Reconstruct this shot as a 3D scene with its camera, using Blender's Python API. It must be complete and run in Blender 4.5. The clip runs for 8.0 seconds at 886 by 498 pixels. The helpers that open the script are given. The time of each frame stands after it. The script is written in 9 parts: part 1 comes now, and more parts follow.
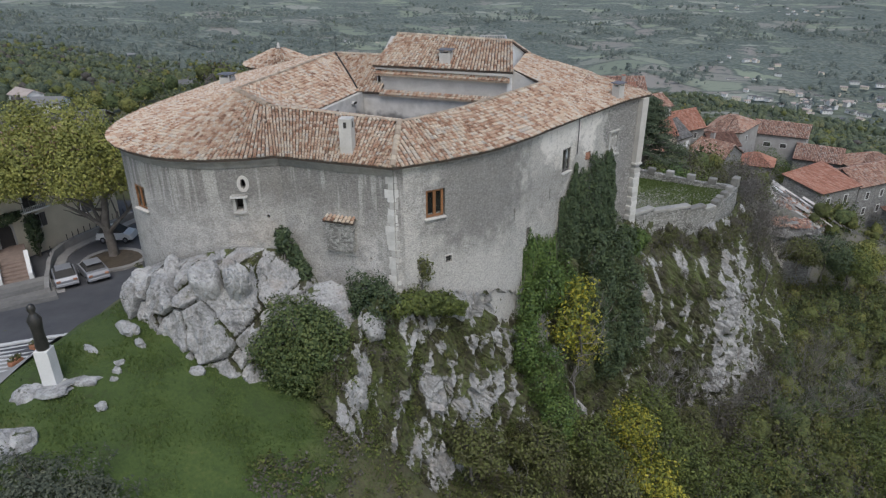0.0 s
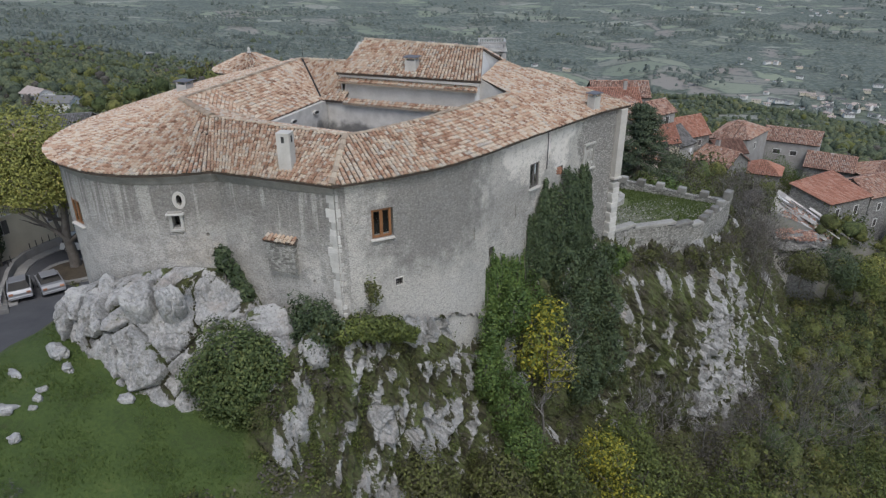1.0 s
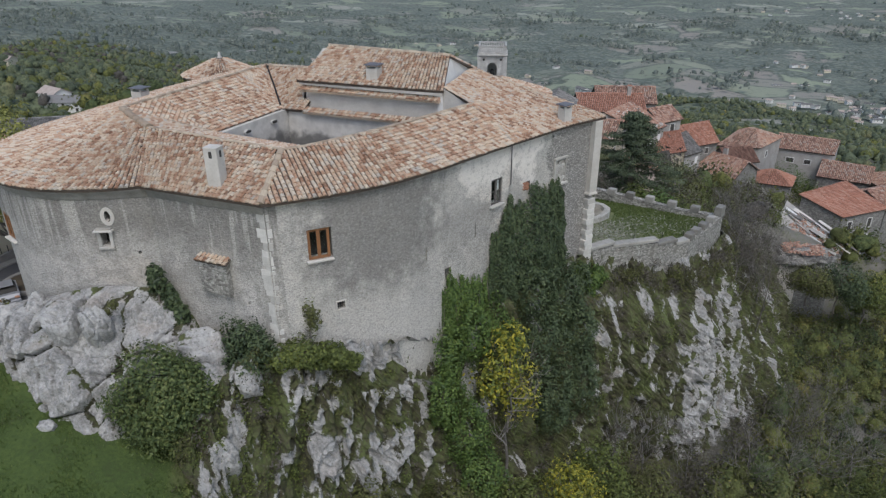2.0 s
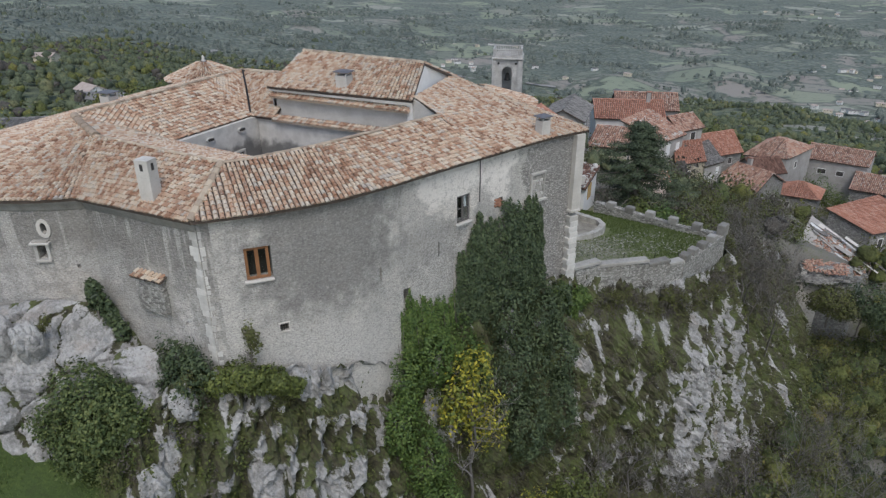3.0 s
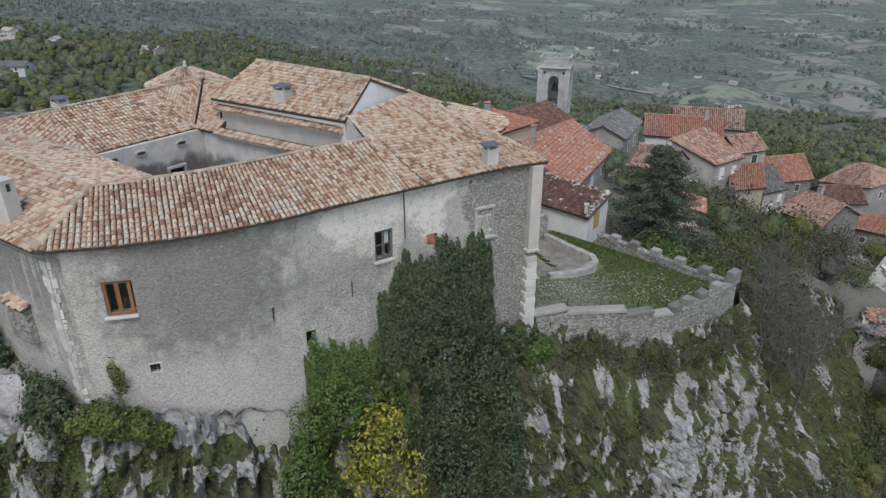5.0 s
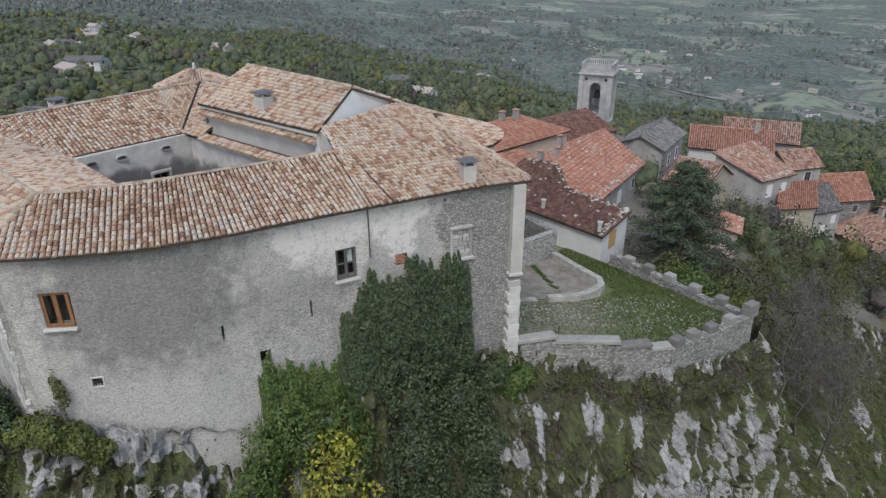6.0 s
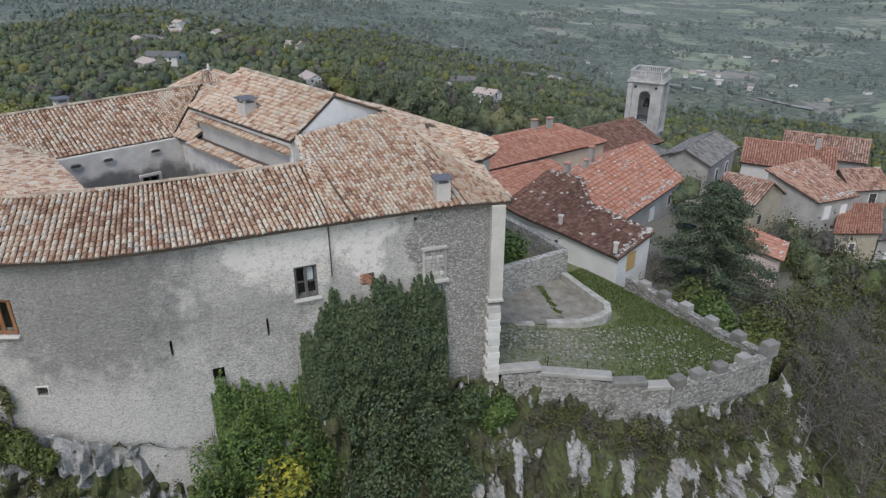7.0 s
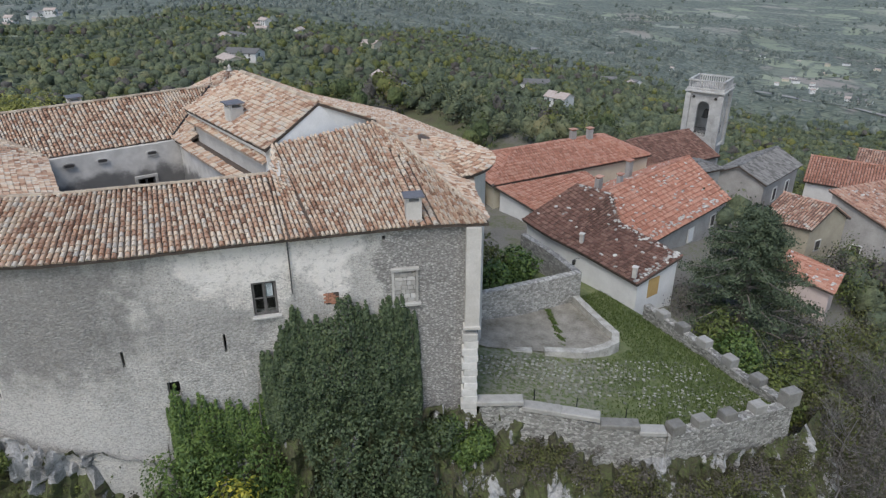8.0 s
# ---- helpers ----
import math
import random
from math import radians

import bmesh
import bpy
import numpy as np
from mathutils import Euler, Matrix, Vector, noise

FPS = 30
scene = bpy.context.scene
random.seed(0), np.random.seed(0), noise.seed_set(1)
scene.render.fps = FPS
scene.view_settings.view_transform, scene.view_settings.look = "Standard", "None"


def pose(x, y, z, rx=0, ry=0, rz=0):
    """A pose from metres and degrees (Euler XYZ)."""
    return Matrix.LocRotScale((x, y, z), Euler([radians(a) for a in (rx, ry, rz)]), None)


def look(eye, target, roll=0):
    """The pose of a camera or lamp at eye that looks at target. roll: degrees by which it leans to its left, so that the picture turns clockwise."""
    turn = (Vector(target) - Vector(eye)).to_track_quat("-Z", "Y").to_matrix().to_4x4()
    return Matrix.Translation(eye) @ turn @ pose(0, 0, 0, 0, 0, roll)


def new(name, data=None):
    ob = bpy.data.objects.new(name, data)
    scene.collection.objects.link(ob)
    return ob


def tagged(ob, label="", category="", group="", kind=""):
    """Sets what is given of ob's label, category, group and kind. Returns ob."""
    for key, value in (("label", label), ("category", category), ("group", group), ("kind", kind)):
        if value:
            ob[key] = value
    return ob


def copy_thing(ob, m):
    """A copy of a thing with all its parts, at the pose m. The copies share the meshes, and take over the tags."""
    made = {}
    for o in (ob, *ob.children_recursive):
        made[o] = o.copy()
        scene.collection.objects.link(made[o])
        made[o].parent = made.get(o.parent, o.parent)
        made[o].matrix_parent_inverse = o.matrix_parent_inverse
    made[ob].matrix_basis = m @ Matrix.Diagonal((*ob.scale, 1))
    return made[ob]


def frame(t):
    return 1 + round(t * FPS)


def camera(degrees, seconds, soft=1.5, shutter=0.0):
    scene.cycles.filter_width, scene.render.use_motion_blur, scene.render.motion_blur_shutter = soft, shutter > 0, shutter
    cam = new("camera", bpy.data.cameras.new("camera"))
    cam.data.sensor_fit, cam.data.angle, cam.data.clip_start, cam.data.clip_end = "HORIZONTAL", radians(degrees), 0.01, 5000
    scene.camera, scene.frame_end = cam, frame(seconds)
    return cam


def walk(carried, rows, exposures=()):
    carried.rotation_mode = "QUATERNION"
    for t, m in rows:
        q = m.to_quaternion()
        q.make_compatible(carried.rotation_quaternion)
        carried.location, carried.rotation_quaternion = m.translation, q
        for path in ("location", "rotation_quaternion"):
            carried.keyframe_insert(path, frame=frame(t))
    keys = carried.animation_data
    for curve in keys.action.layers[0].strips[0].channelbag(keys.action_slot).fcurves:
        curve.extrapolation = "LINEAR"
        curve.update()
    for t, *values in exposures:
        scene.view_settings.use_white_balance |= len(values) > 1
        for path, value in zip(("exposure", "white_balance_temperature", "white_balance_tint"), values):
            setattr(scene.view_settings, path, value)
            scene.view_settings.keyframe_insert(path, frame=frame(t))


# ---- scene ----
cam = camera(66.5, 8.0, 1.3)
METRES, EYE, TILT, LEAN, TURN = 42.0, 30.0, 0.0, 0.0, 17.6
ROWS = [
    (0.0, 0.0, 0.0, 0.0, -0.07, -25.55, 0.15),
    (0.5, 0.0452, 0.035, 0.0002, 0.81, -25.54, 0.13),
    (1.0, 0.0913, 0.0709, 0.0008, 1.51, -25.55, 0.11),
    (1.5, 0.1387, 0.1059, 0.0005, 2.29, -25.5, 0.11),
    (3.0, 0.2859, 0.2119, 0.0009, 6.76, -25.44, 0.08),
    (3.5, 0.336, 0.2493, 0.0012, 8.68, -25.42, 0.05),
    (4.0, 0.3859, 0.2881, 0.0015, 10.58, -25.41, 0.02),
    (4.5, 0.4351, 0.3289, 0.0021, 12.69, -25.41, -0.0),
    (6.0, 0.5753, 0.4631, 0.0043, 20.87, -25.36, 0.0),
    (6.5, 0.6179, 0.5129, 0.0045, 24.0, -25.34, -0.0),
    (7.0, 0.6576, 0.5646, 0.0047, 27.12, -25.33, -0.01),
    (7.5, 0.6939, 0.6183, 0.0045, 30.42, -25.31, -0.02),
    (8.0, 0.7272, 0.6738, 0.0041, 33.87, -25.29, -0.01),
]
walk(cam, [(t, pose(0, 0, EYE, TILT, LEAN, TURN) @ pose(METRES * x, METRES * y, METRES * z, 90 + pitch, roll, yaw)) for t, x, y, z, yaw, pitch, roll in ROWS],
     exposures=[(0.0, 0.33), (3.0, 0.35), (4.5, 0.38), (6.5, 0.46), (8.0, 0.54)])

# ---- world, sun ----
world = bpy.data.worlds.new("overcast")
world.use_nodes = True
scene.world = world
sky = world.node_tree.nodes.new("ShaderNodeTexSky")
sky.sky_type = "NISHITA"
sky.sun_disc = False
sky.sun_elevation = radians(48)
sky.sun_rotation = radians(150)
sky.air_density, sky.dust_density, sky.ozone_density = 1.0, 1.5, 1.0
world.node_tree.links.new(sky.outputs[0], world.node_tree.nodes["Background"].inputs[0])
world.node_tree.nodes["Background"].inputs[1].default_value = 0.12
sun_data = bpy.data.lights.new("sun", "SUN")
sun_data.energy, sun_data.angle, sun_data.color = 1.35, radians(25), (0.985, 0.98, 0.985)
sun = new("sun", sun_data)
sun.matrix_world = look((20, -35, 80), (0, 0, 10))


# ---- node helpers ----
def shader(name):
    m = bpy.data.materials.new(name)
    m.use_nodes = True
    return m, m.node_tree, m.node_tree.nodes["Principled BSDF"]


def put(nt, socket, v):
    if isinstance(v, bpy.types.NodeSocket):
        nt.links.new(v, socket)
    else:
        socket.default_value = v


def calc(nt, op, a, b=0.0, c=0.0, clamp=False):
    n = nt.nodes.new("ShaderNodeMath")
    n.operation, n.use_clamp = op, clamp
    put(nt, n.inputs[0], a), put(nt, n.inputs[1], b), put(nt, n.inputs[2], c)
    return n.outputs[0]


def place(nt, scale=(1, 1, 1)):
    g = nt.nodes.new("ShaderNodeNewGeometry")
    v = nt.nodes.new("ShaderNodeVectorMath")
    v.operation = "MULTIPLY"
    nt.links.new(g.outputs["Position"], v.inputs[0])
    v.inputs[1].default_value = scale
    return v.outputs[0]


def grain(nt, scale, detail=4.0, rough=0.6, vec=None, warp=0.0):
    n = nt.nodes.new("ShaderNodeTexNoise")
    n.inputs["Scale"].default_value, n.inputs["Detail"].default_value = scale, detail
    n.inputs["Roughness"].default_value, n.inputs["Distortion"].default_value = rough, warp
    nt.links.new(vec or place(nt), n.inputs["Vector"])
    return n.outputs[0]


def cells(nt, scale, vec=None, feature="F1", out="Distance"):
    n = nt.nodes.new("ShaderNodeTexVoronoi")
    n.feature = feature
    n.inputs["Scale"].default_value = scale
    nt.links.new(vec or place(nt), n.inputs["Vector"])
    return n.outputs[out]


def ramp(nt, fac, stops):
    n = nt.nodes.new("ShaderNodeValToRGB")
    while len(n.color_ramp.elements) < len(stops):
        n.color_ramp.elements.new(0.5)
    for e, (p, c) in zip(n.color_ramp.elements, stops):
        e.position, e.color = p, (*c, 1) if len(c) == 3 else c
    put(nt, n.inputs[0], fac)
    return n.outputs[0]


def mixed(nt, fac, a, b, kind="MIX"):
    n = nt.nodes.new("ShaderNodeMix")
    n.data_type, n.blend_type = "RGBA", kind
    put(nt, n.inputs[0], fac)
    put(nt, n.inputs[6], a if isinstance(a, bpy.types.NodeSocket) else (*a, 1))
    put(nt, n.inputs[7], b if isinstance(b, bpy.types.NodeSocket) else (*b, 1))
    return n.outputs[2]


def smooth(nt, v, lo, hi):
    n = nt.nodes.new("ShaderNodeMapRange")
    n.interpolation_type = "SMOOTHSTEP"
    put(nt, n.inputs[0], v)
    n.inputs[1].default_value, n.inputs[2].default_value = lo, hi
    return n.outputs[0]


def relief(nt, b, height, strength, distance=0.05):
    n = nt.nodes.new("ShaderNodeBump")
    n.inputs["Strength"].default_value, n.inputs["Distance"].default_value = strength, distance
    put(nt, n.inputs["Height"], height)
    nt.links.new(n.outputs[0], b.inputs["Normal"])


def luck(nt):
    """A number for each piece: by island, shifted by object."""
    g = nt.nodes.new("ShaderNodeNewGeometry")
    o = nt.nodes.new("ShaderNodeObjectInfo")
    return calc(nt, "FRACT", calc(nt, "ADD", g.outputs["Random Per Island"], o.outputs["Random"]))


def around(nt, point, stretch=(1, 1, 1)):
    """Distance from a point of the place, each axis divided by stretch."""
    g = nt.nodes.new("ShaderNodeNewGeometry")
    s = nt.nodes.new("ShaderNodeVectorMath")
    s.operation = "SUBTRACT"
    nt.links.new(g.outputs["Position"], s.inputs[0])
    s.inputs[1].default_value = point
    d = nt.nodes.new("ShaderNodeVectorMath")
    d.operation = "DIVIDE"
    nt.links.new(s.outputs[0], d.inputs[0])
    d.inputs[1].default_value = stretch
    l = nt.nodes.new("ShaderNodeVectorMath")
    l.operation = "LENGTH"
    nt.links.new(d.outputs[0], l.inputs[0])
    return l.outputs["Value"]


def height_of(nt):
    g = nt.nodes.new("ShaderNodeNewGeometry")
    s = nt.nodes.new("ShaderNodeSeparateXYZ")
    nt.links.new(g.outputs["Position"], s.inputs[0])
    return s.outputs


def upness(nt):
    g = nt.nodes.new("ShaderNodeNewGeometry")
    s = nt.nodes.new("ShaderNodeSeparateXYZ")
    nt.links.new(g.outputs["Normal"], s.inputs[0])
    return s.outputs[2]


def plain(name, dark, light, scale=3.0, fine=40.0, rough=0.8, bump=0.3, piece=0.0, metal=0.0, deep=0.02):
    """Two-scale mottled surface between two colours; piece: share of variation from piece to piece."""
    m, nt, b = shader(name)
    f = calc(nt, "ADD", calc(nt, "MULTIPLY", grain(nt, scale), 0.65), calc(nt, "MULTIPLY", grain(nt, fine, 3), 0.35))
    if piece:
        f = calc(nt, "ADD", calc(nt, "MULTIPLY", f, 1 - piece), calc(nt, "MULTIPLY", luck(nt), piece))
    nt.links.new(ramp(nt, f, [(0.3, dark), (0.7, light)]), b.inputs["Base Color"])
    b.inputs["Roughness"].default_value, b.inputs["Metallic"].default_value = rough, metal
    if bump:
        relief(nt, b, grain(nt, fine * 0.6, 4), bump, deep)
    return m


def tile_material(name, stops, lichen=(0.30, 0.28, 0.24), amount=0.35):
    """Weathered clay tiles: a colour for each tile, patches of colour over the roof, pale lichen."""
    m, nt, b = shader(name)
    f = calc(nt, "ADD", calc(nt, "MULTIPLY", luck(nt), 0.72), calc(nt, "MULTIPLY", grain(nt, 0.3, 4), 0.28))
    c = ramp(nt, f, stops)
    patch = calc(nt, "MULTIPLY", smooth(nt, grain(nt, 5.0, 6, 0.7), 0.47, 0.66), amount)
    c = mixed(nt, patch, c, lichen)
    c = mixed(nt, calc(nt, "MULTIPLY", smooth(nt, grain(nt, 9.0, 4), 0.55, 0.75), 0.45), c, (0.10, 0.075, 0.055))
    nt.links.new(c, b.inputs["Base Color"])
    b.inputs["Roughness"].default_value = 0.9
    relief(nt, b, grain(nt, 30, 4), 0.4, 0.02)
    return m


def leaf_material(name, stops, rough=0.6):
    m, nt, b = shader(name)
    f = calc(nt, "ADD", calc(nt, "MULTIPLY", luck(nt), 0.55), calc(nt, "MULTIPLY", grain(nt, 0.5, 4), 0.45))
    nt.links.new(ramp(nt, f, stops), b.inputs["Base Color"])
    b.inputs["Roughness"].default_value = rough
    b.inputs["Specular IOR Level"].default_value = 0.25
    return m


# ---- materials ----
M_TILE = tile_material("clay_tiles_pale", [(0.12, (0.20, 0.105, 0.066)), (0.20, (0.33, 0.185, 0.115)), (0.32, (0.43, 0.265, 0.175)), (0.46, (0.50, 0.35, 0.245)), (0.62, (0.56, 0.44, 0.325)), (0.76, (0.61, 0.525, 0.42)), (0.88, (0.43, 0.385, 0.335))], (0.52, 0.485, 0.41), 0.5)
M_TILE_RED = tile_material("clay_tiles_red", [(0.15, (0.29, 0.125, 0.082)), (0.5, (0.40, 0.185, 0.125)), (0.85, (0.46, 0.26, 0.19))], (0.40, 0.29, 0.23), 0.35)
M_TILE_BROWN = tile_material("clay_tiles_brown", [(0.15, (0.11, 0.055, 0.042)), (0.5, (0.175, 0.09, 0.066)), (0.85, (0.26, 0.15, 0.115))], (0.22, 0.18, 0.14), 0.3)
M_TILE_OLD = tile_material("clay_tiles_old", [(0.15, (0.19, 0.095, 0.07)), (0.45, (0.37, 0.20, 0.14)), (0.7, (0.46, 0.29, 0.21)), (0.9, (0.42, 0.37, 0.32))], (0.40, 0.36, 0.31), 0.5)
M_TILE_GREY = tile_material("slate_grey_roof", [(0.15, (0.10, 0.098, 0.094)), (0.5, (0.165, 0.162, 0.155)), (0.85, (0.24, 0.235, 0.225))], (0.25, 0.245, 0.235), 0.35)
# Darker than real trough tiles: their shade is put into this bed.
M_BED = plain("shade_toned_roof_bed", (0.045, 0.035, 0.028), (0.12, 0.09, 0.07), 1.5, 20)
M_RIDGE = plain("ridge_mortar", (0.27, 0.21, 0.155), (0.48, 0.40, 0.30), 1.5, 16, piece=0.4)
M_STONE = plain("limestone_blocks", (0.30, 0.285, 0.255), (0.56, 0.54, 0.50), 1.2, 14, piece=0.35, bump=0.6, deep=0.03)
M_COPING = plain("grey_coping_stone", (0.15, 0.143, 0.125), (0.36, 0.348, 0.315), 2.6, 17, piece=0.35, bump=0.6, deep=0.03)
M_TOWER = plain("stained_tower_stone", (0.26, 0.25, 0.23), (0.56, 0.55, 0.52), 0.9, 9, bump=0.5, deep=0.03)
M_PALE = plain("pale_plaster", (0.42, 0.395, 0.35), (0.64, 0.61, 0.56), 0.8, 14, bump=0.3)
M_WHITE = plain("white_plaster", (0.58, 0.57, 0.54), (0.76, 0.75, 0.72), 0.7, 12, bump=0.25)
M_CREAM = plain("cream_plaster", (0.50, 0.45, 0.34), (0.66, 0.60, 0.47), 0.7, 12, bump=0.25)
M_PINK = plain("pink_plaster", (0.48, 0.38, 0.34), (0.62, 0.52, 0.47), 0.7, 12, bump=0.25)
M_GREYWALL = plain("grey_render", (0.24, 0.228, 0.21), (0.44, 0.42, 0.39), 0.6, 10, bump=0.4)
M_TAN = plain("tan_render", (0.30, 0.26, 0.19), (0.46, 0.41, 0.31), 0.6, 10, bump=0.4)
M_WOOD = plain("brown_window_wood", (0.17, 0.075, 0.03), (0.30, 0.14, 0.06), 3, 30, 0.5, 0.2, piece=0.3)
M_GREYWOOD = plain("weathered_grey_wood", (0.075, 0.07, 0.065), (0.16, 0.15, 0.14), 3, 30, 0.7, 0.3, piece=0.3)
M_IRON = plain("dark_iron", (0.03, 0.03, 0.032), (0.07, 0.065, 0.06), 4, 40, 0.6, 0.2, metal=0.6)
M_BRONZE = plain("dark_bronze", (0.045, 0.042, 0.04), (0.10, 0.095, 0.085), 2, 20, 0.45, 0.3, metal=0.7)
M_DARKPLATE = plain("slate_cap", (0.09, 0.09, 0.10), (0.16, 0.16, 0.175), 3, 20, 0.6)
# Dark tone for openings and panes: unlit insides put into the colour.
M_DIM = plain("dark_opening_tone", (0.035, 0.033, 0.03), (0.06, 0.055, 0.05), 1, 9, 0.9, 0)
M_ASPHALT = plain("worn_asphalt", (0.055, 0.055, 0.06), (0.10, 0.10, 0.105), 0.5, 25, 0.85, 0.3)
M_PAVE = plain("grey_paving", (0.20, 0.19, 0.18), (0.33, 0.32, 0.30), 0.8, 18, 0.85, 0.4)
M_LINE = plain("worn_white_paint", (0.42, 0.42, 0.41), (0.66, 0.66, 0.64), 2.0, 18, 0.7, 0.1)
M_BRICK = plain("old_brick", (0.26, 0.12, 0.075), (0.42, 0.22, 0.14), 4, 30, 0.9, 0.4, piece=0.5)
M_WORNSTEP = plain("worn_step_stone", (0.10, 0.097, 0.09), (0.22, 0.212, 0.195), 1.2, 14, 0.9, 0.5, piece=0.3)
M_STEP = plain("brown_steps", (0.17, 0.125, 0.10), (0.28, 0.21, 0.17), 2, 20, 0.85)
M_BARK = plain("grey_bark", (0.10, 0.085, 0.07), (0.22, 0.20, 0.175), 2.0, 18, 0.9, 0.6)
M_TWIG = plain("bare_twigs", (0.13, 0.118, 0.105), (0.25, 0.235, 0.22), 1.0, 12, 0.9, 0, piece=0.5)
M_CARPAINT = plain("silver_car_paint", (0.25, 0.255, 0.27), (0.31, 0.315, 0.33), 1, 30, 0.4, 0, metal=0.2)
M_CARWHITE = plain("white_car_paint", (0.62, 0.62, 0.60), (0.70, 0.70, 0.68), 1, 30, 0.3, 0)
M_RUBBER = plain("tyre_rubber", (0.02, 0.02, 0.02), (0.04, 0.04, 0.04), 4, 30, 0.8, 0.1)
M_TERRACOTTA = plain("terracotta_pot", (0.30, 0.13, 0.07), (0.42, 0.2, 0.11), 4, 30, 0.8, 0.2)
M_BOARD = plain("yellow_board", (0.42, 0.27, 0.10), (0.55, 0.37, 0.15), 2, 20, 0.7, 0.2)
M_WHITEPAINT = plain("white_shutter_paint", (0.62, 0.62, 0.61), (0.76, 0.76, 0.75), 2, 20, 0.5, 0.1)

L_IVY = leaf_material("ivy_leaves_dark", [(0.2, (0.030, 0.047, 0.024)), (0.5, (0.056, 0.080, 0.038)), (0.8, (0.094, 0.122, 0.054))], 0.5)
L_IVY_LIGHT = leaf_material("ivy_leaves_bright", [(0.2, (0.035, 0.065, 0.02)), (0.5, (0.075, 0.12, 0.03)), (0.8, (0.12, 0.17, 0.04))], 0.5)
L_FIG = leaf_material("fig_leaves", [(0.2, (0.035, 0.055, 0.02)), (0.5, (0.075, 0.105, 0.036)), (0.8, (0.14, 0.165, 0.055))], 0.55)
L_YELLOW = leaf_material("autumn_leaves_yellow", [(0.15, (0.06, 0.085, 0.022)), (0.40, (0.14, 0.16, 0.03)), (0.60, (0.29, 0.27, 0.035)), (0.9, (0.46, 0.40, 0.055))], 0.55)
L_BRUSH = leaf_material("brush_leaves", [(0.2, (0.055, 0.052, 0.028)), (0.45, (0.085, 0.088, 0.036)), (0.65, (0.105, 0.12, 0.036)), (0.85, (0.15, 0.15, 0.05))], 0.7)
L_OLIVE = leaf_material("olive_green_leaves", [(0.2, (0.045, 0.058, 0.02)), (0.5, (0.085, 0.108, 0.03)), (0.8, (0.15, 0.175, 0.045))], 0.65)
L_PLANE = leaf_material("plane_tree_leaves", [(0.15, (0.115, 0.125, 0.038)), (0.45, (0.20, 0.212, 0.056)), (0.7, (0.29, 0.29, 0.072)), (0.9, (0.30, 0.22, 0.085))], 0.6)
L_CEDAR = leaf_material("cedar_needles", [(0.2, (0.04, 0.058, 0.036)), (0.5, (0.07, 0.095, 0.055)), (0.8, (0.11, 0.135, 0.075))], 0.6)
L_GREYWOOD = leaf_material("leafless_wood", [(0.2, (0.075, 0.068, 0.058)), (0.6, (0.12, 0.108, 0.092)), (0.9, (0.16, 0.145, 0.12))], 0.85)
L_GRASS = leaf_material("grass_blades", [(0.2, (0.055, 0.085, 0.022)), (0.5, (0.08, 0.12, 0.028)), (0.85, (0.13, 0.155, 0.05))], 0.7)
L_JUNIPER = leaf_material("grey_green_needles", [(0.2, (0.045, 0.055, 0.038)), (0.5, (0.08, 0.09, 0.06)), (0.85, (0.13, 0.14, 0.095))], 0.7)


def wood_material(name, stops, size=0.16):
    """Tree crowns seen from afar: a tone for each tree, mottled by leaf sprays and dark gaps."""
    m, nt, b = shader(name)
    f = calc(nt, "ADD", calc(nt, "MULTIPLY", grain(nt, size, 3), 0.75), calc(nt, "MULTIPLY", luck(nt), 0.25))
    c = ramp(nt, f, stops)
    c = mixed(nt, calc(nt, "MULTIPLY", smooth(nt, grain(nt, size * 9, 4, 0.7), 0.46, 0.62), 0.6), c, tuple(0.42 * a for a in stops[0][1]))
    nt.links.new(c, b.inputs["Base Color"])
    b.inputs["Roughness"].default_value = 0.85
    b.inputs["Specular IOR Level"].default_value = 0.2
    relief(nt, b, grain(nt, size * 12, 4, 0.7), 1.0, 0.35)
    return m


W_GREEN = wood_material("wood_crowns_green", [(0.28, (0.05, 0.068, 0.034)), (0.45, (0.085, 0.112, 0.046)), (0.58, (0.125, 0.145, 0.052)), (0.74, (0.175, 0.16, 0.06))])
W_OLIVE = wood_material("wood_crowns_olive", [(0.28, (0.075, 0.082, 0.036)), (0.48, (0.125, 0.142, 0.046)), (0.62, (0.18, 0.18, 0.056)), (0.76, (0.21, 0.165, 0.07))])
# Middle-distance crowns, lightened and greyed a little for haze.
W_MID = wood_material("wood_crowns_hazel", [(0.28, (0.07, 0.088, 0.06)), (0.45, (0.104, 0.127, 0.078)), (0.58, (0.142, 0.163, 0.088)), (0.74, (0.20, 0.188, 0.095))], 0.1)
# Far crowns paler and bluer: haze put into their colour.
W_FAR = wood_material("wood_crowns_hazed", [(0.28, (0.105, 0.125, 0.113)), (0.48, (0.142, 0.166, 0.145)), (0.7, (0.185, 0.206, 0.172))], 0.05)
W_BARE = wood_material("wood_crowns_leafless", [(0.28, (0.07, 0.064, 0.055)), (0.5, (0.105, 0.096, 0.083)), (0.72, (0.15, 0.14, 0.12))])


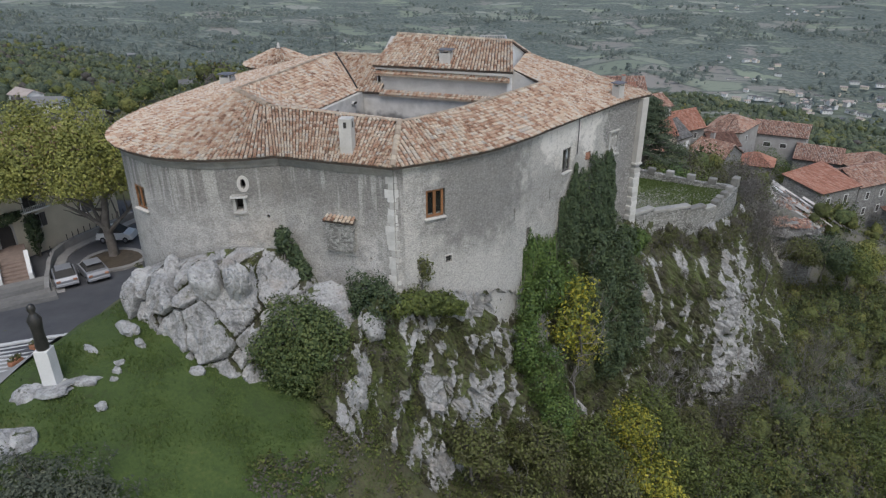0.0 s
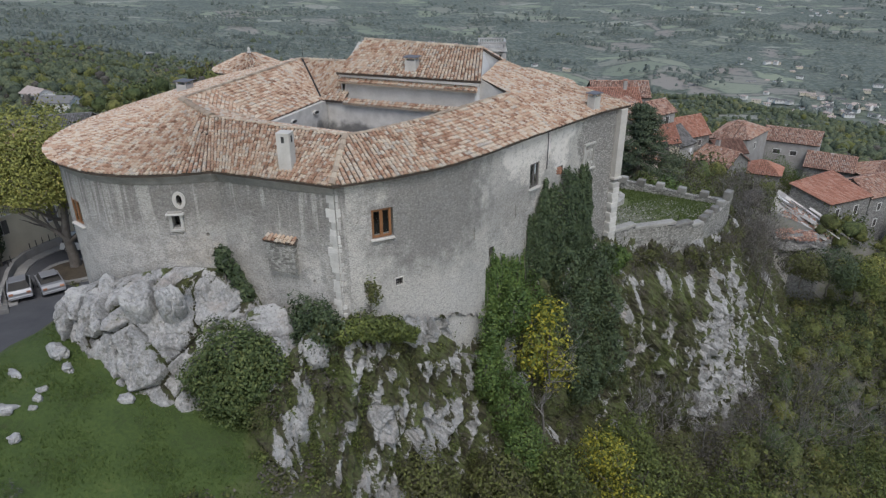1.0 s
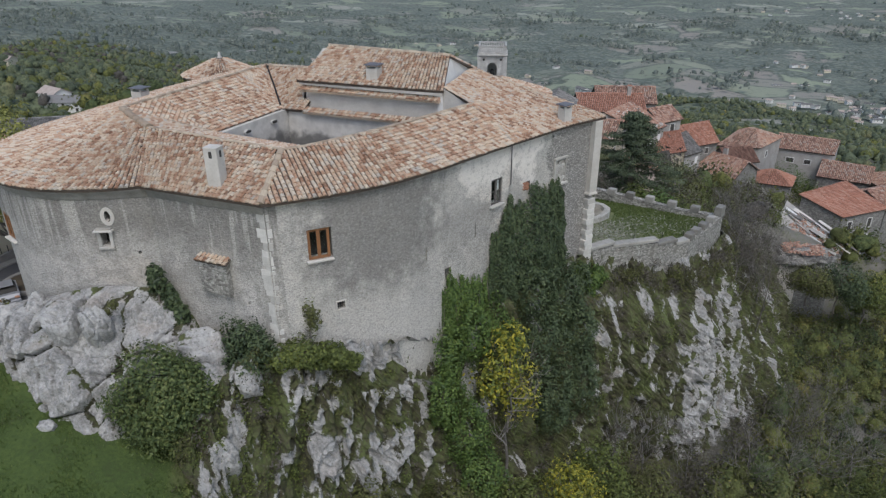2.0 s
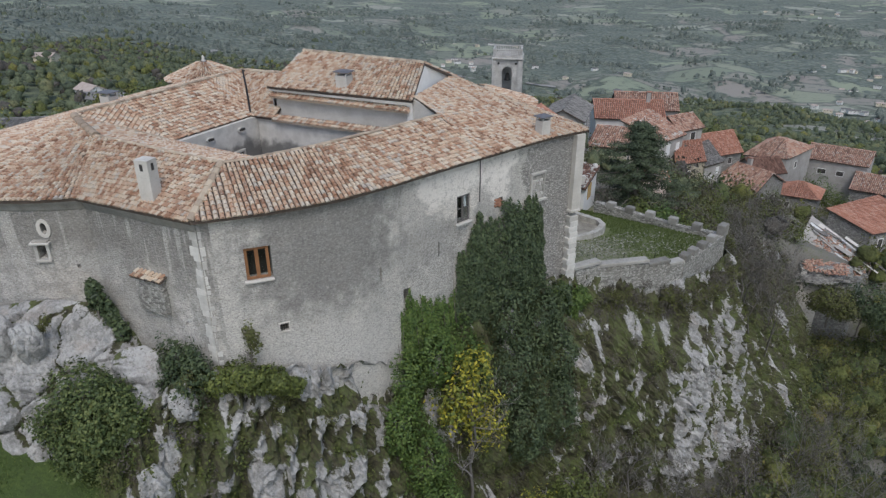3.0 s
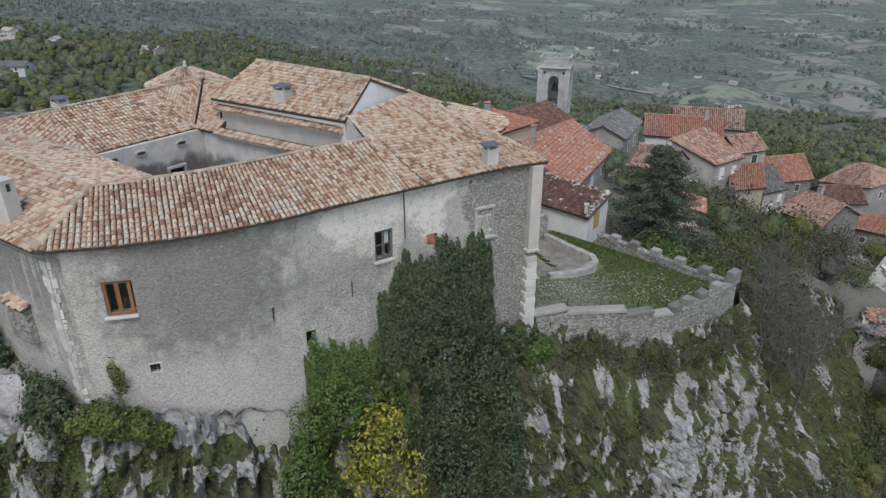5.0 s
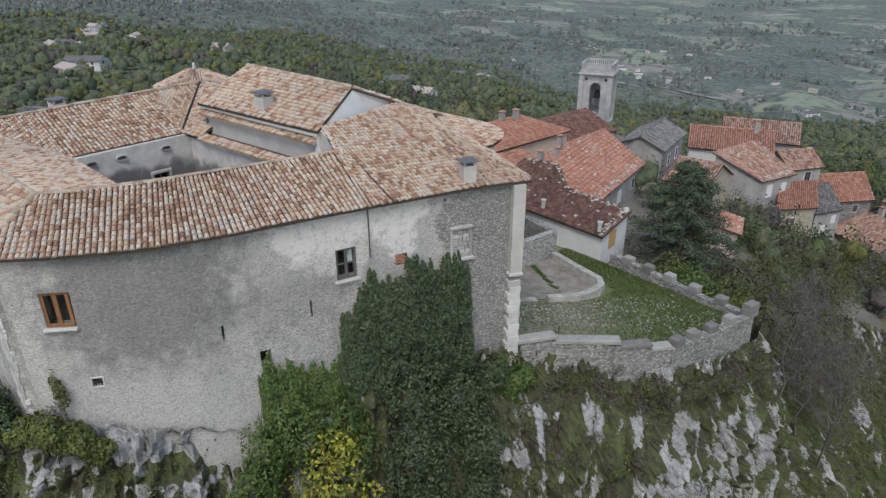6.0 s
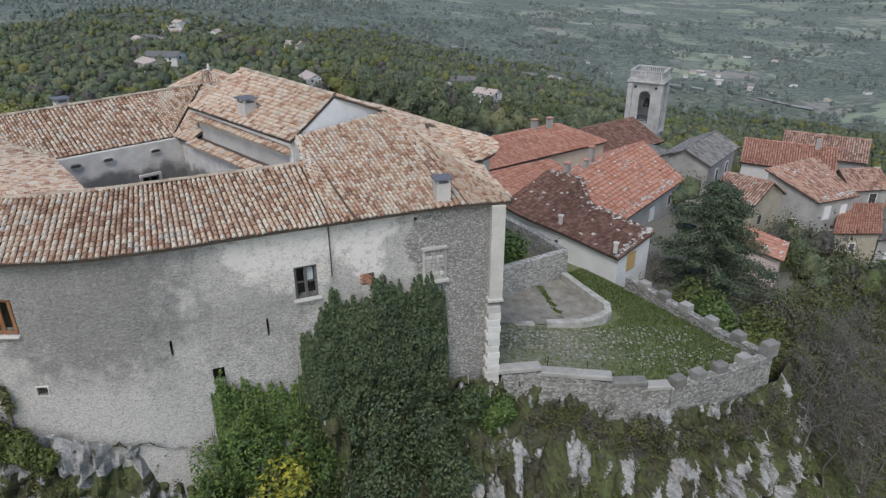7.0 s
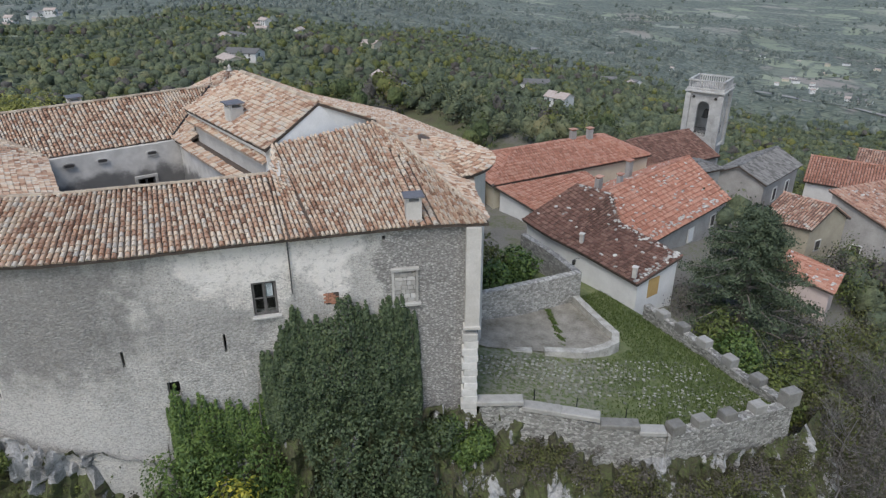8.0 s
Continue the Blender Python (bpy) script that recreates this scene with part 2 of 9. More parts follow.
def castle_wall_material():
    """Lime render over rubble: pale remains of plaster, grey weathered stretches, bare stone by the far corner."""
    m, nt, b = shader("weathered_castle_render")
    big, mid, fine = grain(nt, 0.22, 4), grain(nt, 1.1, 5), grain(nt, 7, 5)
    streak = grain(nt, 1.0, 4, vec=place(nt, (0.9, 0.9, 0.12)))
    wob = calc(nt, "MULTIPLY", calc(nt, "SUBTRACT", calc(nt, "ADD", calc(nt, "MULTIPLY", big, 0.4), calc(nt, "MULTIPLY", mid, 0.6)), 0.5), 2.2)

    def blot(point, stretch, inner=0.75, outer=1.1):
        return calc(nt, "SUBTRACT", 1.0, smooth(nt, calc(nt, "ADD", around(nt, point, stretch), wob), inner, outer))

    tone = ramp(nt, calc(nt, "ADD", calc(nt, "MULTIPLY", mid, 0.45), calc(nt, "MULTIPLY", streak, 0.55)),
                [(0.32, (0.31, 0.306, 0.293)), (0.47, (0.49, 0.485, 0.465)), (0.66, (0.65, 0.642, 0.615))])
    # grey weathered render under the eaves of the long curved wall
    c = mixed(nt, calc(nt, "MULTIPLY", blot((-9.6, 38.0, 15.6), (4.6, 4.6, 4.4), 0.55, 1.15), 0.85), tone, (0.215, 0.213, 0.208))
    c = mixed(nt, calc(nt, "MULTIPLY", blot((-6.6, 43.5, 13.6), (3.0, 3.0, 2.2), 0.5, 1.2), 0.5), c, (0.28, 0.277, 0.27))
    # bare grey rubble by the far corner
    c = mixed(nt, calc(nt, "MULTIPLY", blot((-1.8, 54.2, 14.0), (3.2, 3.2, 8.0), 0.75, 1.0), 0.85), c, (0.27, 0.268, 0.265))
    # surviving pale plaster round the upper window
    c = mixed(nt, calc(nt, "MULTIPLY", blot((-5.4, 46.0, 16.9), (3.0, 3.6, 2.3), 0.8, 1.0), 0.92), c, (0.72, 0.70, 0.665))
    c = mixed(nt, calc(nt, "MULTIPLY", blot((-4.3, 49.2, 16.6), (1.2, 1.5, 2.1), 0.7, 1.0), 0.8), c, (0.66, 0.64, 0.61))
    c = mixed(nt, calc(nt, "MULTIPLY", blot((-10.6, 37.0, 9.8), (3.8, 4.2, 1.9), 0.5, 1.2), 0.7), c, (0.60, 0.595, 0.575))
    c = mixed(nt, calc(nt, "MULTIPLY", blot((-8.0, 41.0, 7.8), (2.8, 3.6, 3.0), 0.6, 1.1), 0.7), c, (0.58, 0.575, 0.56))
    # drum: warm pale repair, lighter band
    c = mixed(nt, calc(nt, "MULTIPLY", blot((-22.6, 32.4, 13.1), (2.4, 1.6, 1.1), 0.7, 1.0), 0.85), c, (0.57, 0.53, 0.475))
    c = mixed(nt, calc(nt, "MULTIPLY", blot((-27.0, 31.2, 13.6), (6.5, 3.6, 2.2), 0.5, 1.2), 0.65), c, (0.60, 0.595, 0.585))
    c = mixed(nt, calc(nt, "MULTIPLY", blot((-15.2, 33.5, 11.0), (1.0, 2.0, 2.4), 0.6, 1.1), 0.8), c, (0.68, 0.67, 0.65))
    # pale dressed strip down the front corner
    c = mixed(nt, calc(nt, "MULTIPLY", blot((-13.4, 33.2, 12.6), (0.75, 0.75, 6.5), 0.6, 1.0), 0.8), c, (0.66, 0.645, 0.61))
    # front walls toned darker, with a dark band below their eaves cut by pale runs
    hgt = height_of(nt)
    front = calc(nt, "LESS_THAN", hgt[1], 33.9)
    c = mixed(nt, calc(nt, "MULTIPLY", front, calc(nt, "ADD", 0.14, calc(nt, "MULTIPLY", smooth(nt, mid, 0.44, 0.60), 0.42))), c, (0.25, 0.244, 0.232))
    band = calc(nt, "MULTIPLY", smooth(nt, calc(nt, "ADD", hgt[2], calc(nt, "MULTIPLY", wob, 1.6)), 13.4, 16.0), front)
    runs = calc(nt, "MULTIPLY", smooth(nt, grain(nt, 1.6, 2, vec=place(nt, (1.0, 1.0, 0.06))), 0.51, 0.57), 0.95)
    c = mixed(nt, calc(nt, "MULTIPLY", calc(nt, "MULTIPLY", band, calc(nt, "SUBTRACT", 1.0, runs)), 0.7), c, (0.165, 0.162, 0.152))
    # small stones showing through, dark pits, pale crumbs
    sv = place(nt, (1, 1, 1.9))
    st = cells(nt, 8.0, sv)
    hue = nt.nodes.new("ShaderNodeSeparateColor")
    nt.links.new(cells(nt, 8.0, sv, "F1", "Color"), hue.inputs[0])
    # stones show most by the far corner and in the low middle of the long wall
    rough_part = calc(nt, "ADD", 0.5, calc(nt, "MAXIMUM", blot((-1.8, 54.2, 14.0), (3.6, 3.6, 9.0), 0.75, 1.0), calc(nt, "MULTIPLY", blot((-6.0, 45.0, 10.5), (4.0, 5.0, 3.6), 0.5, 1.2), 0.45)))
    bare = smooth(nt, calc(nt, "ADD", hue.outputs[0], calc(nt, "SUBTRACT", grain(nt, 0.35, 4), 0.5)), 0.35, 0.9)
    c = mixed(nt, calc(nt, "MULTIPLY", calc(nt, "MULTIPLY", bare, rough_part), 0.30), c, (0.72, 0.715, 0.69))
    c = mixed(nt, calc(nt, "MULTIPLY", calc(nt, "MULTIPLY", smooth(nt, hue.outputs[1], 0.55, 0.95), rough_part), 0.4), c, (0.13, 0.128, 0.12))
    c = mixed(nt, calc(nt, "MULTIPLY", calc(nt, "MULTIPLY", smooth(nt, st, 0.35, 0.70), rough_part), 0.45), c, (0.15, 0.147, 0.14))
    c = mixed(nt, calc(nt, "MULTIPLY", smooth(nt, fine, 0.54, 0.66), 0.22), c, (0.62, 0.615, 0.60))
    c = mixed(nt, calc(nt, "MULTIPLY", smooth(nt, grain(nt, 11, 3, 0.6), 0.54, 0.64), 0.42), c, (0.12, 0.12, 0.115))
    c = mixed(nt, calc(nt, "MULTIPLY", smooth(nt, grain(nt, 3.4, 6, 0.75), 0.57, 0.70), 0.45), c, (0.13, 0.128, 0.12))
    c = mixed(nt, calc(nt, "MULTIPLY", smooth(nt, grain(nt, 14, 5, 0.8), 0.53, 0.63), 0.3), c, (0.13, 0.127, 0.118))
    # the soundest plaster keeps its pale skin
    worn = calc(nt, "SUBTRACT", 1.0, calc(nt, "MULTIPLY", smooth(nt, grain(nt, 2.6, 6, 0.7), 0.50, 0.60), 0.8))
    for spot, stretch in (((-5.6, 45.6, 17.0), (2.6, 3.4, 1.7)), ((-4.4, 48.6, 17.2), (2.0, 2.8, 1.5)), ((-4.2, 49.3, 15.6), (1.0, 1.3, 1.6))):
        c = mixed(nt, calc(nt, "MULTIPLY", calc(nt, "MULTIPLY", blot(spot, stretch, 0.7, 1.0), worn), 0.75), c, (0.80, 0.785, 0.76))
    c = mixed(nt, 1.0, c, (1.03, 0.995, 0.945), "MULTIPLY")
    nt.links.new(c, b.inputs["Base Color"])
    b.inputs["Roughness"].default_value = 0.92
    relief(nt, b, calc(nt, "SUBTRACT", calc(nt, "ADD", fine, grain(nt, 18, 4)), calc(nt, "MULTIPLY", st, 0.8)), 0.7, 0.06)
    return m


def rubble_material(name, dark, light, scale=5.2):
    """Rubble masonry: stones with recessed mortar."""
    m, nt, b = shader(name)
    v = place(nt, (1, 1, 1.7))
    tone = cells(nt, scale, v, "F1", "Color")
    sep = nt.nodes.new("ShaderNodeSeparateColor")
    nt.links.new(tone, sep.inputs[0])
    f = calc(nt, "ADD", calc(nt, "MULTIPLY", sep.outputs[0], 0.5), calc(nt, "MULTIPLY", grain(nt, 1.4, 5), 0.5))
    c = ramp(nt, f, [(0.25, dark), (0.75, light)])
    edge = cells(nt, scale, v, "DISTANCE_TO_EDGE")
    joint = calc(nt, "SUBTRACT", 1.0, smooth(nt, edge, 0.02, 0.10))
    c = mixed(nt, calc(nt, "MULTIPLY", joint, 0.45), c, tuple(0.5 * a for a in dark))
    c = mixed(nt, calc(nt, "MULTIPLY", smooth(nt, grain(nt, 0.7, 6), 0.52, 0.68), 0.5), c, (0.17, 0.165, 0.135))
    nt.links.new(c, b.inputs["Base Color"])
    b.inputs["Roughness"].default_value = 0.92
    relief(nt, b, calc(nt, "ADD", smooth(nt, edge, 0.0, 0.2), calc(nt, "MULTIPLY", grain(nt, 16, 4), 0.3)), 0.8, 0.06)
    return m


def rock_material(name, covered=True, pale=1.0, deep=0.12):
    """Grey-white limestone, stained and pitted, with soil, moss and brush where the cover attribute is high."""
    m, nt, b = shader(name)
    v = place(nt, (1, 1, 0.4))
    f = calc(nt, "ADD", calc(nt, "MULTIPLY", grain(nt, 0.9, 7, 0.65, v), 0.55), calc(nt, "MULTIPLY", grain(nt, 7, 6, 0.72), 0.45))
    c = ramp(nt, f, [(0.36, (0.17 * pale, 0.168 * pale, 0.158 * pale)), (0.45, (0.33 * pale, 0.325 * pale, 0.31 * pale)), (0.54, (0.47 * pale, 0.463 * pale, 0.445 * pale)), (0.68, (0.60 * pale, 0.595 * pale, 0.575 * pale))])
    # black lichen, thin dark runs, ochre stains
    c = mixed(nt, calc(nt, "MULTIPLY", smooth(nt, grain(nt, 4.2, 6, 0.78), 0.55, 0.63), 0.6), c, (0.13, 0.127, 0.118))
    c = mixed(nt, calc(nt, "MULTIPLY", smooth(nt, grain(nt, 2.0, 5, 0.7, place(nt, (1, 1, 0.16))), 0.56, 0.66), 0.5), c, (0.15, 0.146, 0.135))
    c = mixed(nt, calc(nt, "MULTIPLY", smooth(nt, grain(nt, 0.55, 5), 0.56, 0.7), 0.3), c, (0.36, 0.29, 0.23))
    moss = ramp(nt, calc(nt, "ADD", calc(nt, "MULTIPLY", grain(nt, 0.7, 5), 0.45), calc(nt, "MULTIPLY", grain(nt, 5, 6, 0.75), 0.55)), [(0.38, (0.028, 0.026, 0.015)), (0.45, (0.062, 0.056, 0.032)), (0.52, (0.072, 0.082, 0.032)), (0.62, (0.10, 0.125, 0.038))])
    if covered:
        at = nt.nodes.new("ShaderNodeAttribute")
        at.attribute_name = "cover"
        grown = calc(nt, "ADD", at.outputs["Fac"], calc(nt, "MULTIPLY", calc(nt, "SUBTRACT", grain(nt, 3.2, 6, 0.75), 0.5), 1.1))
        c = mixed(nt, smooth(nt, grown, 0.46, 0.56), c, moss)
    else:
        growth = calc(nt, "ADD", calc(nt, "MULTIPLY", upness(nt), 0.25), calc(nt, "ADD", calc(nt, "MULTIPLY", grain(nt, 0.45, 5), 0.9), calc(nt, "MULTIPLY", grain(nt, 3.0, 6, 0.7), 0.6)))
        c = mixed(nt, smooth(nt, growth, 1.08, 1.16), c, moss)
    nt.links.new(c, b.inputs["Base Color"])
    b.inputs["Roughness"].default_value = 0.95
    relief(nt, b, calc(nt, "ADD", f, calc(nt, "MULTIPLY", grain(nt, 18, 5, 0.7), 0.4)), 0.8, deep)
    return m


def ground_material():
    """Lawn by the castle, dry brush on the slopes, trodden earth in the town, a patchwork of fields farther out."""
    m, nt, b = shader("meadow_and_fields")
    fine = grain(nt, 5.0, 6)
    mid = grain(nt, 0.35, 6)
    f = calc(nt, "ADD", calc(nt, "MULTIPLY", fine, 0.45), calc(nt, "MULTIPLY", mid, 0.55))
    lawn = ramp(nt, f, [(0.32, (0.045, 0.052, 0.018)), (0.45, (0.048, 0.077, 0.018)), (0.58, (0.07, 0.105, 0.024)), (0.72, (0.12, 0.122, 0.045))])
    dry = ramp(nt, f, [(0.32, (0.06, 0.052, 0.032)), (0.48, (0.095, 0.088, 0.045)), (0.62, (0.105, 0.12, 0.045)), (0.75, (0.16, 0.145, 0.08))])
    earth = ramp(nt, f, [(0.32, (0.10, 0.095, 0.075)), (0.5, (0.17, 0.16, 0.14)), (0.62, (0.105, 0.115, 0.05)), (0.75, (0.24, 0.23, 0.21))])
    wob = calc(nt, "MULTIPLY", calc(nt, "SUBTRACT", mid, 0.5), 0.9)
    on_lawn = calc(nt, "SUBTRACT", 1.0, smooth(nt, calc(nt, "ADD", around(nt, (-24, 22, 7), (10.5, 11, 30)), wob), 0.8, 1.15))
    in_town = calc(nt, "SUBTRACT", 1.0, smooth(nt, calc(nt, "ADD", around(nt, (0, 112, -4), (46, 52, 90)), wob), 0.8, 1.1))
    near = mixed(nt, on_lawn, mixed(nt, in_town, dry, earth), lawn)
    v = place(nt, (1, 1, 0))
    warp = nt.nodes.new("ShaderNodeVectorMath")
    warp.operation = "ADD"
    n = nt.nodes.new("ShaderNodeTexNoise")
    n.inputs["Scale"].default_value = 0.004
    nt.links.new(v, n.inputs["Vector"])
    sc = nt.nodes.new("ShaderNodeVectorMath")
    sc.operation = "SCALE"
    nt.links.new(n.outputs["Color"], sc.inputs[0])
    sc.inputs["Scale"].default_value = 160
    nt.links.new(v, warp.inputs[0]), nt.links.new(sc.outputs[0], warp.inputs[1])
    col = cells(nt, 0.0105, warp.outputs[0], "F1", "Color")
    sep = nt.nodes.new("ShaderNodeSeparateColor")
    nt.links.new(col, sep.inputs[0])
    # Fields pale and bluish: haze of the far valley put into the colour.
    field = ramp(nt, sep.outputs[0], [(0.0, (0.17, 0.185, 0.15)), (0.25, (0.21, 0.24, 0.17)), (0.45, (0.26, 0.29, 0.20)), (0.6, (0.235, 0.24, 0.195)), (0.75, (0.26, 0.235, 0.205)), (0.9, (0.30, 0.31, 0.25))])
    # woods: crowns side by side, shade between them painted dark, a tone for each crown, larger drifts of tone
    wood = smooth(nt, calc(nt, "ADD", calc(nt, "MULTIPLY", grain(nt, 0.0045, 4, 0.55), 0.65), calc(nt, "MULTIPLY", grain(nt, 0.02, 5, 0.65), 0.35)), 0.462, 0.485)
    hill = calc(nt, "SUBTRACT", 1.0, smooth(nt, calc(nt, "MINIMUM", around(nt, (-900, 700, 0), (800, 480, 4000)), around(nt, (-150, 200, 0), (420, 380, 4000))), 0.6, 1.25))
    wood = calc(nt, "MAXIMUM", wood, smooth(nt, calc(nt, "ADD", calc(nt, "MULTIPLY", hill, 0.55), calc(nt, "MULTIPLY", grain(nt, 0.012, 5, 0.65), 0.9)), 0.62, 0.72))
    crown = cells(nt, 0.13, v)
    tone = nt.nodes.new("ShaderNodeSeparateColor")
    nt.links.new(cells(nt, 0.13, v, "F1", "Color"), tone.inputs[0])
    leafy = ramp(nt, calc(nt, "ADD", calc(nt, "MULTIPLY", tone.outputs[0], 0.35), calc(nt, "MULTIPLY", grain(nt, 0.011, 4), 0.65)), [(0.30, (0.095, 0.115, 0.10)), (0.46, (0.13, 0.154, 0.128)), (0.58, (0.165, 0.19, 0.152)), (0.72, (0.20, 0.208, 0.16))])
    # Far woods left paler and bluer than near ones: painted haze.
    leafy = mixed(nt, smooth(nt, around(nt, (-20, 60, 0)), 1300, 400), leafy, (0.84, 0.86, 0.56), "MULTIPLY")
    leafy = mixed(nt, calc(nt, "MULTIPLY", smooth(nt, crown, 0.42, 0.75), 0.6), leafy, (0.06, 0.07, 0.05))
    field = mixed(nt, calc(nt, "MULTIPLY", smooth(nt, grain(nt, 0.05, 6, 0.75), 0.54, 0.60), 0.6), field, (0.12, 0.142, 0.11))
    far = mixed(nt, wood, field, leafy)
    hedge = calc(nt, "SUBTRACT", 1.0, smooth(nt, cells(nt, 0.0105, warp.outputs[0], "DISTANCE_TO_EDGE"), 0.02, 0.075))
    far = mixed(nt, calc(nt, "MULTIPLY", hedge, 0.85), far, leafy)
    c = mixed(nt, smooth(nt, around(nt, (-20, 60, 0)), 110, 190), near, far)
    nt.links.new(c, b.inputs["Base Color"])
    b.inputs["Roughness"].default_value = 0.95
    relief(nt, b, fine, 0.7, 0.12)
    return m


M_LIMEWALL = plain("worn_corner_plaster", (0.40, 0.385, 0.35), (0.68, 0.66, 0.615), 2.2, 15, 0.9, 0.5, piece=0.3)
M_SOIL = plain("dark_soil", (0.045, 0.035, 0.025), (0.11, 0.085, 0.055), 1.5, 14, 0.95, 0.6)
M_CASTLE = castle_wall_material()
M_RUBBLE = rubble_material("terrace_rubble", (0.19, 0.183, 0.162), (0.50, 0.483, 0.44))
M_RUBBLE_TOWN = rubble_material("town_rubble", (0.17, 0.165, 0.155), (0.36, 0.35, 0.325), 4.2)
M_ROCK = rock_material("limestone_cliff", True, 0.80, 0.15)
M_BOULDER = rock_material("limestone_boulders", False, 0.90, 0.10)
M_OUTCROP = rock_material("limestone_outcrop", True, 0.88, 0.12)
M_GROUND = ground_material()


def court_material():
    """Pale render with sooty damp over its upper half."""
    m, nt, b = shader("stained_court_render")
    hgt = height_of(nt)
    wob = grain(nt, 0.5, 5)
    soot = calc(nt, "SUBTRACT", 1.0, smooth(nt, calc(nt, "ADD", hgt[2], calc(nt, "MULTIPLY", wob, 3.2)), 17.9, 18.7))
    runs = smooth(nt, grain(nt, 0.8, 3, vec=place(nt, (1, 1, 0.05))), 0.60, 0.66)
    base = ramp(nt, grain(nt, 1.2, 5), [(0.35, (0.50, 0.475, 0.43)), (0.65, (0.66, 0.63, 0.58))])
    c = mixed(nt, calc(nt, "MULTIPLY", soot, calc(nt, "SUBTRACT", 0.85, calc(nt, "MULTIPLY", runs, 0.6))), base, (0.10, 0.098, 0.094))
    nt.links.new(c, b.inputs["Base Color"])
    b.inputs["Roughness"].default_value = 0.93
    relief(nt, b, grain(nt, 8, 5), 0.4, 0.04)
    return m


M_COURT = court_material()


def glass_material():
    m, nt, b = shader("window_glass")
    b.inputs["Base Color"].default_value = (0.75, 0.8, 0.82, 1)
    b.inputs["Roughness"].default_value = 0.05
    b.inputs["Transmission Weight"].default_value = 1.0
    b.inputs["IOR"].default_value = 1.3
    return m


M_GLASS = glass_material()


# ---- mesh helpers ----
def solid(name, verts, faces, mat, smooth_it=False):
    me = bpy.data.meshes.new(name)
    me.from_pydata(verts, [], faces)
    me.materials.append(mat)
    if smooth_it:
        me.polygons.foreach_set("use_smooth", [True] * len(me.polygons))
    me.update()
    return me


def piece(name, me, parent=None, m=None, label=""):
    """One mesh object; under a thing or part if parent is given."""
    ob = new(name, me)
    if m is not None:
        ob.matrix_basis = m
    if parent:
        ob.parent = parent
    if label:
        ob["label"] = label
    return ob


def thing(name, label, category, m=None, group="", kind=""):
    ob = new(name)
    if m is not None:
        ob.matrix_basis = m
    return tagged(ob, label, category, group, kind)


def box_data(boxes, bevel=0.0):
    """Boxes (centre, size, turn about z in degrees) joined, as vertices and faces; bevel cuts the top edges."""
    V, F = [], []
    for (c, s, turn) in boxes:
        ca, sa = math.cos(radians(turn)), math.sin(radians(turn))
        k = len(V)
        hx, hy, hz = s[0] / 2, s[1] / 2, s[2] / 2
        e = min(bevel, hx * 0.6, hy * 0.6, hz * 0.6)
        rings = [(hx, hy, -hz), (hx, hy, hz - e), (hx - e, hy - e, hz)] if e else [(hx, hy, -hz), (hx, hy, hz)]
        for (a, b, z) in rings:
            for (px, py) in ((-a, -b), (a, -b), (a, b), (-a, b)):
                V.append((c[0] + px * ca - py * sa, c[1] + px * sa + py * ca, c[2] + z))
        F.append((k + 3, k + 2, k + 1, k))
        for r in range(len(rings) - 1):
            for i in range(4):
                j = (i + 1) % 4
                F.append((k + 4 * r + i, k + 4 * r + j, k + 4 * r + 4 + j, k + 4 * r + 4 + i))
        t = k + 4 * (len(rings) - 1)
        F.append((t, t + 1, t + 2, t + 3))
    return V, F


def boxes_mesh(name, boxes, mat, bevel=0.0):
    V, F = box_data(boxes, bevel)
    return solid(name, V, F, mat)


def tube_data(paths, sides=5):
    """Tapered tubes along paths of (x, y, z, radius)."""
    V, F = [], []
    for path in paths:
        k = len(V)
        pts = [Vector(p[:3]) for p in path]
        for i, p in enumerate(pts):
            d = (pts[min(i + 1, len(pts) - 1)] - pts[max(i - 1, 0)]).normalized()
            a = d.orthogonal().normalized()
            b = d.cross(a)
            for s in range(sides):
                w = 2 * math.pi * s / sides
                V.append(tuple(p + (a * math.cos(w) + b * math.sin(w)) * path[i][3]))
        for i in range(len(pts) - 1):
            for s in range(sides):
                t = (s + 1) % sides
                F.append((k + i * sides + s, k + i * sides + t, k + (i + 1) * sides + t, k + (i + 1) * sides + s))
    return V, F


def tube_mesh(name, paths, mat, sides=5):
    V, F = tube_data(paths, sides)
    return solid(name, V, F, mat, True)


def lathe(name, profile, mat, sides=16, smooth_it=True):
    """Solid of revolution from (radius, height) pairs."""
    V = [(r * math.cos(2 * math.pi * s / sides), r * math.sin(2 * math.pi * s / sides), z) for r, z in profile for s in range(sides)]
    F = [(i * sides + s, i * sides + (s + 1) % sides, (i + 1) * sides + (s + 1) % sides, (i + 1) * sides + s) for i in range(len(profile) - 1) for s in range(sides)]
    F.append(tuple(reversed(range(sides))))
    F.append(tuple((len(profile) - 1) * sides + s for s in range(sides)))
    return solid(name, V, F, mat, smooth_it)


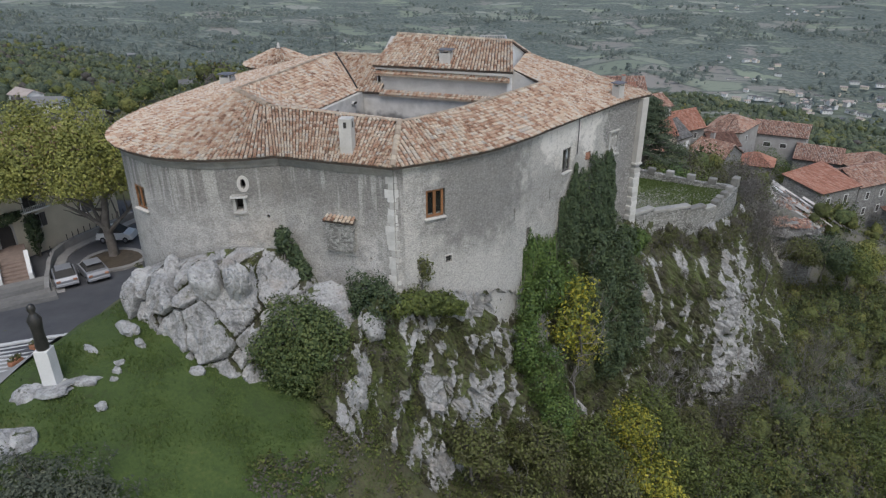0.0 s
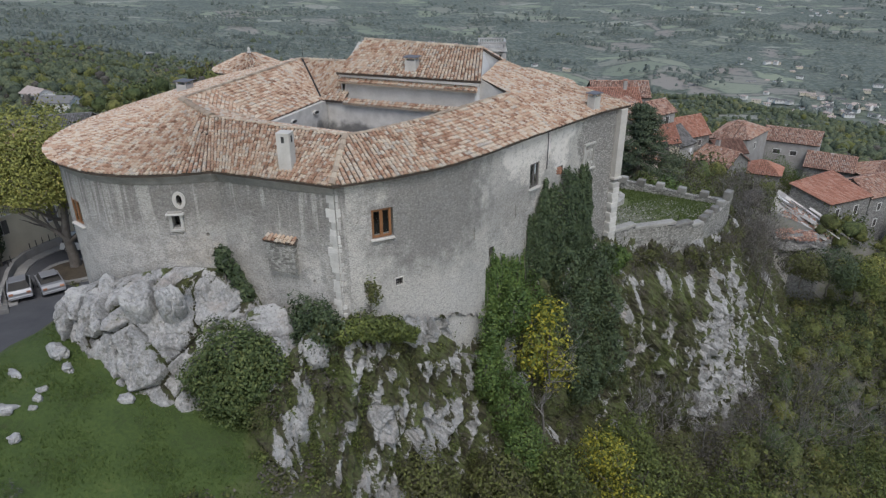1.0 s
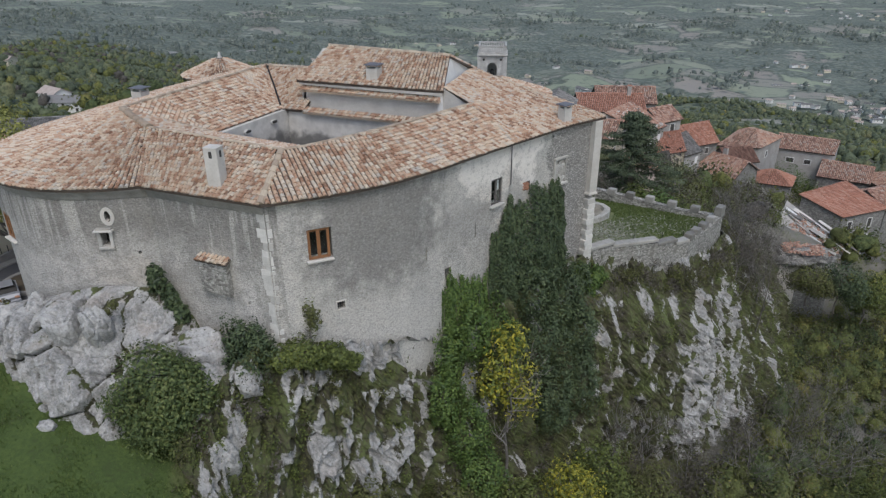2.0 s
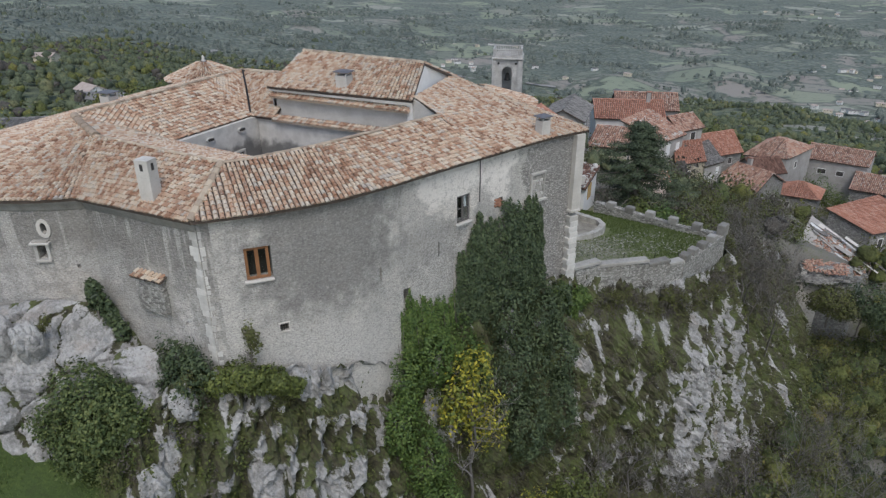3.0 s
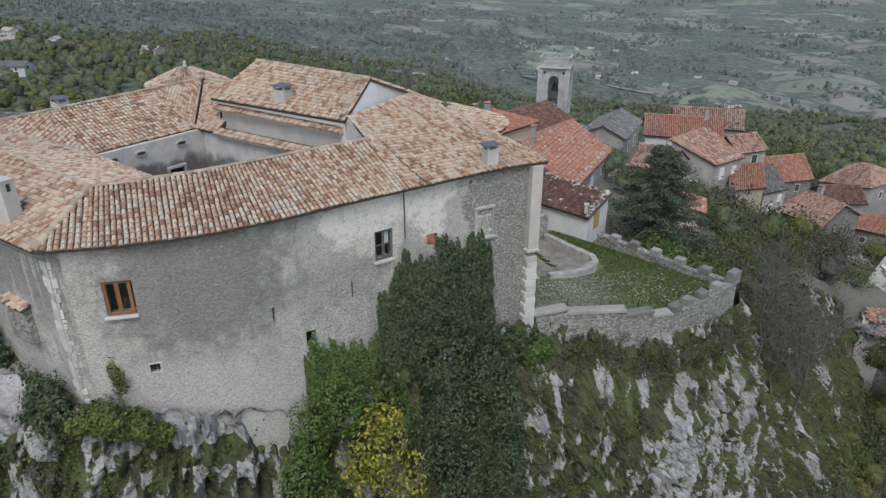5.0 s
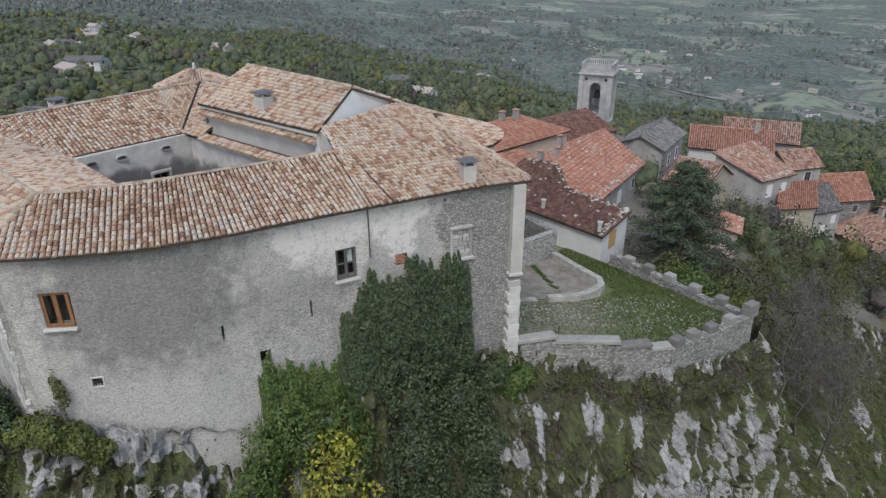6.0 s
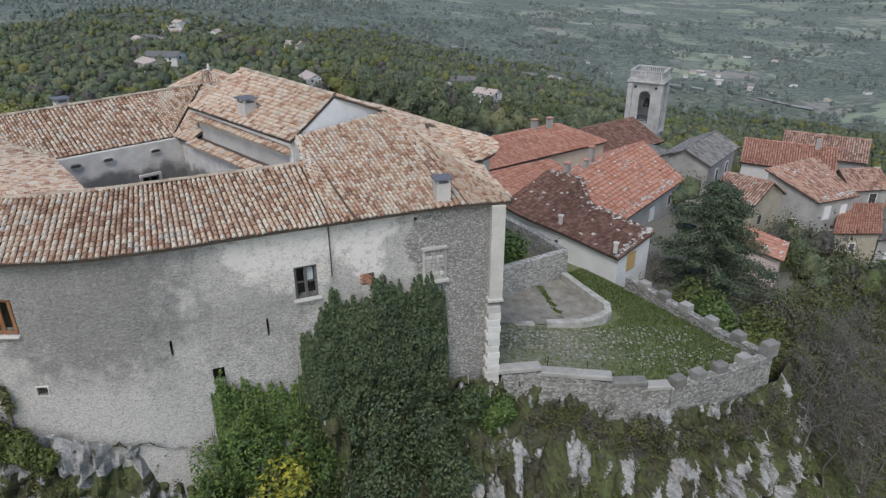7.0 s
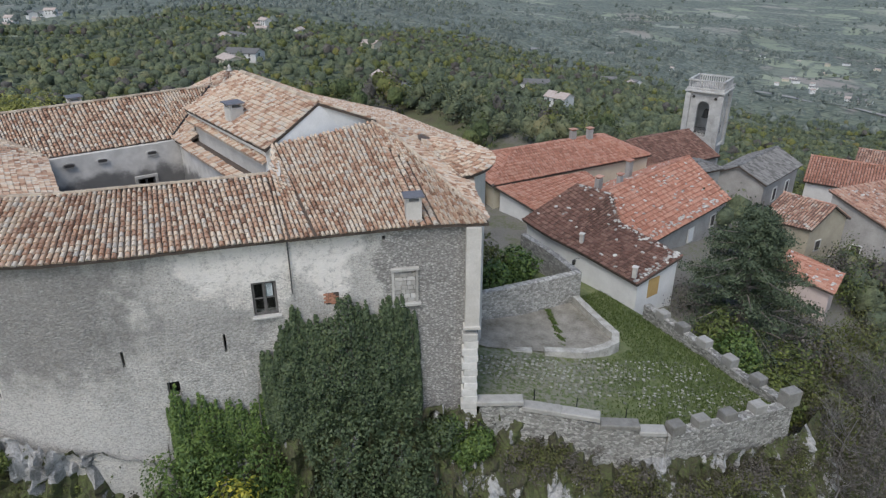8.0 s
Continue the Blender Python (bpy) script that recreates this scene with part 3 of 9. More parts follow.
def leaf_cloud(blobs, count, size, seed, hollow=0.55, droop=0.0, up=0.35, lump=0.35):
    """Leaves, each a small folded rhomb, on and in lumpy blobs (x, y, z, rx, ry, rz)."""
    rng = np.random.default_rng(seed)
    B = np.array(blobs, float)
    w = (B[:, 3] * B[:, 4] + B[:, 4] * B[:, 5] + B[:, 3] * B[:, 5])
    pick = rng.choice(len(B), count, p=w / w.sum())
    d = rng.normal(size=(count, 3))
    d /= np.linalg.norm(d, axis=1)[:, None]
    r = hollow + (1 - hollow) * rng.random(count) ** 0.6
    ph = rng.random(6) * 6.28
    r = r * (1 + lump * np.sin(3.1 * d[:, 0] + ph[0] + pick) * np.sin(3.7 * d[:, 1] + ph[1]) * np.cos(2.9 * d[:, 2] + ph[2] + pick * 1.7) + 0.10 * np.sin(9 * d[:, 0] + ph[3]) * np.sin(8 * d[:, 2] + ph[4]))
    C = B[pick, :3] + d * B[pick, 3:] * r[:, None]
    N = d + rng.normal(size=(count, 3)) * 0.55 + np.array([0, 0, up])
    return leaf_quads(C, N, size * (0.6 + 0.8 * rng.random(count)), rng, droop)


def leaf_quads(C, N, S, rng, droop=0.0):
    count = len(C)
    N = N / np.linalg.norm(N, axis=1)[:, None]
    R = rng.normal(size=(count, 3)) - np.array([0, 0, droop * 2])
    A = np.cross(N, R)
    A /= np.linalg.norm(A, axis=1)[:, None]
    T = np.cross(A, N)
    S = np.asarray(S)[:, None]
    V = np.stack([C - T * S, C + A * S * 0.62 - N * S * 0.18, C + T * S * 1.1, C - A * S * 0.62 - N * S * 0.18], 1).reshape(-1, 3)
    F = np.arange(count * 4).reshape(-1, 4)
    return V, F


def cloud_mesh(name, mat, *args, **kw):
    V, F = leaf_cloud(*args, **kw)
    return solid(name, V.tolist(), F.tolist(), mat)


def limbs(base, top, spread, seed, first=6, twigs=5, r0=0.25, levels=2):
    """Trunk with limbs and twigs, as paths for tube_data."""
    rng = random.Random(seed)
    b, t = Vector(base), Vector(top)
    out = [[(*(b.lerp(t, k / 5) + Vector((rng.uniform(-1, 1), rng.uniform(-1, 1), 0)) * 0.04 * (t - b).length * (0 < k < 5)), r0 * (1 - 0.75 * k / 5)) for k in range(6)]]

    def grow(p, d, length, r, level):
        pts, q, v = [], Vector(p), Vector(d).normalized()
        for k in range(5):
            pts.append((*q, max(r * (1 - k / 5), 0.008)))
            v = (v + Vector((rng.uniform(-1, 1), rng.uniform(-1, 1), rng.uniform(-0.3, 0.7))) * 0.28).normalized()
            q = q + v * length / 4
        out.append(pts)
        if level > 0:
            for _ in range(twigs):
                k = rng.randint(1, 3)
                side = Vector((rng.uniform(-1, 1), rng.uniform(-1, 1), rng.uniform(-0.1, 1.0)))
                grow(pts[k][:3], (v + side).normalized(), length * rng.uniform(0.4, 0.65), r * 0.45, level - 1)

    for i in range(first):
        f = rng.uniform(0.3, 0.95)
        a = rng.uniform(0, 6.283)
        grow(b.lerp(t, f), (math.cos(a), math.sin(a), rng.uniform(0.3, 1.0)), spread * rng.uniform(0.7, 1.1), r0 * 0.5 * (1.2 - f), levels - 1)
    return out


def boulder(c, s, turn, seed, cuts=2, rough=0.28):
    """A weathered rock: a sphere cut to facets, pushed about by noise."""
    bm = bmesh.new()
    bmesh.ops.create_icosphere(bm, subdivisions=cuts + 1, radius=1)
    R = Euler((0.3 * math.sin(seed), 0.3 * math.cos(seed * 2), radians(turn))).to_matrix()
    V = []
    for v in bm.verts:
        p = v.co.copy()
        q = p * 1.3 + Vector((seed * 3.1, seed * 1.7, seed))
        k = 1 + rough * noise.noise(q) + 0.35 * rough * noise.noise(q * 2.7) + 0.12 * rough * noise.noise(q * 6) - 0.5 * rough * max(0.0, 0.10 - abs(noise.noise(q * 1.1 + Vector((5, 2, 8))))) * 6
        p = Vector([math.copysign(abs(a) ** 0.8, a) for a in p]) * k
        V.append(tuple(Vector(c) + R @ Vector((p.x * s[0], p.y * s[1], p.z * s[2]))))
    F = [tuple(v.index for v in f.verts) for f in bm.faces]
    bm.free()
    return V, F


def join(datas):
    V, F = [], []
    for v, f in datas:
        k = len(V)
        V += list(v)
        F += [tuple(i + k for i in q) for q in f]
    return V, F

# ---- the lie of the land ----
EDGE = [(-75, -8), (-46, 4), (-28, 11), (-17.5, 18), (-15.5, 25), (-15.2, 29.5), (-13.6, 31.6), (-10.9, 33.9), (-8.3, 37.2), (-6.6, 41.0), (-4.2, 46.6), (-0.8, 53.2),
        (1.6, 56.8), (4.6, 59.4), (7.4, 62.0), (9.0, 66.0), (10.3, 71.2), (9.6, 76), (11, 86), (15, 97), (21, 106), (34, 114), (60, 124), (120, 140)]
EDGE_TOP = [0, 2, 4, 4, 4, 7.6, 9.5, 9.0, 7.9, 6.1, 6.6, 7.2, 6.4, 5.6, 4.6, 3.8, 3.4, 2.6, 0, -6, -12, -18, -24, -30]


def blend(v, lo, hi):
    k = np.clip((v - lo) / (hi - lo), 0, 1)
    return k * k * (3 - 2 * k)


def edge_distance(x, y):
    """Signed distance from the cliff's edge, positive on the valley's side, and the way along it."""
    best, side, along = np.full(x.shape, 1e9), np.zeros(x.shape), np.zeros(x.shape)
    run = 0.0
    for (ax, ay), (bx, by) in zip(EDGE, EDGE[1:]):
        dx, dy = bx - ax, by - ay
        ln = math.hypot(dx, dy)
        u = np.clip(((x - ax) * dx + (y - ay) * dy) / ln ** 2, 0, 1)
        d = np.hypot(x - ax - u * dx, y - ay - u * dy)
        s = np.sign((x - ax) * dy - (y - ay) * dx)
        m = d < best
        best, side, along = np.where(m, d, best), np.where(m, s, side), np.where(m, run + u * ln, along)
        run += ln
    return best * side, along


def rolling(x, y, k=1.0):
    return (np.sin(x * 0.011 * k + 1.3) * np.cos(y * 0.009 * k) + 0.6 * np.sin(x * 0.023 * k + y * 0.017 * k) + 0.35 * np.sin(y * 0.041 * k - x * 0.033 * k + 2))


def side_of(x, y):
    """0 towards the open valley, 1 towards the hills on the other hand."""
    return blend(np.degrees(np.arctan2(-(x + 10), y - 65)), 18, 70)


def far_height(x, y):
    r = np.hypot(x + 10, y - 65)
    w = side_of(x, y)
    open_side = np.interp(r, [0, 90, 200, 350, 600, 900, 1500, 3000, 7000], [0, -20, -46, -78, -132, -180, -210, -232, -235])
    hill_side = np.interp(r, [0, 90, 200, 400, 700, 1200, 2000, 7000], [0, -15, -30, -38, -55, -85, -130, -200])
    z = open_side + (hill_side - open_side) * w
    return z + rolling(x, y) * np.interp(r, [90, 300, 900, 2500], [0, 3, 9, 5])


def road_height(x, y):
    return np.clip(5.2 + 0.13 * (0.73 * (x + 34) - 0.68 * (y - 29)), 3.1, 6.5)


def terrace_height(y):
    return 7.3 - 0.125 * (y - 56.5)


def valley_foot(x, y):
    return -2.0 - 0.27 * ((x + 14) * 0.55 + (y - 28) * 0.83)


def ground_height(x, y):
    x, y = np.asarray(x, float), np.asarray(y, float)
    d, _ = edge_distance(x, y)
    r = np.hypot(x + 10, y - 65)
    town = np.minimum(17.5 - 0.33 * x - 0.19 * y, 6.0) - 0.30 * np.maximum(y - 98, 0) * blend(x, -4, -15)
    up = town + (terrace_height(y) - 0.9 - town) * blend(y, 77, 74) * blend(x, -16, -10)
    up = up + (6.5 - up) * blend(y, 60, 57) * blend(x, -42, -36)
    lawn = 8.2 - 0.36 * np.maximum(x + 27, 0) - 0.10 * np.maximum(23 - y, 0)
    up = up + (lawn - up) * blend(y, 33.5, 31.0) * blend(x, -40, -36)
    w = np.maximum(blend(x, -31.5, -34.5) * blend(y, 20, 23), blend(x, -36, -39))
    up = up + (road_height(x, y) - up) * w * blend(y, 100, 72)
    foot = valley_foot(x, y)
    down = foot - 0.42 * np.maximum(d - 4, 0) + 0.5 * rolling(x, y, 9)
    down = np.maximum(down, -70 - 0.05 * r)
    width = np.where(y < 29, 9.0, 1.2)
    near = up + (down - up) * blend(d, np.where(y < 29, -1.6, -3.4), width)
    far = far_height(x, y)
    start = 112 - 52 * blend(np.degrees(np.arctan2(-(x + 10), y - 65)), 2, 26)
    return near + (far - near) * blend(r, start, start + 85)


def axis(lo, hi, step, far, growth=1.13):
    mid = list(np.arange(lo, hi + 0.01, step))
    out, s, v = [], step, hi
    while v < far:
        s *= growth
        v += s
        out.append(v)
    back, s, v = [], step, lo
    while v > -far:
        s *= growth
        v -= s
        back.append(v)
    return np.array(back[::-1] + mid + out)


gx, gy = axis(-62, 46, 0.9, 6000), axis(2, 150, 0.9, 6000)
GX, GY = np.meshgrid(gx, gy)
GZ = ground_height(GX, GY)
GZ = GZ + 0.10 * np.sin(GX * 1.7 + 0.6 * np.sin(GY * 2.1)) * np.sin(GY * 1.9)
nx, ny = len(gx), len(gy)
idx = np.arange(nx * ny).reshape(ny, nx)
gf = np.stack([idx[:-1, :-1], idx[:-1, 1:], idx[1:, 1:], idx[1:, :-1]], -1).reshape(-1, 4)
ground = piece("ground", solid("ground", np.stack([GX, GY, GZ], -1).reshape(-1, 3).tolist(), gf.tolist(), M_GROUND, True))
tagged(ground, "green grass and brush falling to a wide valley of fields", "ground", kind="structure")


# ---- cliff ----
def cliff_point(s, depth):
    """A place on the cliff, s metres along its edge, depth below it, before roughness."""
    run = 0.0
    for i, ((ax, ay), (bx, by)) in enumerate(zip(EDGE, EDGE[1:])):
        ln = math.hypot(bx - ax, by - ay)
        if s <= run + ln or i == len(EDGE) - 2:
            u = (s - run) / ln
            return Vector((ax + u * (bx - ax), ay + u * (by - ay), EDGE_TOP[i] + u * (EDGE_TOP[i + 1] - EDGE_TOP[i]))), Vector((by - ay, ax - bx, 0)).normalized()
        run += ln


def edge_run(i):
    return sum(math.hypot(EDGE[k + 1][0] - EDGE[k][0], EDGE[k + 1][1] - EDGE[k][1]) for k in range(i))


CLIFF = []  # places, outward directions, depth, way along and cover, for the growth on the rock


def blocks(q, seed=0.0):
    """Jointed rock: how far the block at q stands out (0 to 1), and how near the next joint is (0 in the joint)."""
    d, p = noise.voronoi(q + Vector((seed, seed * 1.7, seed * 0.6)))
    step = abs(math.sin(p[0].x * 12.9 + p[0].y * 78.2 + p[0].z * 37.7) * 43.7) % 1.0
    return step, min((d[1] - d[0]) / 0.35, 1.0)


# for each corner of the edge: the first slope's lean and depth, the lean below it, the bare share above and below
CLIFF_FORM = {4: (0.5, 4, 0.45, 0.25, 0.25), 5: (0.5, 4, 0.3, 0.42, 0.48), 6: (0.5, 3, 0.25, 0.40, 0.50), 7: (0.22, 3, 0.18, 0.55, 0.55), 8: (0.15, 3, 0.16, 0.9, 0.58), 9: (0.2, 3, 0.2, 0.9, 0.35), 10: (0.4, 4, 0.25, 0.2, 0.15),
              11: (0.55, 5, 0.12, 0.15, 0.3), 12: (0.7, 5.5, 0.06, 0.35, 0.45), 13: (0.72, 5.5, 0.10, 0.45, 0.60), 14: (0.6, 5, 0.16, 0.48, 0.62), 15: (0.35, 4, 0.22, 0.42, 0.58), 16: (0.3, 4, 0.3, 0.35, 0.6), 17: (0.5, 5, 0.45, 0.15, 0.3), 18: (0.6, 5, 0.5, 0.1, 0.15)}


def cliff_form(s):
    run = 0.0
    for i in range(len(EDGE) - 1):
        ln = math.hypot(EDGE[i + 1][0] - EDGE[i][0], EDGE[i + 1][1] - EDGE[i][1])
        if s <= run + ln:
            a, b = CLIFF_FORM[min(max(i, 4), 18)], CLIFF_FORM[min(max(i + 1, 4), 18)]
            u = (s - run) / ln
            return [x + (y - x) * u for x, y in zip(a, b)] + [i + u]
        run += ln
    return list(CLIFF_FORM[18]) + [18]


def build_cliff():
    s0, s1 = edge_run(4) + 2.5, edge_run(19) + 4
    ns, nd = int((s1 - s0) / 0.19), 124
    V, F, C = [], [], []
    # directions smoothed along the edge
    raw = [cliff_point(s0 + (s1 - s0) * i / ns, 0) for i in range(ns + 1)]
    for i in range(ns + 1):
        s = s0 + (s1 - s0) * i / ns
        top = raw[i][0]
        n = sum((raw[j][1] for j in range(max(0, i - 16), min(ns, i + 16) + 1)), Vector()).normalized()
        lean, first, below, bare_up, bare_down, at = cliff_form(s)
        foot = float(valley_foot(np.array(top.x), np.array(top.y))) - 6
        fall = top.z - foot
        for k in range(nd + 1):
            dep = fall * (k / nd) ** 1.15
            out = lean * min(dep, first) + below * max(dep - first, 0)
            p = top + n * (-0.9 + out) + Vector((0, 0, 0.35 - dep))
            # joints run steeply, slanting a little along the face
            w = s + 0.22 * dep
            big = noise.noise(Vector((s * 0.13, dep * 0.07, 3)))
            s1k, j1 = blocks(Vector((w * 0.36, dep * 0.13, 1)))
            s2k, j2 = blocks(Vector((w * 0.95, dep * 0.30, 2)), 5.0)
            s3k, j3 = blocks(Vector((w * 2.3, dep * 0.75, 3)), 9.0)
            rib = 1 - abs(noise.noise(Vector((w * 0.8, dep * 0.12, 7)))) * 2
            flute = 1 - abs(noise.noise(Vector((w * 2.1, dep * 0.33, 17)))) * 2.4
            rough = 1.1 * big + 0.7 * s1k * min(1, j1 * 4) + 0.5 * s2k * min(1, j2 * 3.5) + 0.30 * s3k * min(1, j3 * 3) + 0.3 * rib + 0.34 * flute + 0.16 * noise.noise(Vector((w * 4, dep * 2.2, 5))) - 1.2 + 0.5 * noise.fractal(Vector((w * 0.9, dep * 0.5, 21)), 0.75, 2.1, 5) + 0.22 * noise.noise(Vector((w * 2.3, dep * 2.0, 23)))
            ease = min(1.0, k / 6)
            if k < 14:
                p.z += (0.30 * flute + 0.35 * (s3k - 0.4)) * min(1, (14 - k) / 6)
            p = p + n * rough * ease + Vector((0, 0, 0.3 * noise.noise(Vector((s * 0.8, dep * 0.6, 9))) * ease))
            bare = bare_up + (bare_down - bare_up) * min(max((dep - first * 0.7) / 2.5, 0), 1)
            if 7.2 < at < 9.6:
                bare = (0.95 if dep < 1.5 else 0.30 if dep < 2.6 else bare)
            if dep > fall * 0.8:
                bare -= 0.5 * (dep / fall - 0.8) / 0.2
            # Growth gathers in recesses; its dark colour also stands for their shade.
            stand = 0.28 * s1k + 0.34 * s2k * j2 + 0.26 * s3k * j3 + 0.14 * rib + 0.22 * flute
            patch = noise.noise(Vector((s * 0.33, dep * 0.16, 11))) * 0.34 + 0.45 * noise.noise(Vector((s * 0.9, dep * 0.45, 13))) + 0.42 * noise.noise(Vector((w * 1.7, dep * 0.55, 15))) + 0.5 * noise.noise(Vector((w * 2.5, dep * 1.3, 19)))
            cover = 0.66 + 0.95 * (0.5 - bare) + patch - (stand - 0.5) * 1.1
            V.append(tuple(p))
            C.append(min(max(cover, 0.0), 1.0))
            if k > 1:
                CLIFF.append((p, n, k / nd, at, C[-1]))
    for i in range(ns):
        for k in range(nd):
            a = i * (nd + 1) + k
            F.append((a, a + 1, a + nd + 2, a + nd + 1))
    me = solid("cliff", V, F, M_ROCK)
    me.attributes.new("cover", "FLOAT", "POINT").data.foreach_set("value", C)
    tagged(piece("cliff", me), "grey-white limestone cliff with grass and brush in its cracks", "cliff", kind="structure")


build_cliff()

# ---- castle ----
def soften(points, n=5):
    """Catmull-Rom curve through points."""
    out = []
    P = [points[0]] + list(points) + [points[-1]]
    for i in range(1, len(P) - 2):
        a, b, c, d = (Vector(p) for p in P[i - 1:i + 3])
        for k in range(n):
            t = k / n
            out.append(tuple(0.5 * (2 * b + (c - a) * t + (2 * a - 5 * b + 4 * c - d) * t * t + (3 * b - a - 3 * c + d) * t ** 3)))
    out.append(tuple(points[-1]))
    return out


class Rule:
    """Pairs of eave and ridge places, read as one ruled roof surface."""

    def __init__(self, pairs, n=1):
        self.P = [Vector(p) for p, q in pairs]
        self.Q = [Vector(q) for p, q in pairs]
        if n > 1:
            self.P = [Vector(p) for p in soften(self.P, n)]
            self.Q = [Vector(q) for q in soften(self.Q, n)]
        self.at = [0.0]
        for a, b, c, d in zip(self.P, self.P[1:], self.Q, self.Q[1:]):
            self.at.append(self.at[-1] + max((b - a).length, (d - c).length * 0.999))
        self.length = self.at[-1]

    def both(self, s):
        s = min(max(s, 0), self.length)
        for i in range(len(self.at) - 1):
            if s <= self.at[i + 1]:
                u = (s - self.at[i]) / (self.at[i + 1] - self.at[i])
                return self.P[i].lerp(self.P[i + 1], u), self.Q[i].lerp(self.Q[i + 1], u)
        return self.P[-1], self.Q[-1]


TILE_X = np.array([-0.5, -0.3, 0.0, 0.3, 0.5])
TILE_Z = np.array([-0.1, 0.72, 1.05, 0.72, -0.1])


def tile_spots(rule, wide=0.25, show=0.285, seed=1):
    """Places, axes and sizes of the barrel tiles on a ruled surface."""
    rng = random.Random(seed)
    spots = []
    n = max(2, int(rule.length / wide))
    h = rule.length / n
    for i in range(n):
        s = (i + 0.5) * h
        p, q = rule.both(s)
        p0, q0 = rule.both(s - h / 2)
        p1, q1 = rule.both(s + h / 2)
        L = (q - p).length
        if L < 0.25:
            continue
        al = (q - p) / L
        rows = int(L / show) + 1
        for r in range(rows):
            f = min((r + 0.0) * show / L, 1)
            ac = (p1.lerp(q1, f) - p0.lerp(q0, f))
            w = ac.length
            if w < 0.05 or r * show > L - 0.1:
                continue
            ac = ac - al * ac.dot(al)
            w = ac.length
            if w < 0.15:
                if i % 2:
                    continue
                w *= 2
            if w < 0.08:
                continue
            ac.normalize()
            no = ac.cross(al)
            if no.z < 0:
                no, ac = -no, -ac
            ac = (ac + al * rng.uniform(-0.05, 0.05)).normalized()
            c = p + al * (r * show + rng.uniform(-0.03, 0.03)) + ac * rng.uniform(-0.012, 0.012) + no * rng.uniform(-0.008, 0.014)
            spots.append((c, ac, al, no, min(w, 0.34) * 0.83, min(show * 1.22, L - r * show + 0.12)))
    return spots


def tiles_data(spots):
    if not spots:
        return [], []
    C, AC, AL, NO = (np.array([tuple(s[k]) for s in spots]) for k in range(4))
    W, L = np.array([s[4] for s in spots]), np.array([s[5] for s in spots])
    rows = []
    for (y, lift, wk) in ((-0.06, 0.072, 1.04), (1.0, 0.0, 0.80)):
        for tx, tz in zip(TILE_X, TILE_Z):
            rows.append(C + AC * (W * wk * tx)[:, None] + AL * (L * max(y, 0) - (0.06 if y < 0 else 0))[:, None] + NO * (0.10 * tz * wk + lift))
    V = np.stack(rows, 1).reshape(-1, 3)
    k = np.arange(len(spots))[:, None] * 10
    quads = np.array([[0, 1, 6, 5], [1, 2, 7, 6], [2, 3, 8, 7], [3, 4, 9, 8]])
    F = (k[:, None, :] + quads[None]).reshape(-1, 4).tolist()
    F += (k + np.array([[4, 3, 2, 1, 0]])).tolist()
    return V.tolist(), F


def bed_data(rule, thick=0.14, n=None):
    """Slab under the tiles."""
    n = n or max(4, int(rule.length / 0.8))
    V, F = [], []
    for i in range(n + 1):
        p, q = rule.both(rule.length * i / n)
        for t in (p, q):
            V.append(tuple(t))
        for t in (q, p):
            V.append((t.x, t.y, t.z - thick))
    for i in range(n):
        a, b = 4 * i, 4 * i + 4
        for k in range(4):
            F.append((a + k, b + k, b + (k + 1) % 4, a + (k + 1) % 4))
    F += [(0, 1, 2, 3), (4 * n + 3, 4 * n + 2, 4 * n + 1, 4 * n)]
    return V, F


def cap_data(points, radius=0.17, step=0.42, seed=3):
    """Ridge tiles bedded in mortar along a line."""
    rng = random.Random(seed)
    V, F = [], []
    for a, b in zip(points, points[1:]):
        a, b = Vector(a), Vector(b)
        n = max(1, int((b - a).length / step))
        d = (b - a).normalized()
        side = d.cross(Vector((0, 0, 1))).normalized()
        up = side.cross(d)
        for i in range(n):
            k = len(V)
            for e, r in ((i - 0.08, radius), (i + 1.04, radius * 0.84)):
                c = a.lerp(b, e / n) + up * rng.uniform(-0.01, 0.015)
                for j in range(6):
                    w = math.pi * j / 5
                    V.append(tuple(c + side * r * math.cos(w) + up * (r * math.sin(w) * 0.85 - 0.02)))
            F += [(k + j, k + j + 1, k + 7 + j, k + 6 + j) for j in range(5)] + [(k + 5, k + 4, k + 3, k + 2, k + 1, k)]
    return V, F


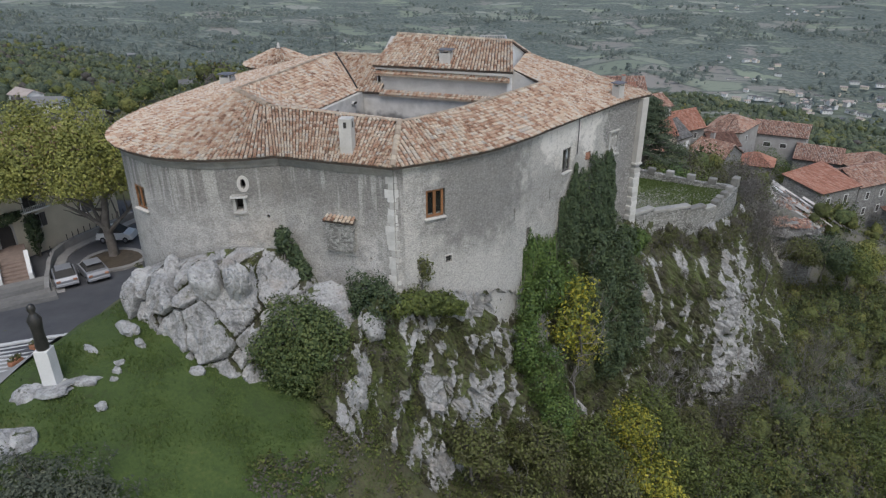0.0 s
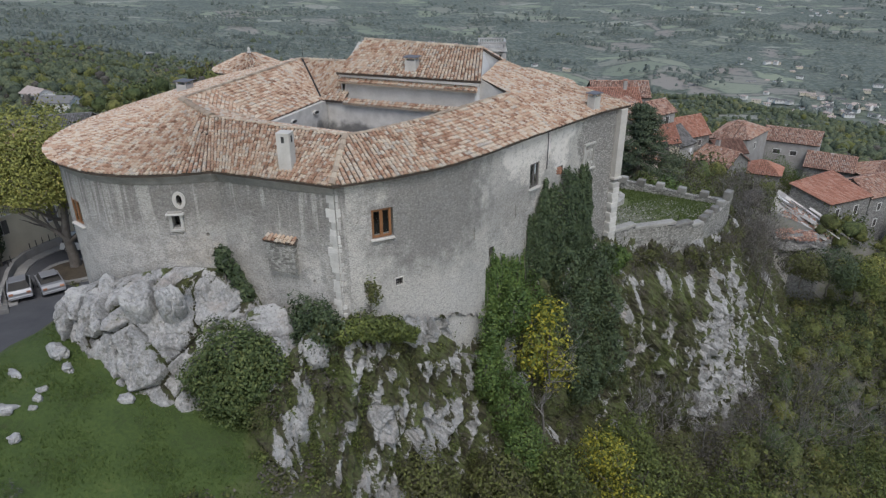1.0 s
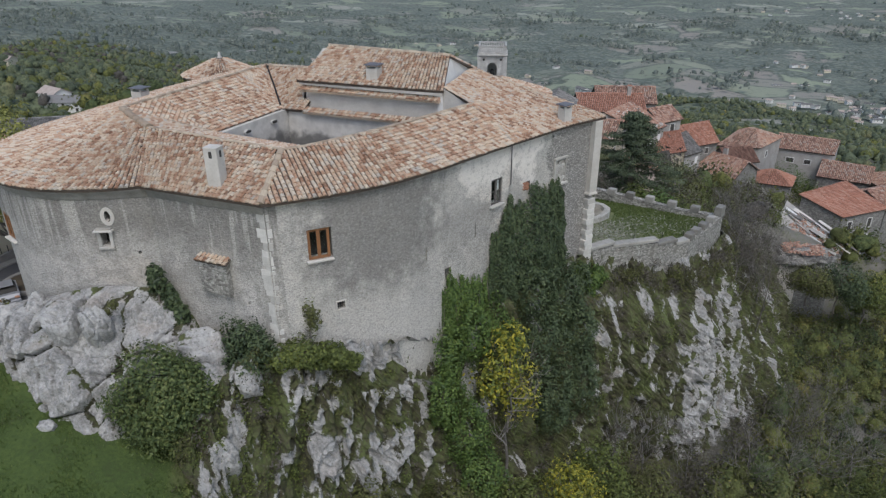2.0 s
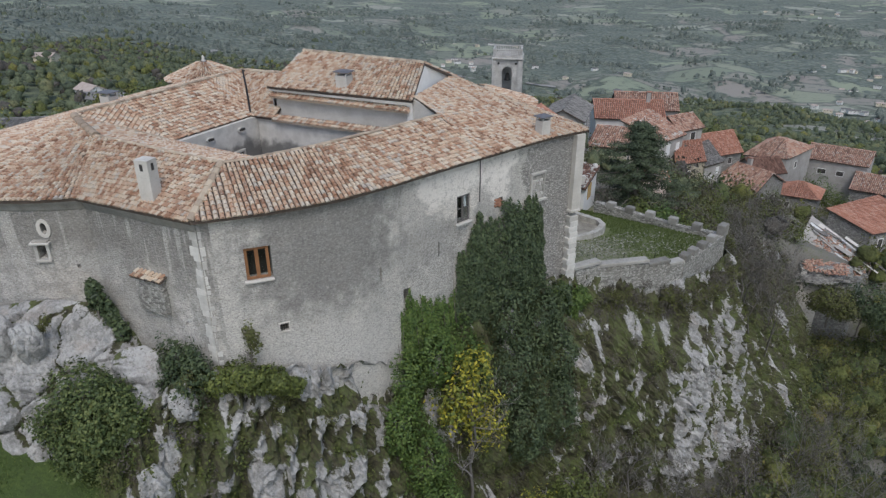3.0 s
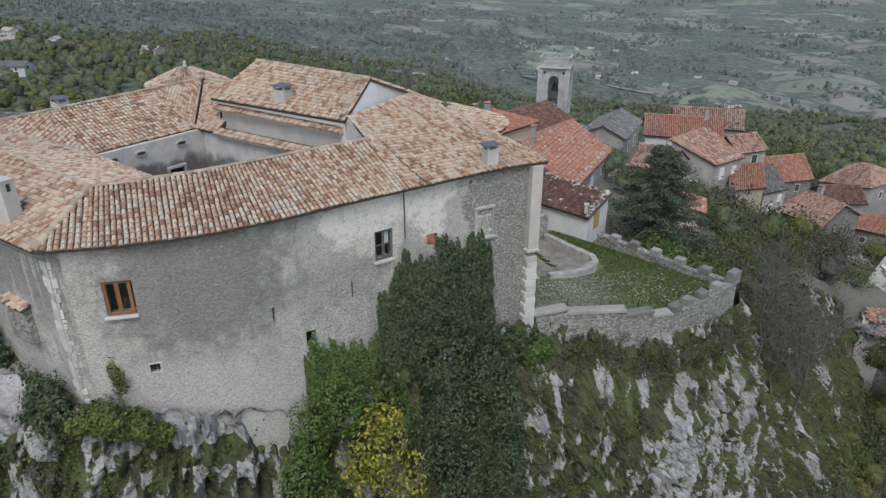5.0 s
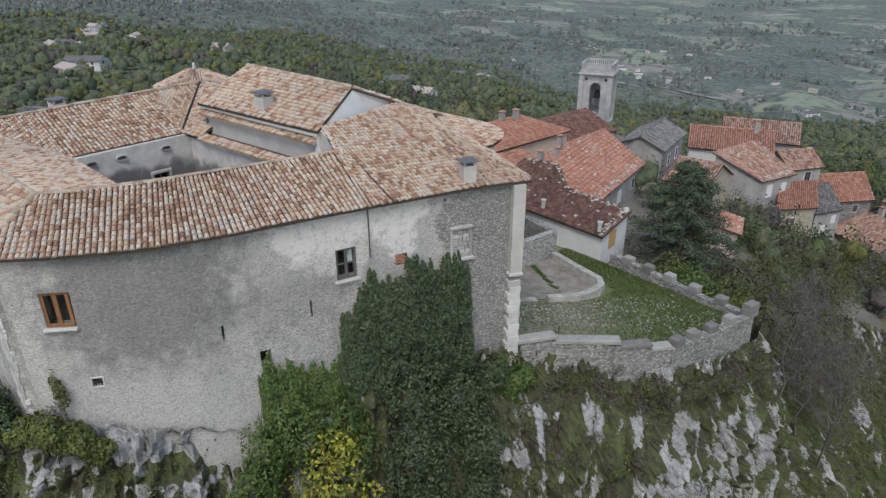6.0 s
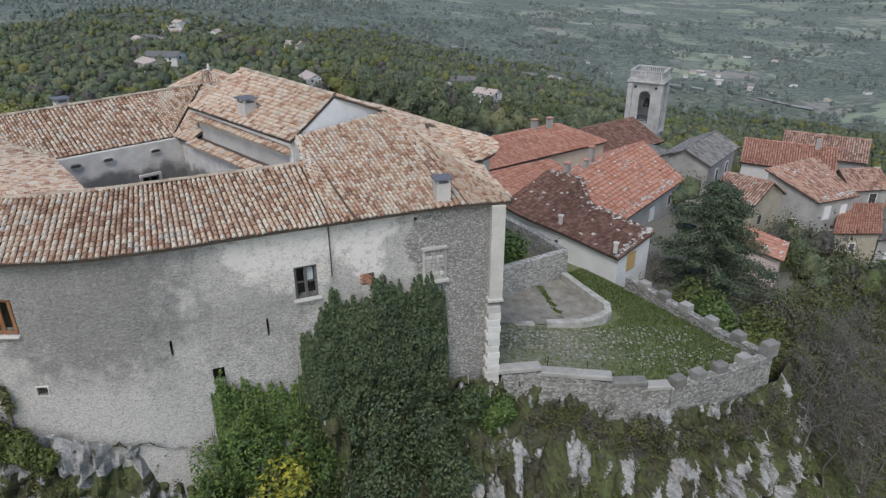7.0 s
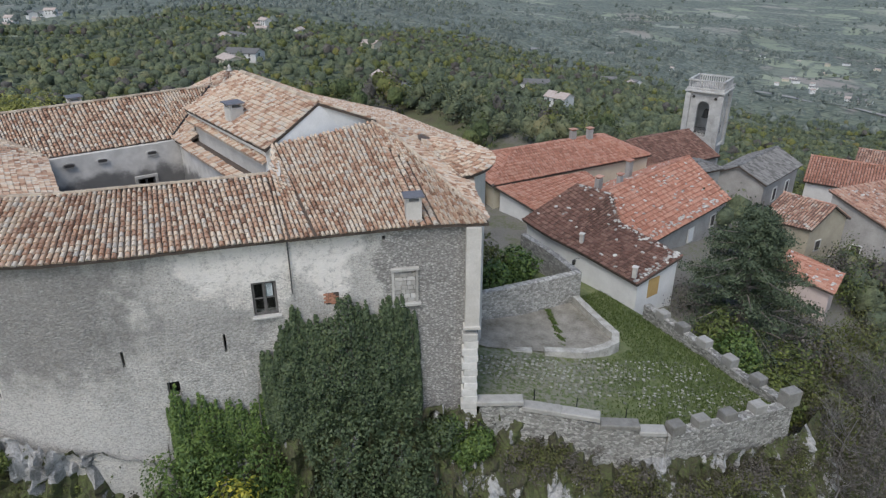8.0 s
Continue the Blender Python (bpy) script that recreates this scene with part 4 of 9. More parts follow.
CAP_N = 12  # vertices of one ridge tile
E = 17.95
ROOF = {
    "front": Rule([((-20.8, 33.1, E), (-23.3, 37.0, 19.8)), ((-18.2, 33.1, E), (-19.6, 36.9, 19.75)), ((-14.6, 33.1, E), (-14.5, 36.5, 19.62)), ((-13.4, 33.1, E), (-13.42, 33.2, E + 0.05))]),
    "right": Rule([((-13.4, 33.1, E), (-13.42, 33.2, E + 0.05)), ((-11.9, 34.5, E), (-14.25, 36.5, 19.6)), ((-10.8, 35.6, E), (-13.3, 37.4, 19.65)), ((-9.6, 37.1, E), (-12.3, 39.0, 19.68)),
                   ((-8.5, 38.7, E), (-11.4, 40.6, 19.7)), ((-7.2, 41.5, E), (-10.6, 42.9, 19.7)), ((-5.6, 45.5, E), (-9.1, 46.2, 19.75)), ((-4.7, 47.6, E), (-7.95, 48.5, 19.85)),
                   ((-4.6, 47.8, E), (-8.3, 48.75, 19.95)), ((-4.2, 48.7, E), (-10.3, 49.9, 20.42)), ((-2.3, 53.0, E), (-10.5, 55.8, 20.6)), ((-1.7, 53.9, E + 0.02), (-8.9, 56.4, 20.0)), ((-0.4, 55.6, E + 0.08), (-0.45, 55.62, E + 0.12))]),
    "drum": Rule([((-20.8, 33.1, E), (-23.3, 37.0, 19.8)), ((-22.4, 32.0, E), (-24.2, 37.3, 19.95)), ((-24.9, 31.0, E), (-25.2, 37.6, 20.1)), ((-27.6, 30.85, E), (-26.0, 37.9, 20.25)),
                  ((-31.0, 31.95, E), (-26.5, 38.3, 20.3)), ((-33.6, 34.2, E), (-26.6, 38.9, 20.3)), ((-35.3, 38.5, E), (-26.6, 40.4, 20.3)), ((-35.8, 44.0, E), (-26.5, 44.0, 20.3)), ((-36.0, 53.0, E), (-26.45, 53.0, 20.35))], 4),
    "left_inner": Rule([((-25.6, 38.3, 20.18), (-26.55, 38.3, 20.3)), ((-22.9, 41.6, 18.3), (-26.55, 41.6, 20.3)), ((-22.4, 48.7, 18.3), (-26.5, 48.7, 20.3)), ((-26.0, 52.7, 20.2), (-26.45, 53.0, 20.35))]),
    "front_inner": Rule([((-25.5, 38.3, 20.15), (-25.5, 38.0, 20.2)), ((-22.9, 41.6, 18.3), (-22.9, 37.1, 19.8)), ((-11.5, 40.4, 18.35), (-14.2, 36.6, 19.6))]),
    "back_inner": Rule([((-26.0, 52.7, 20.2), (-26.0, 53.0, 20.3)), ((-22.4, 48.7, 18.3), (-22.4, 53.0, 20.35)), ((-20.6, 48.75, 18.3), (-20.6, 53.0, 20.35))]),
    "back": Rule([((-36.0, 53.0, E), (-26.45, 53.0, 20.35)), ((-35, 61, E), (-26.0, 53.2, 20.35)), ((-20.5, 64.0, E), (-20.5, 53.2, 20.4)), ((-20.4, 64.0, E), (-20.4, 56.4, 20.5)), ((-10.5, 63.3, E), (-10.5, 56.2, 20.6)), ((-7.6, 60.6, E), (-8.9, 56.5, 20.0)), ((-4.2, 57.9, E), (-5.6, 56.2, 19.3)), ((-0.4, 55.6, E + 0.08), (-0.45, 55.62, E + 0.12))]),
    "apse": Rule([((-8.6 + 3.5 * math.cos(radians(a)), 58.6 + 3.55 * math.sin(radians(a)), 18.42), (-9.3 + 0.1 * math.cos(radians(a)), 58.2 + 0.1 * math.sin(radians(a)), 19.75)) for a in range(-40, 151, 10)]),
    "upper_front": Rule([((-21.4, 49.45, 20.25), (-20.6, 53.0, 22.15)), ((-10.25, 49.5, 20.3), (-11.15, 53.1, 21.95))]),
    "upper_back": Rule([((-10.3, 56.6, 20.5), (-11.15, 53.1, 21.95)), ((-21.4, 56.6, 20.5), (-20.6, 53.0, 22.15))]),
}

castle = thing("castle", "large old grey-plastered stone castle with weathered clay-tiled roofs on a cliff", "castle")

roof = piece("roof", solid("roof", *join([bed_data(r) for r in ROOF.values()]), M_BED), castle, label="dark roof deck under the tiles")
spots = []
for i, (name, rule) in enumerate(ROOF.items()):
    spots += tile_spots(rule, seed=i)
for hx, hy, hr in ((-34.4, 57.6, 3.3),):
    ring = [((hx + hr * math.cos(a), hy + hr * math.sin(a), 18.35), (hx + 0.12 * math.cos(a), hy + 0.12 * math.sin(a), 19.75)) for a in (2 * math.pi * k / 20 for k in range(21))]
    turret_rule = Rule(ring)
    spots += tile_spots(turret_rule, seed=40)
near_tiles = sorted(range(len(spots)), key=lambda i: (spots[i][0].x + 7.3) ** 2 + (spots[i][0].y - 41.0) ** 2)[:300]
near_set = set(near_tiles)
piece("roof_tiles", solid("roof_tiles", *tiles_data([s for i, s in enumerate(spots) if i not in near_set]), M_TILE), castle, label="sun-bleached curved clay tiles")["kind"] = "stuff"
unit = solid("roof_tile", *tiles_data([(Vector((0, 0, 0)), Vector((1, 0, 0)), Vector((0, 1, 0)), Vector((0, 0, 1)), 0.21, 0.44)]), M_TILE)
NEAR_TILES = [spots[i] for i in near_tiles]
piece("turret_deck", solid("turret_deck", *bed_data(turret_rule, 0.12, 20), M_BED), roof)
for cap_v, cap_f in [
    cap_data([(-23.3, 37.0, 19.86), (-14.25, 36.5, 19.68)], 0.12),
    cap_data([(-26.0, 37.9, 20.3), (-26.5, 38.3, 20.38), (-26.45, 53.0, 20.42), (-20.7, 53.0, 20.42)], 0.13),
    cap_data([(-23.3, 37.0, 19.88), (-25.2, 37.7, 20.2), (-26.2, 38.2, 20.4)], 0.25),
    cap_data([(-13.45, 33.15, 18.03), (-14.25, 36.5, 19.68)], 0.2),
    cap_data([(-14.25, 36.5, 19.66), (-13.3, 37.4, 19.72), (-11.4, 40.6, 19.77), (-9.1, 46.2, 19.82), (-7.95, 48.5, 19.92)], 0.12),
    cap_data([(-25.75, 38.15, 20.26), (-24.3, 39.9, 19.3), (-22.95, 41.5, 18.42)], 0.2),
    cap_data([(-20.6, 53.0, 22.2), (-11.15, 53.1, 22.0)]),
    cap_data([(-10.4, 55.9, 20.66), (-8.9, 56.45, 20.06), (-0.5, 55.6, 18.12)], 0.14),
]:
    for j in range(len(cap_v) // CAP_N):
        piece("ridge_cap", solid("ridge_cap", cap_v[j * CAP_N:(j + 1) * CAP_N], [tuple(i - j * CAP_N for i in f) for f in cap_f if j * CAP_N <= f[0] < (j + 1) * CAP_N], M_RIDGE), castle)


def ring_wall(name, line, z0, z1, holes, mat, thick, parent, step=0.8, wobble=0.03, label=""):
    """An upright wall along a line (outside on the right hand), with openings cut through: holes are (s0, s1, low, high)."""
    L = [Vector((*p, 0)) for p in line]
    at = [0.0]
    for a, b in zip(L, L[1:]):
        at.append(at[-1] + (b - a).length)
    S = set(at)
    for a, b in zip(at, at[1:]):
        n = max(1, int((b - a) / step))
        S |= {a + (b - a) * k / n for k in range(n)}
    Z = {z0 + (z1 - z0) * k / max(1, int((z1 - z0) / step)) for k in range(int((z1 - z0) / step) + 1)} | {z1}
    for (a, b, lo, hi) in holes:
        S = {s for s in S if not (a - 0.12 < s < b + 0.12) or s in at} | {a, b}
        Z = {z for z in Z if not any(abs(z - e) < 0.1 for e in (lo, hi))} | {lo, hi}
    S, Z = sorted(S), sorted(Z)

    def spot(s):
        for i in range(len(at) - 1):
            if s <= at[i + 1] + 1e-6:
                u = (s - at[i]) / (at[i + 1] - at[i])
                d = (L[i + 1] - L[i]).normalized()
                return L[i].lerp(L[i + 1], u), Vector((d.y, -d.x, 0))
        return L[-1], Vector((0, -1, 0))

    V, F = [], []
    for s in S:
        p, n = spot(s)
        for z in Z:
            q = Vector((p.x, p.y, z))
            V.append(tuple(q + n * wobble * (noise.noise(q * 0.8) + 0.5 * noise.noise(q * 2.2))))
    m = len(Z)
    for i in range(len(S) - 1):
        for k in range(m - 1):
            cs, cz = (S[i] + S[i + 1]) / 2, (Z[k] + Z[k + 1]) / 2
            if any(a < cs < b and lo < cz < hi for a, b, lo, hi in holes):
                continue
            F.append((i * m + k, (i + 1) * m + k, (i + 1) * m + k + 1, i * m + k + 1))
    ob = piece(name, solid(name, V, F, mat), parent, label=label)
    if thick:
        mod = ob.modifiers.new("thickness", "SOLIDIFY")
        mod.thickness, mod.offset, mod.use_even_offset = thick, -1, False
    return ob


RIGHT_WALL = [(-13.6, 33.5)] + soften([(-13.6, 33.5), (-11.1, 35.8), (-8.85, 38.8), (-7.55, 41.65), (-5.95, 45.65), (-4.35, 49.35), (-2.55, 53.0), (-0.85, 55.5)], 4)[1:]
FRONT_WALL = [(-20.75, 33.5), (-13.6, 33.5)]
DRUM_WALL = soften([(-35.4, 53.0), (-35.2, 44.0), (-34.7, 38.7), (-33.1, 34.6), (-30.8, 32.4), (-27.5, 31.3), (-25.0, 31.4), (-22.6, 32.35), (-20.75, 33.5)], 4)
BACK_WALL = [(-0.85, 55.5), (-4.4, 57.6), (-7.8, 60.4), (-10.6, 62.9), (-20.5, 63.5), (-34.5, 60.6), (-35.4, 53.0)]


def along(line, x, y):
    """Run along a line to the place nearest (x, y), with the wall's place and heading there."""
    best, run = None, 0.0
    for (ax, ay), (bx, by) in zip(line, line[1:]):
        ln = math.hypot(bx - ax, by - ay)
        u = min(max(((x - ax) * (bx - ax) + (y - ay) * (by - ay)) / ln ** 2, 0), 1)
        px, py = ax + u * (bx - ax), ay + u * (by - ay)
        d = math.hypot(px - x, py - y)
        if best is None or d < best[0]:
            best = (d, run + u * ln, px, py, math.degrees(math.atan2(by - ay, bx - ax)))
        run += ln
    return best[1:]


OPENINGS = {"right": [], "front": [], "drum": []}
LINES = {"right": RIGHT_WALL, "front": FRONT_WALL, "drum": DRUM_WALL}


def opening(wall, x, y, z, w, h):
    """Cuts a hole; returns the pose of its middle on the wall's face: x along the wall, -y outwards."""
    s, px, py, turn = along(LINES[wall], x, y)
    OPENINGS[wall].append((s - w / 2, s + w / 2, z - h / 2, z + h / 2))
    return pose(px, py, z, 0, 0, turn)


def rim(w, h, bar, depth, y=0.0):
    """Four bars round an opening."""
    return [((0, y, h / 2 - bar / 2), (w, depth, bar), 0), ((0, y, -h / 2 + bar / 2), (w, depth, bar), 0), ((-w / 2 + bar / 2, y, 0), (bar, depth, h - 2 * bar), 0), ((w / 2 - bar / 2, y, 0), (bar, depth, h - 2 * bar), 0)]


def window(parent, m, w, h, mat, bars=(1, 0), deep=0.18, sill=None, label="", bar=0.10, curtain=False):
    """A casement set into its opening: frame, panes, sill; m is the opening's pose."""
    boxes = rim(w - 0.01, h - 0.01, bar, 0.09, deep)
    for k in range(bars[0]):
        boxes.append(((-w / 2 + w * (k + 1) / (bars[0] + 1), deep, 0), (bar * 1.3, 0.08, h - 2 * bar), 0))
    for k in range(bars[1]):
        boxes.append(((0, deep, -h / 2 + h * (k + 1) / (bars[1] + 1)), (w - 2 * bar, 0.05, bar * 0.45), 0))
    ob = piece("window", boxes_mesh("window", boxes, mat, 0.015), parent, m, label)
    n = bars[0] + 1
    for k in range(n):
        pw = (w - 2 * bar) / n
        pane = piece("pane", boxes_mesh("pane", [((-w / 2 + bar + pw * (k + 0.5), deep + 0.02, 0), (pw, 0.012, h - 2 * bar), 0)], M_GLASS), ob)
        pane.visible_shadow = False
    # Dark panel standing for the unlit room behind the glass.
    piece("room_back", boxes_mesh("room_back", [((0, 0.75, 0), (w + 1.2, 0.05, h + 0.8), 0)], M_DIM), ob)
    if curtain:
        piece("curtain", boxes_mesh("curtain", [((w * 0.2, deep + 0.07, h * 0.2), (w * 0.28, 0.015, h * 0.38), 0)], M_WHITEPAINT), ob, label="white curtain")
    if sill:
        piece("sill", boxes_mesh("sill", [((0, -0.02, -h / 2 - 0.05), (w + 0.24, 0.34, 0.09), 0)], sill, 0.02), ob)
    return ob


W1 = opening("right", -11.7, 35.26, 15.25, 1.18, 1.72)
W2 = opening("right", -5.5, 46.6, 14.95, 1.1, 1.72)
W3 = opening("right", -11.05, 35.9, 11.4, 0.46, 0.46)
SLIT1 = opening("right", -7.97, 40.7, 12.83, 0.12, 0.85)
SLIT2 = opening("right", -6.31, 44.75, 12.92, 0.12, 0.95)
HOLE = opening("right", -7.25, 42.4, 10.8, 0.55, 0.95)
WD = opening("drum", -29.95, 32.1, 14.75, 1.15, 1.55)
OV = opening("drum", -22.65, 32.35, 16.3, 0.30, 0.62)
NI = opening("drum", -22.95, 32.2, 15.0, 0.42, 0.75)
PUT = [opening(wl, x, y, z, 0.16, 0.2) for wl, x, y, z in (("drum", -27.4, 31.3, 14.0), ("drum", -24.3, 31.6, 14.0), ("drum", -21.6, 33.0, 14.1), ("right", -3.3, 51.7, 17.4), ("front", -15.2, 33.5, 11.9))]

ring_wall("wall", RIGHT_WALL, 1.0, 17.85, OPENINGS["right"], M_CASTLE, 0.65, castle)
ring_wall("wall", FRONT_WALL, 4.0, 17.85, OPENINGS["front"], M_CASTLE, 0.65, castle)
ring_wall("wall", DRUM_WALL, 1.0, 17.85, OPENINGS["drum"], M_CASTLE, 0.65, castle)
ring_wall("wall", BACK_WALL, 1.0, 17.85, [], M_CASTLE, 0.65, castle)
ring_wall("apse_wall", [(-8.65 + 3.1 * math.cos(radians(a)), 58.6 + 3.15 * math.sin(radians(a))) for a in range(-42, 151, 12)], 4.0, 18.3, [], M_PALE, 0.4, castle, label="pale plastered round apse")



def cove(line, z):
    """Plaster cove swept along a wall under its eaves."""
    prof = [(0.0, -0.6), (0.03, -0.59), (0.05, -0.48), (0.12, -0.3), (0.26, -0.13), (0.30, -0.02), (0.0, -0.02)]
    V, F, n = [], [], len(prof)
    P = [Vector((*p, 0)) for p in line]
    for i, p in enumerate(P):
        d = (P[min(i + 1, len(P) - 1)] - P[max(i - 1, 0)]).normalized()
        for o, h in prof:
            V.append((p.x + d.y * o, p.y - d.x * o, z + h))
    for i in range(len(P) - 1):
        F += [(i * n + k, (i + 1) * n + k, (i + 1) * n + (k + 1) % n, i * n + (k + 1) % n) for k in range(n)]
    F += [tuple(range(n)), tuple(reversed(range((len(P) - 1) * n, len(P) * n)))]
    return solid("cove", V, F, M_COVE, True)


M_COVE = plain("dark_cove_plaster", (0.19, 0.182, 0.165), (0.38, 0.366, 0.335), 1.2, 12, 0.9, 0.4)
piece("cove", cove(DRUM_WALL, 17.85), castle, label="dark plaster cove under the eaves")
piece("cove", cove(FRONT_WALL, 17.85), castle, label="dark plaster cove under the eaves")
window(castle, W1, 1.18, 1.72, M_WOOD, (1, 0), 0.12, M_PALE, "brown wooden window", 0.14)
window(castle, W2, 1.1, 1.72, M_GREYWOOD, (1, 1), 0.12, M_STONE, "grey weathered casement with a white curtain", 0.11, True)
window(castle, WD, 1.15, 1.55, M_WOOD, (1, 0), 0.10, M_PALE, "brown wooden window", 0.13)
grate = piece("grated_window", boxes_mesh("grated_window", rim(0.60, 0.60, 0.07, 0.08, -0.01), M_PALE, 0.02), castle, W3, "small barred window with a white rim")
for k in range(3):
    piece("bar", boxes_mesh("bar", [((-0.12 + 0.12 * k, 0.06, 0), (0.025, 0.025, 0.46), 0)], M_IRON), grate)
for k in range(2):
    piece("bar", boxes_mesh("bar", [((0, 0.05, -0.08 + 0.16 * k), (0.46, 0.02, 0.025), 0)], M_IRON), grate)
# Dark panels added behind the openings: inner shade as colour.
for m in (W3, SLIT1, SLIT2, HOLE, OV, NI, *PUT):
    piece("dark_recess", boxes_mesh("dark_recess", [((0, 0.8, 0), (1.0, 0.05, 1.4), 0)], M_DIM), castle, m)


def oval_rim(name, a, b, wide, depth, mat):
    V, F, n = [], [], 28
    for k in range(n):
        w = 2 * math.pi * k / n
        for r, y in ((0, -depth), (wide, -depth), (wide, 0.05), (0, 0.3)):
            V.append(((a + r) * math.cos(w), y, (b + r) * math.sin(w)))
    for k in range(n):
        j = (k + 1) % n
        for i in range(4):
            F.append((4 * k + i, 4 * k + (i + 1) % 4, 4 * j + (i + 1) % 4, 4 * j + i))
    return solid(name, V, F, mat)


piece("oval_window", oval_rim("oval_window", 0.16, 0.32, 0.19, 0.05, M_PALE), castle, OV, "small oval window with a white stone rim")
hood = piece("niche", boxes_mesh("niche", [((0, -0.08, 0.52), (1.0, 0.34, 0.10), 0), ((0, -0.05, 0.62), (0.8, 0.24, 0.1), 0), ((-0.31, -0.03, 0.02), (0.16, 0.12, 0.9), 0), ((0.31, -0.03, 0.02), (0.16, 0.12, 0.9), 0), ((0, -0.06, -0.48), (0.8, 0.22, 0.12), 0)], M_STONE, 0.02), castle, NI, "stone niche with a small hood")

# corner stones, alternately long and short on the two faces, ragged and nearly flush
rq = random.Random(5)
z = 8.9
while z < 17.0:
    h = rq.uniform(0.22, 0.5)
    a, b = rq.uniform(0.2, 0.6), rq.uniform(0.05, 0.24)
    piece("quoin", boxes_mesh("quoin", [((-13.6 - a / 2 + 0.02, 33.56, z + h / 2), (a, 0.16, h + 0.02), rq.uniform(-0.5, 0.5))], M_LIMEWALL, 0.02), castle)
    if rq.random() < 0.8:
        piece("quoin", boxes_mesh("quoin", [((-13.58 + 0.37 * b + 0.03, 33.5 + 0.34 * b + 0.06, z + h / 2), (b, 0.14, h * rq.uniform(0.6, 1.0)), 42.6)], M_LIMEWALL, 0.02), castle)
    z += h

# far corner: pale plastered pilaster with a thin string course, stone below
piece("corner_pilaster", boxes_mesh("corner_pilaster", [((-1.02, 55.2, 15.2), (0.7, 0.7, 5.3), 55), ((-1.02, 55.18, 12.5), (0.84, 0.84, 0.16), 55)], M_PALE, 0.03), castle, label="pale plastered corner strip")
rq = random.Random(8)
for k in range(14):
    piece("quoin", boxes_mesh("quoin", [((-0.9 - 0.04 * (k % 2) - 0.008 * k, 55.08 - 0.06 * (k % 2) + 0.006 * k, 6.6 + 0.41 * k), (0.72 + 0.05 * (k % 2) + rq.uniform(-0.04, 0.04), 0.70, rq.uniform(0.38, 0.4)), 55)], M_LIMEWALL, 0.03), castle)

# blocked window: stone surround, courses of rough stones inside
_, bx, by, bt = along(RIGHT_WALL, -2.9, 52.55)
BL = pose(bx, by, 14.8, 0, 0, bt)
blind = piece("blocked_window", boxes_mesh("blocked_window", [((0, -0.06, 0.93), (1.34, 0.26, 0.13), 0), ((0, -0.07, -0.95), (1.5, 0.3, 0.15), 0), ((-0.57, -0.03, 0), (0.12, 0.16, 1.74), 0), ((0.57, -0.03, 0), (0.12, 0.16, 1.74), 0)], M_STONE, 0.02), castle, BL, "window walled up with rough stones")
rq = random.Random(11)
z = -0.86
while z < 0.82:
    h = rq.uniform(0.16, 0.26)
    x = -0.5
    while x < 0.46:
        w = min(rq.uniform(0.18, 0.42), 0.51 - x)
        piece("stone", boxes_mesh("stone", [((x + w / 2, 0.02 - rq.uniform(0, 0.05), z + h / 2), (w - 0.035, 0.14, h - 0.03), 0)], M_STONE, 0.03), blind)
        x += w
    z += h
_, bx, by, bt = along(RIGHT_WALL, -4.33, 49.4)
patch = piece("brick_patch", boxes_mesh("brick_patch", [((0, 0.03, 0), (0.62, 0.1, 0.6), 0)], M_BED), castle, pose(bx, by, 14.55, 0, 0, bt), "patch of bare red brick")
for r in range(6):
    for c in range(2 + (r % 2)):
        if (r, c) in ((0, 0), (5, 2)):
            continue
        piece("brick", boxes_mesh("brick", [((-0.2 + 0.24 * c - 0.1 * (r % 2), -0.03, -0.26 + 0.1 * r), (0.22, 0.09, 0.085), 0)], M_BRICK, 0.01), patch)
# thin tube added for the rusty stain line beside the upper window
_, bx, by, bt = along(RIGHT_WALL, -5.0, 47.75)
piece("rain_pipe", tube_mesh("rain_pipe", [[(bx + 0.1, by - 0.06, 15.1, 0.035), (bx + 0.1, by - 0.06, 16.4, 0.035), (bx + 0.08, by - 0.06, 17.8, 0.035)]], M_GREYWOOD, 8), castle)

# bricked-in box on the front wall under its own little roof
LB = pose(-17.0, 33.5, 13.4)
latrine = piece("stone_box", boxes_mesh("stone_box", [((0, -0.16, -0.15), (1.75, 0.36, 1.9), 0)], M_RUBBLE, 0.06), castle, LB, "projecting rubble box under a strip of tiles")
sp = tile_spots(Rule([((-0.98, -0.46, 0.86), (-0.98, 0.02, 1.06)), ((0.98, -0.46, 0.86), (0.98, 0.02, 1.06))]), 0.22, 0.26, 77)
little = piece("little_roof", solid("little_roof", *bed_data(Rule([((-1.0, -0.46, 0.84), (-1.0, 0.02, 1.04)), ((1.0, -0.46, 0.84), (1.0, 0.02, 1.04))]), 0.08), M_BED), latrine)
for one in sp:
    piece("roof_tile", solid("roof_tile", *tiles_data([one]), M_TILE), little)

# upper storey over the back range: walls, gable, cornices, tile courses
def prism(name, outline, axis_y, y0, y1, mat, parent, label=""):
    """Upright outline of (x or y, z) carried through y0..y1."""
    n = len(outline)
    V = [((a, y, z) if axis_y else (y, a, z)) for y in (y0, y1) for a, z in outline]
    F = [tuple(range(n)), tuple(reversed(range(n, 2 * n)))] + [(i, i + n, (i + 1) % n + n, (i + 1) % n) for i in range(n)]
    me = solid(name, V, F, mat)
    bm = bmesh.new()
    bm.from_mesh(me)
    bmesh.ops.recalc_face_normals(bm, faces=bm.faces)
    bm.to_mesh(me)
    bm.free()
    return piece(name, me, parent, label=label)


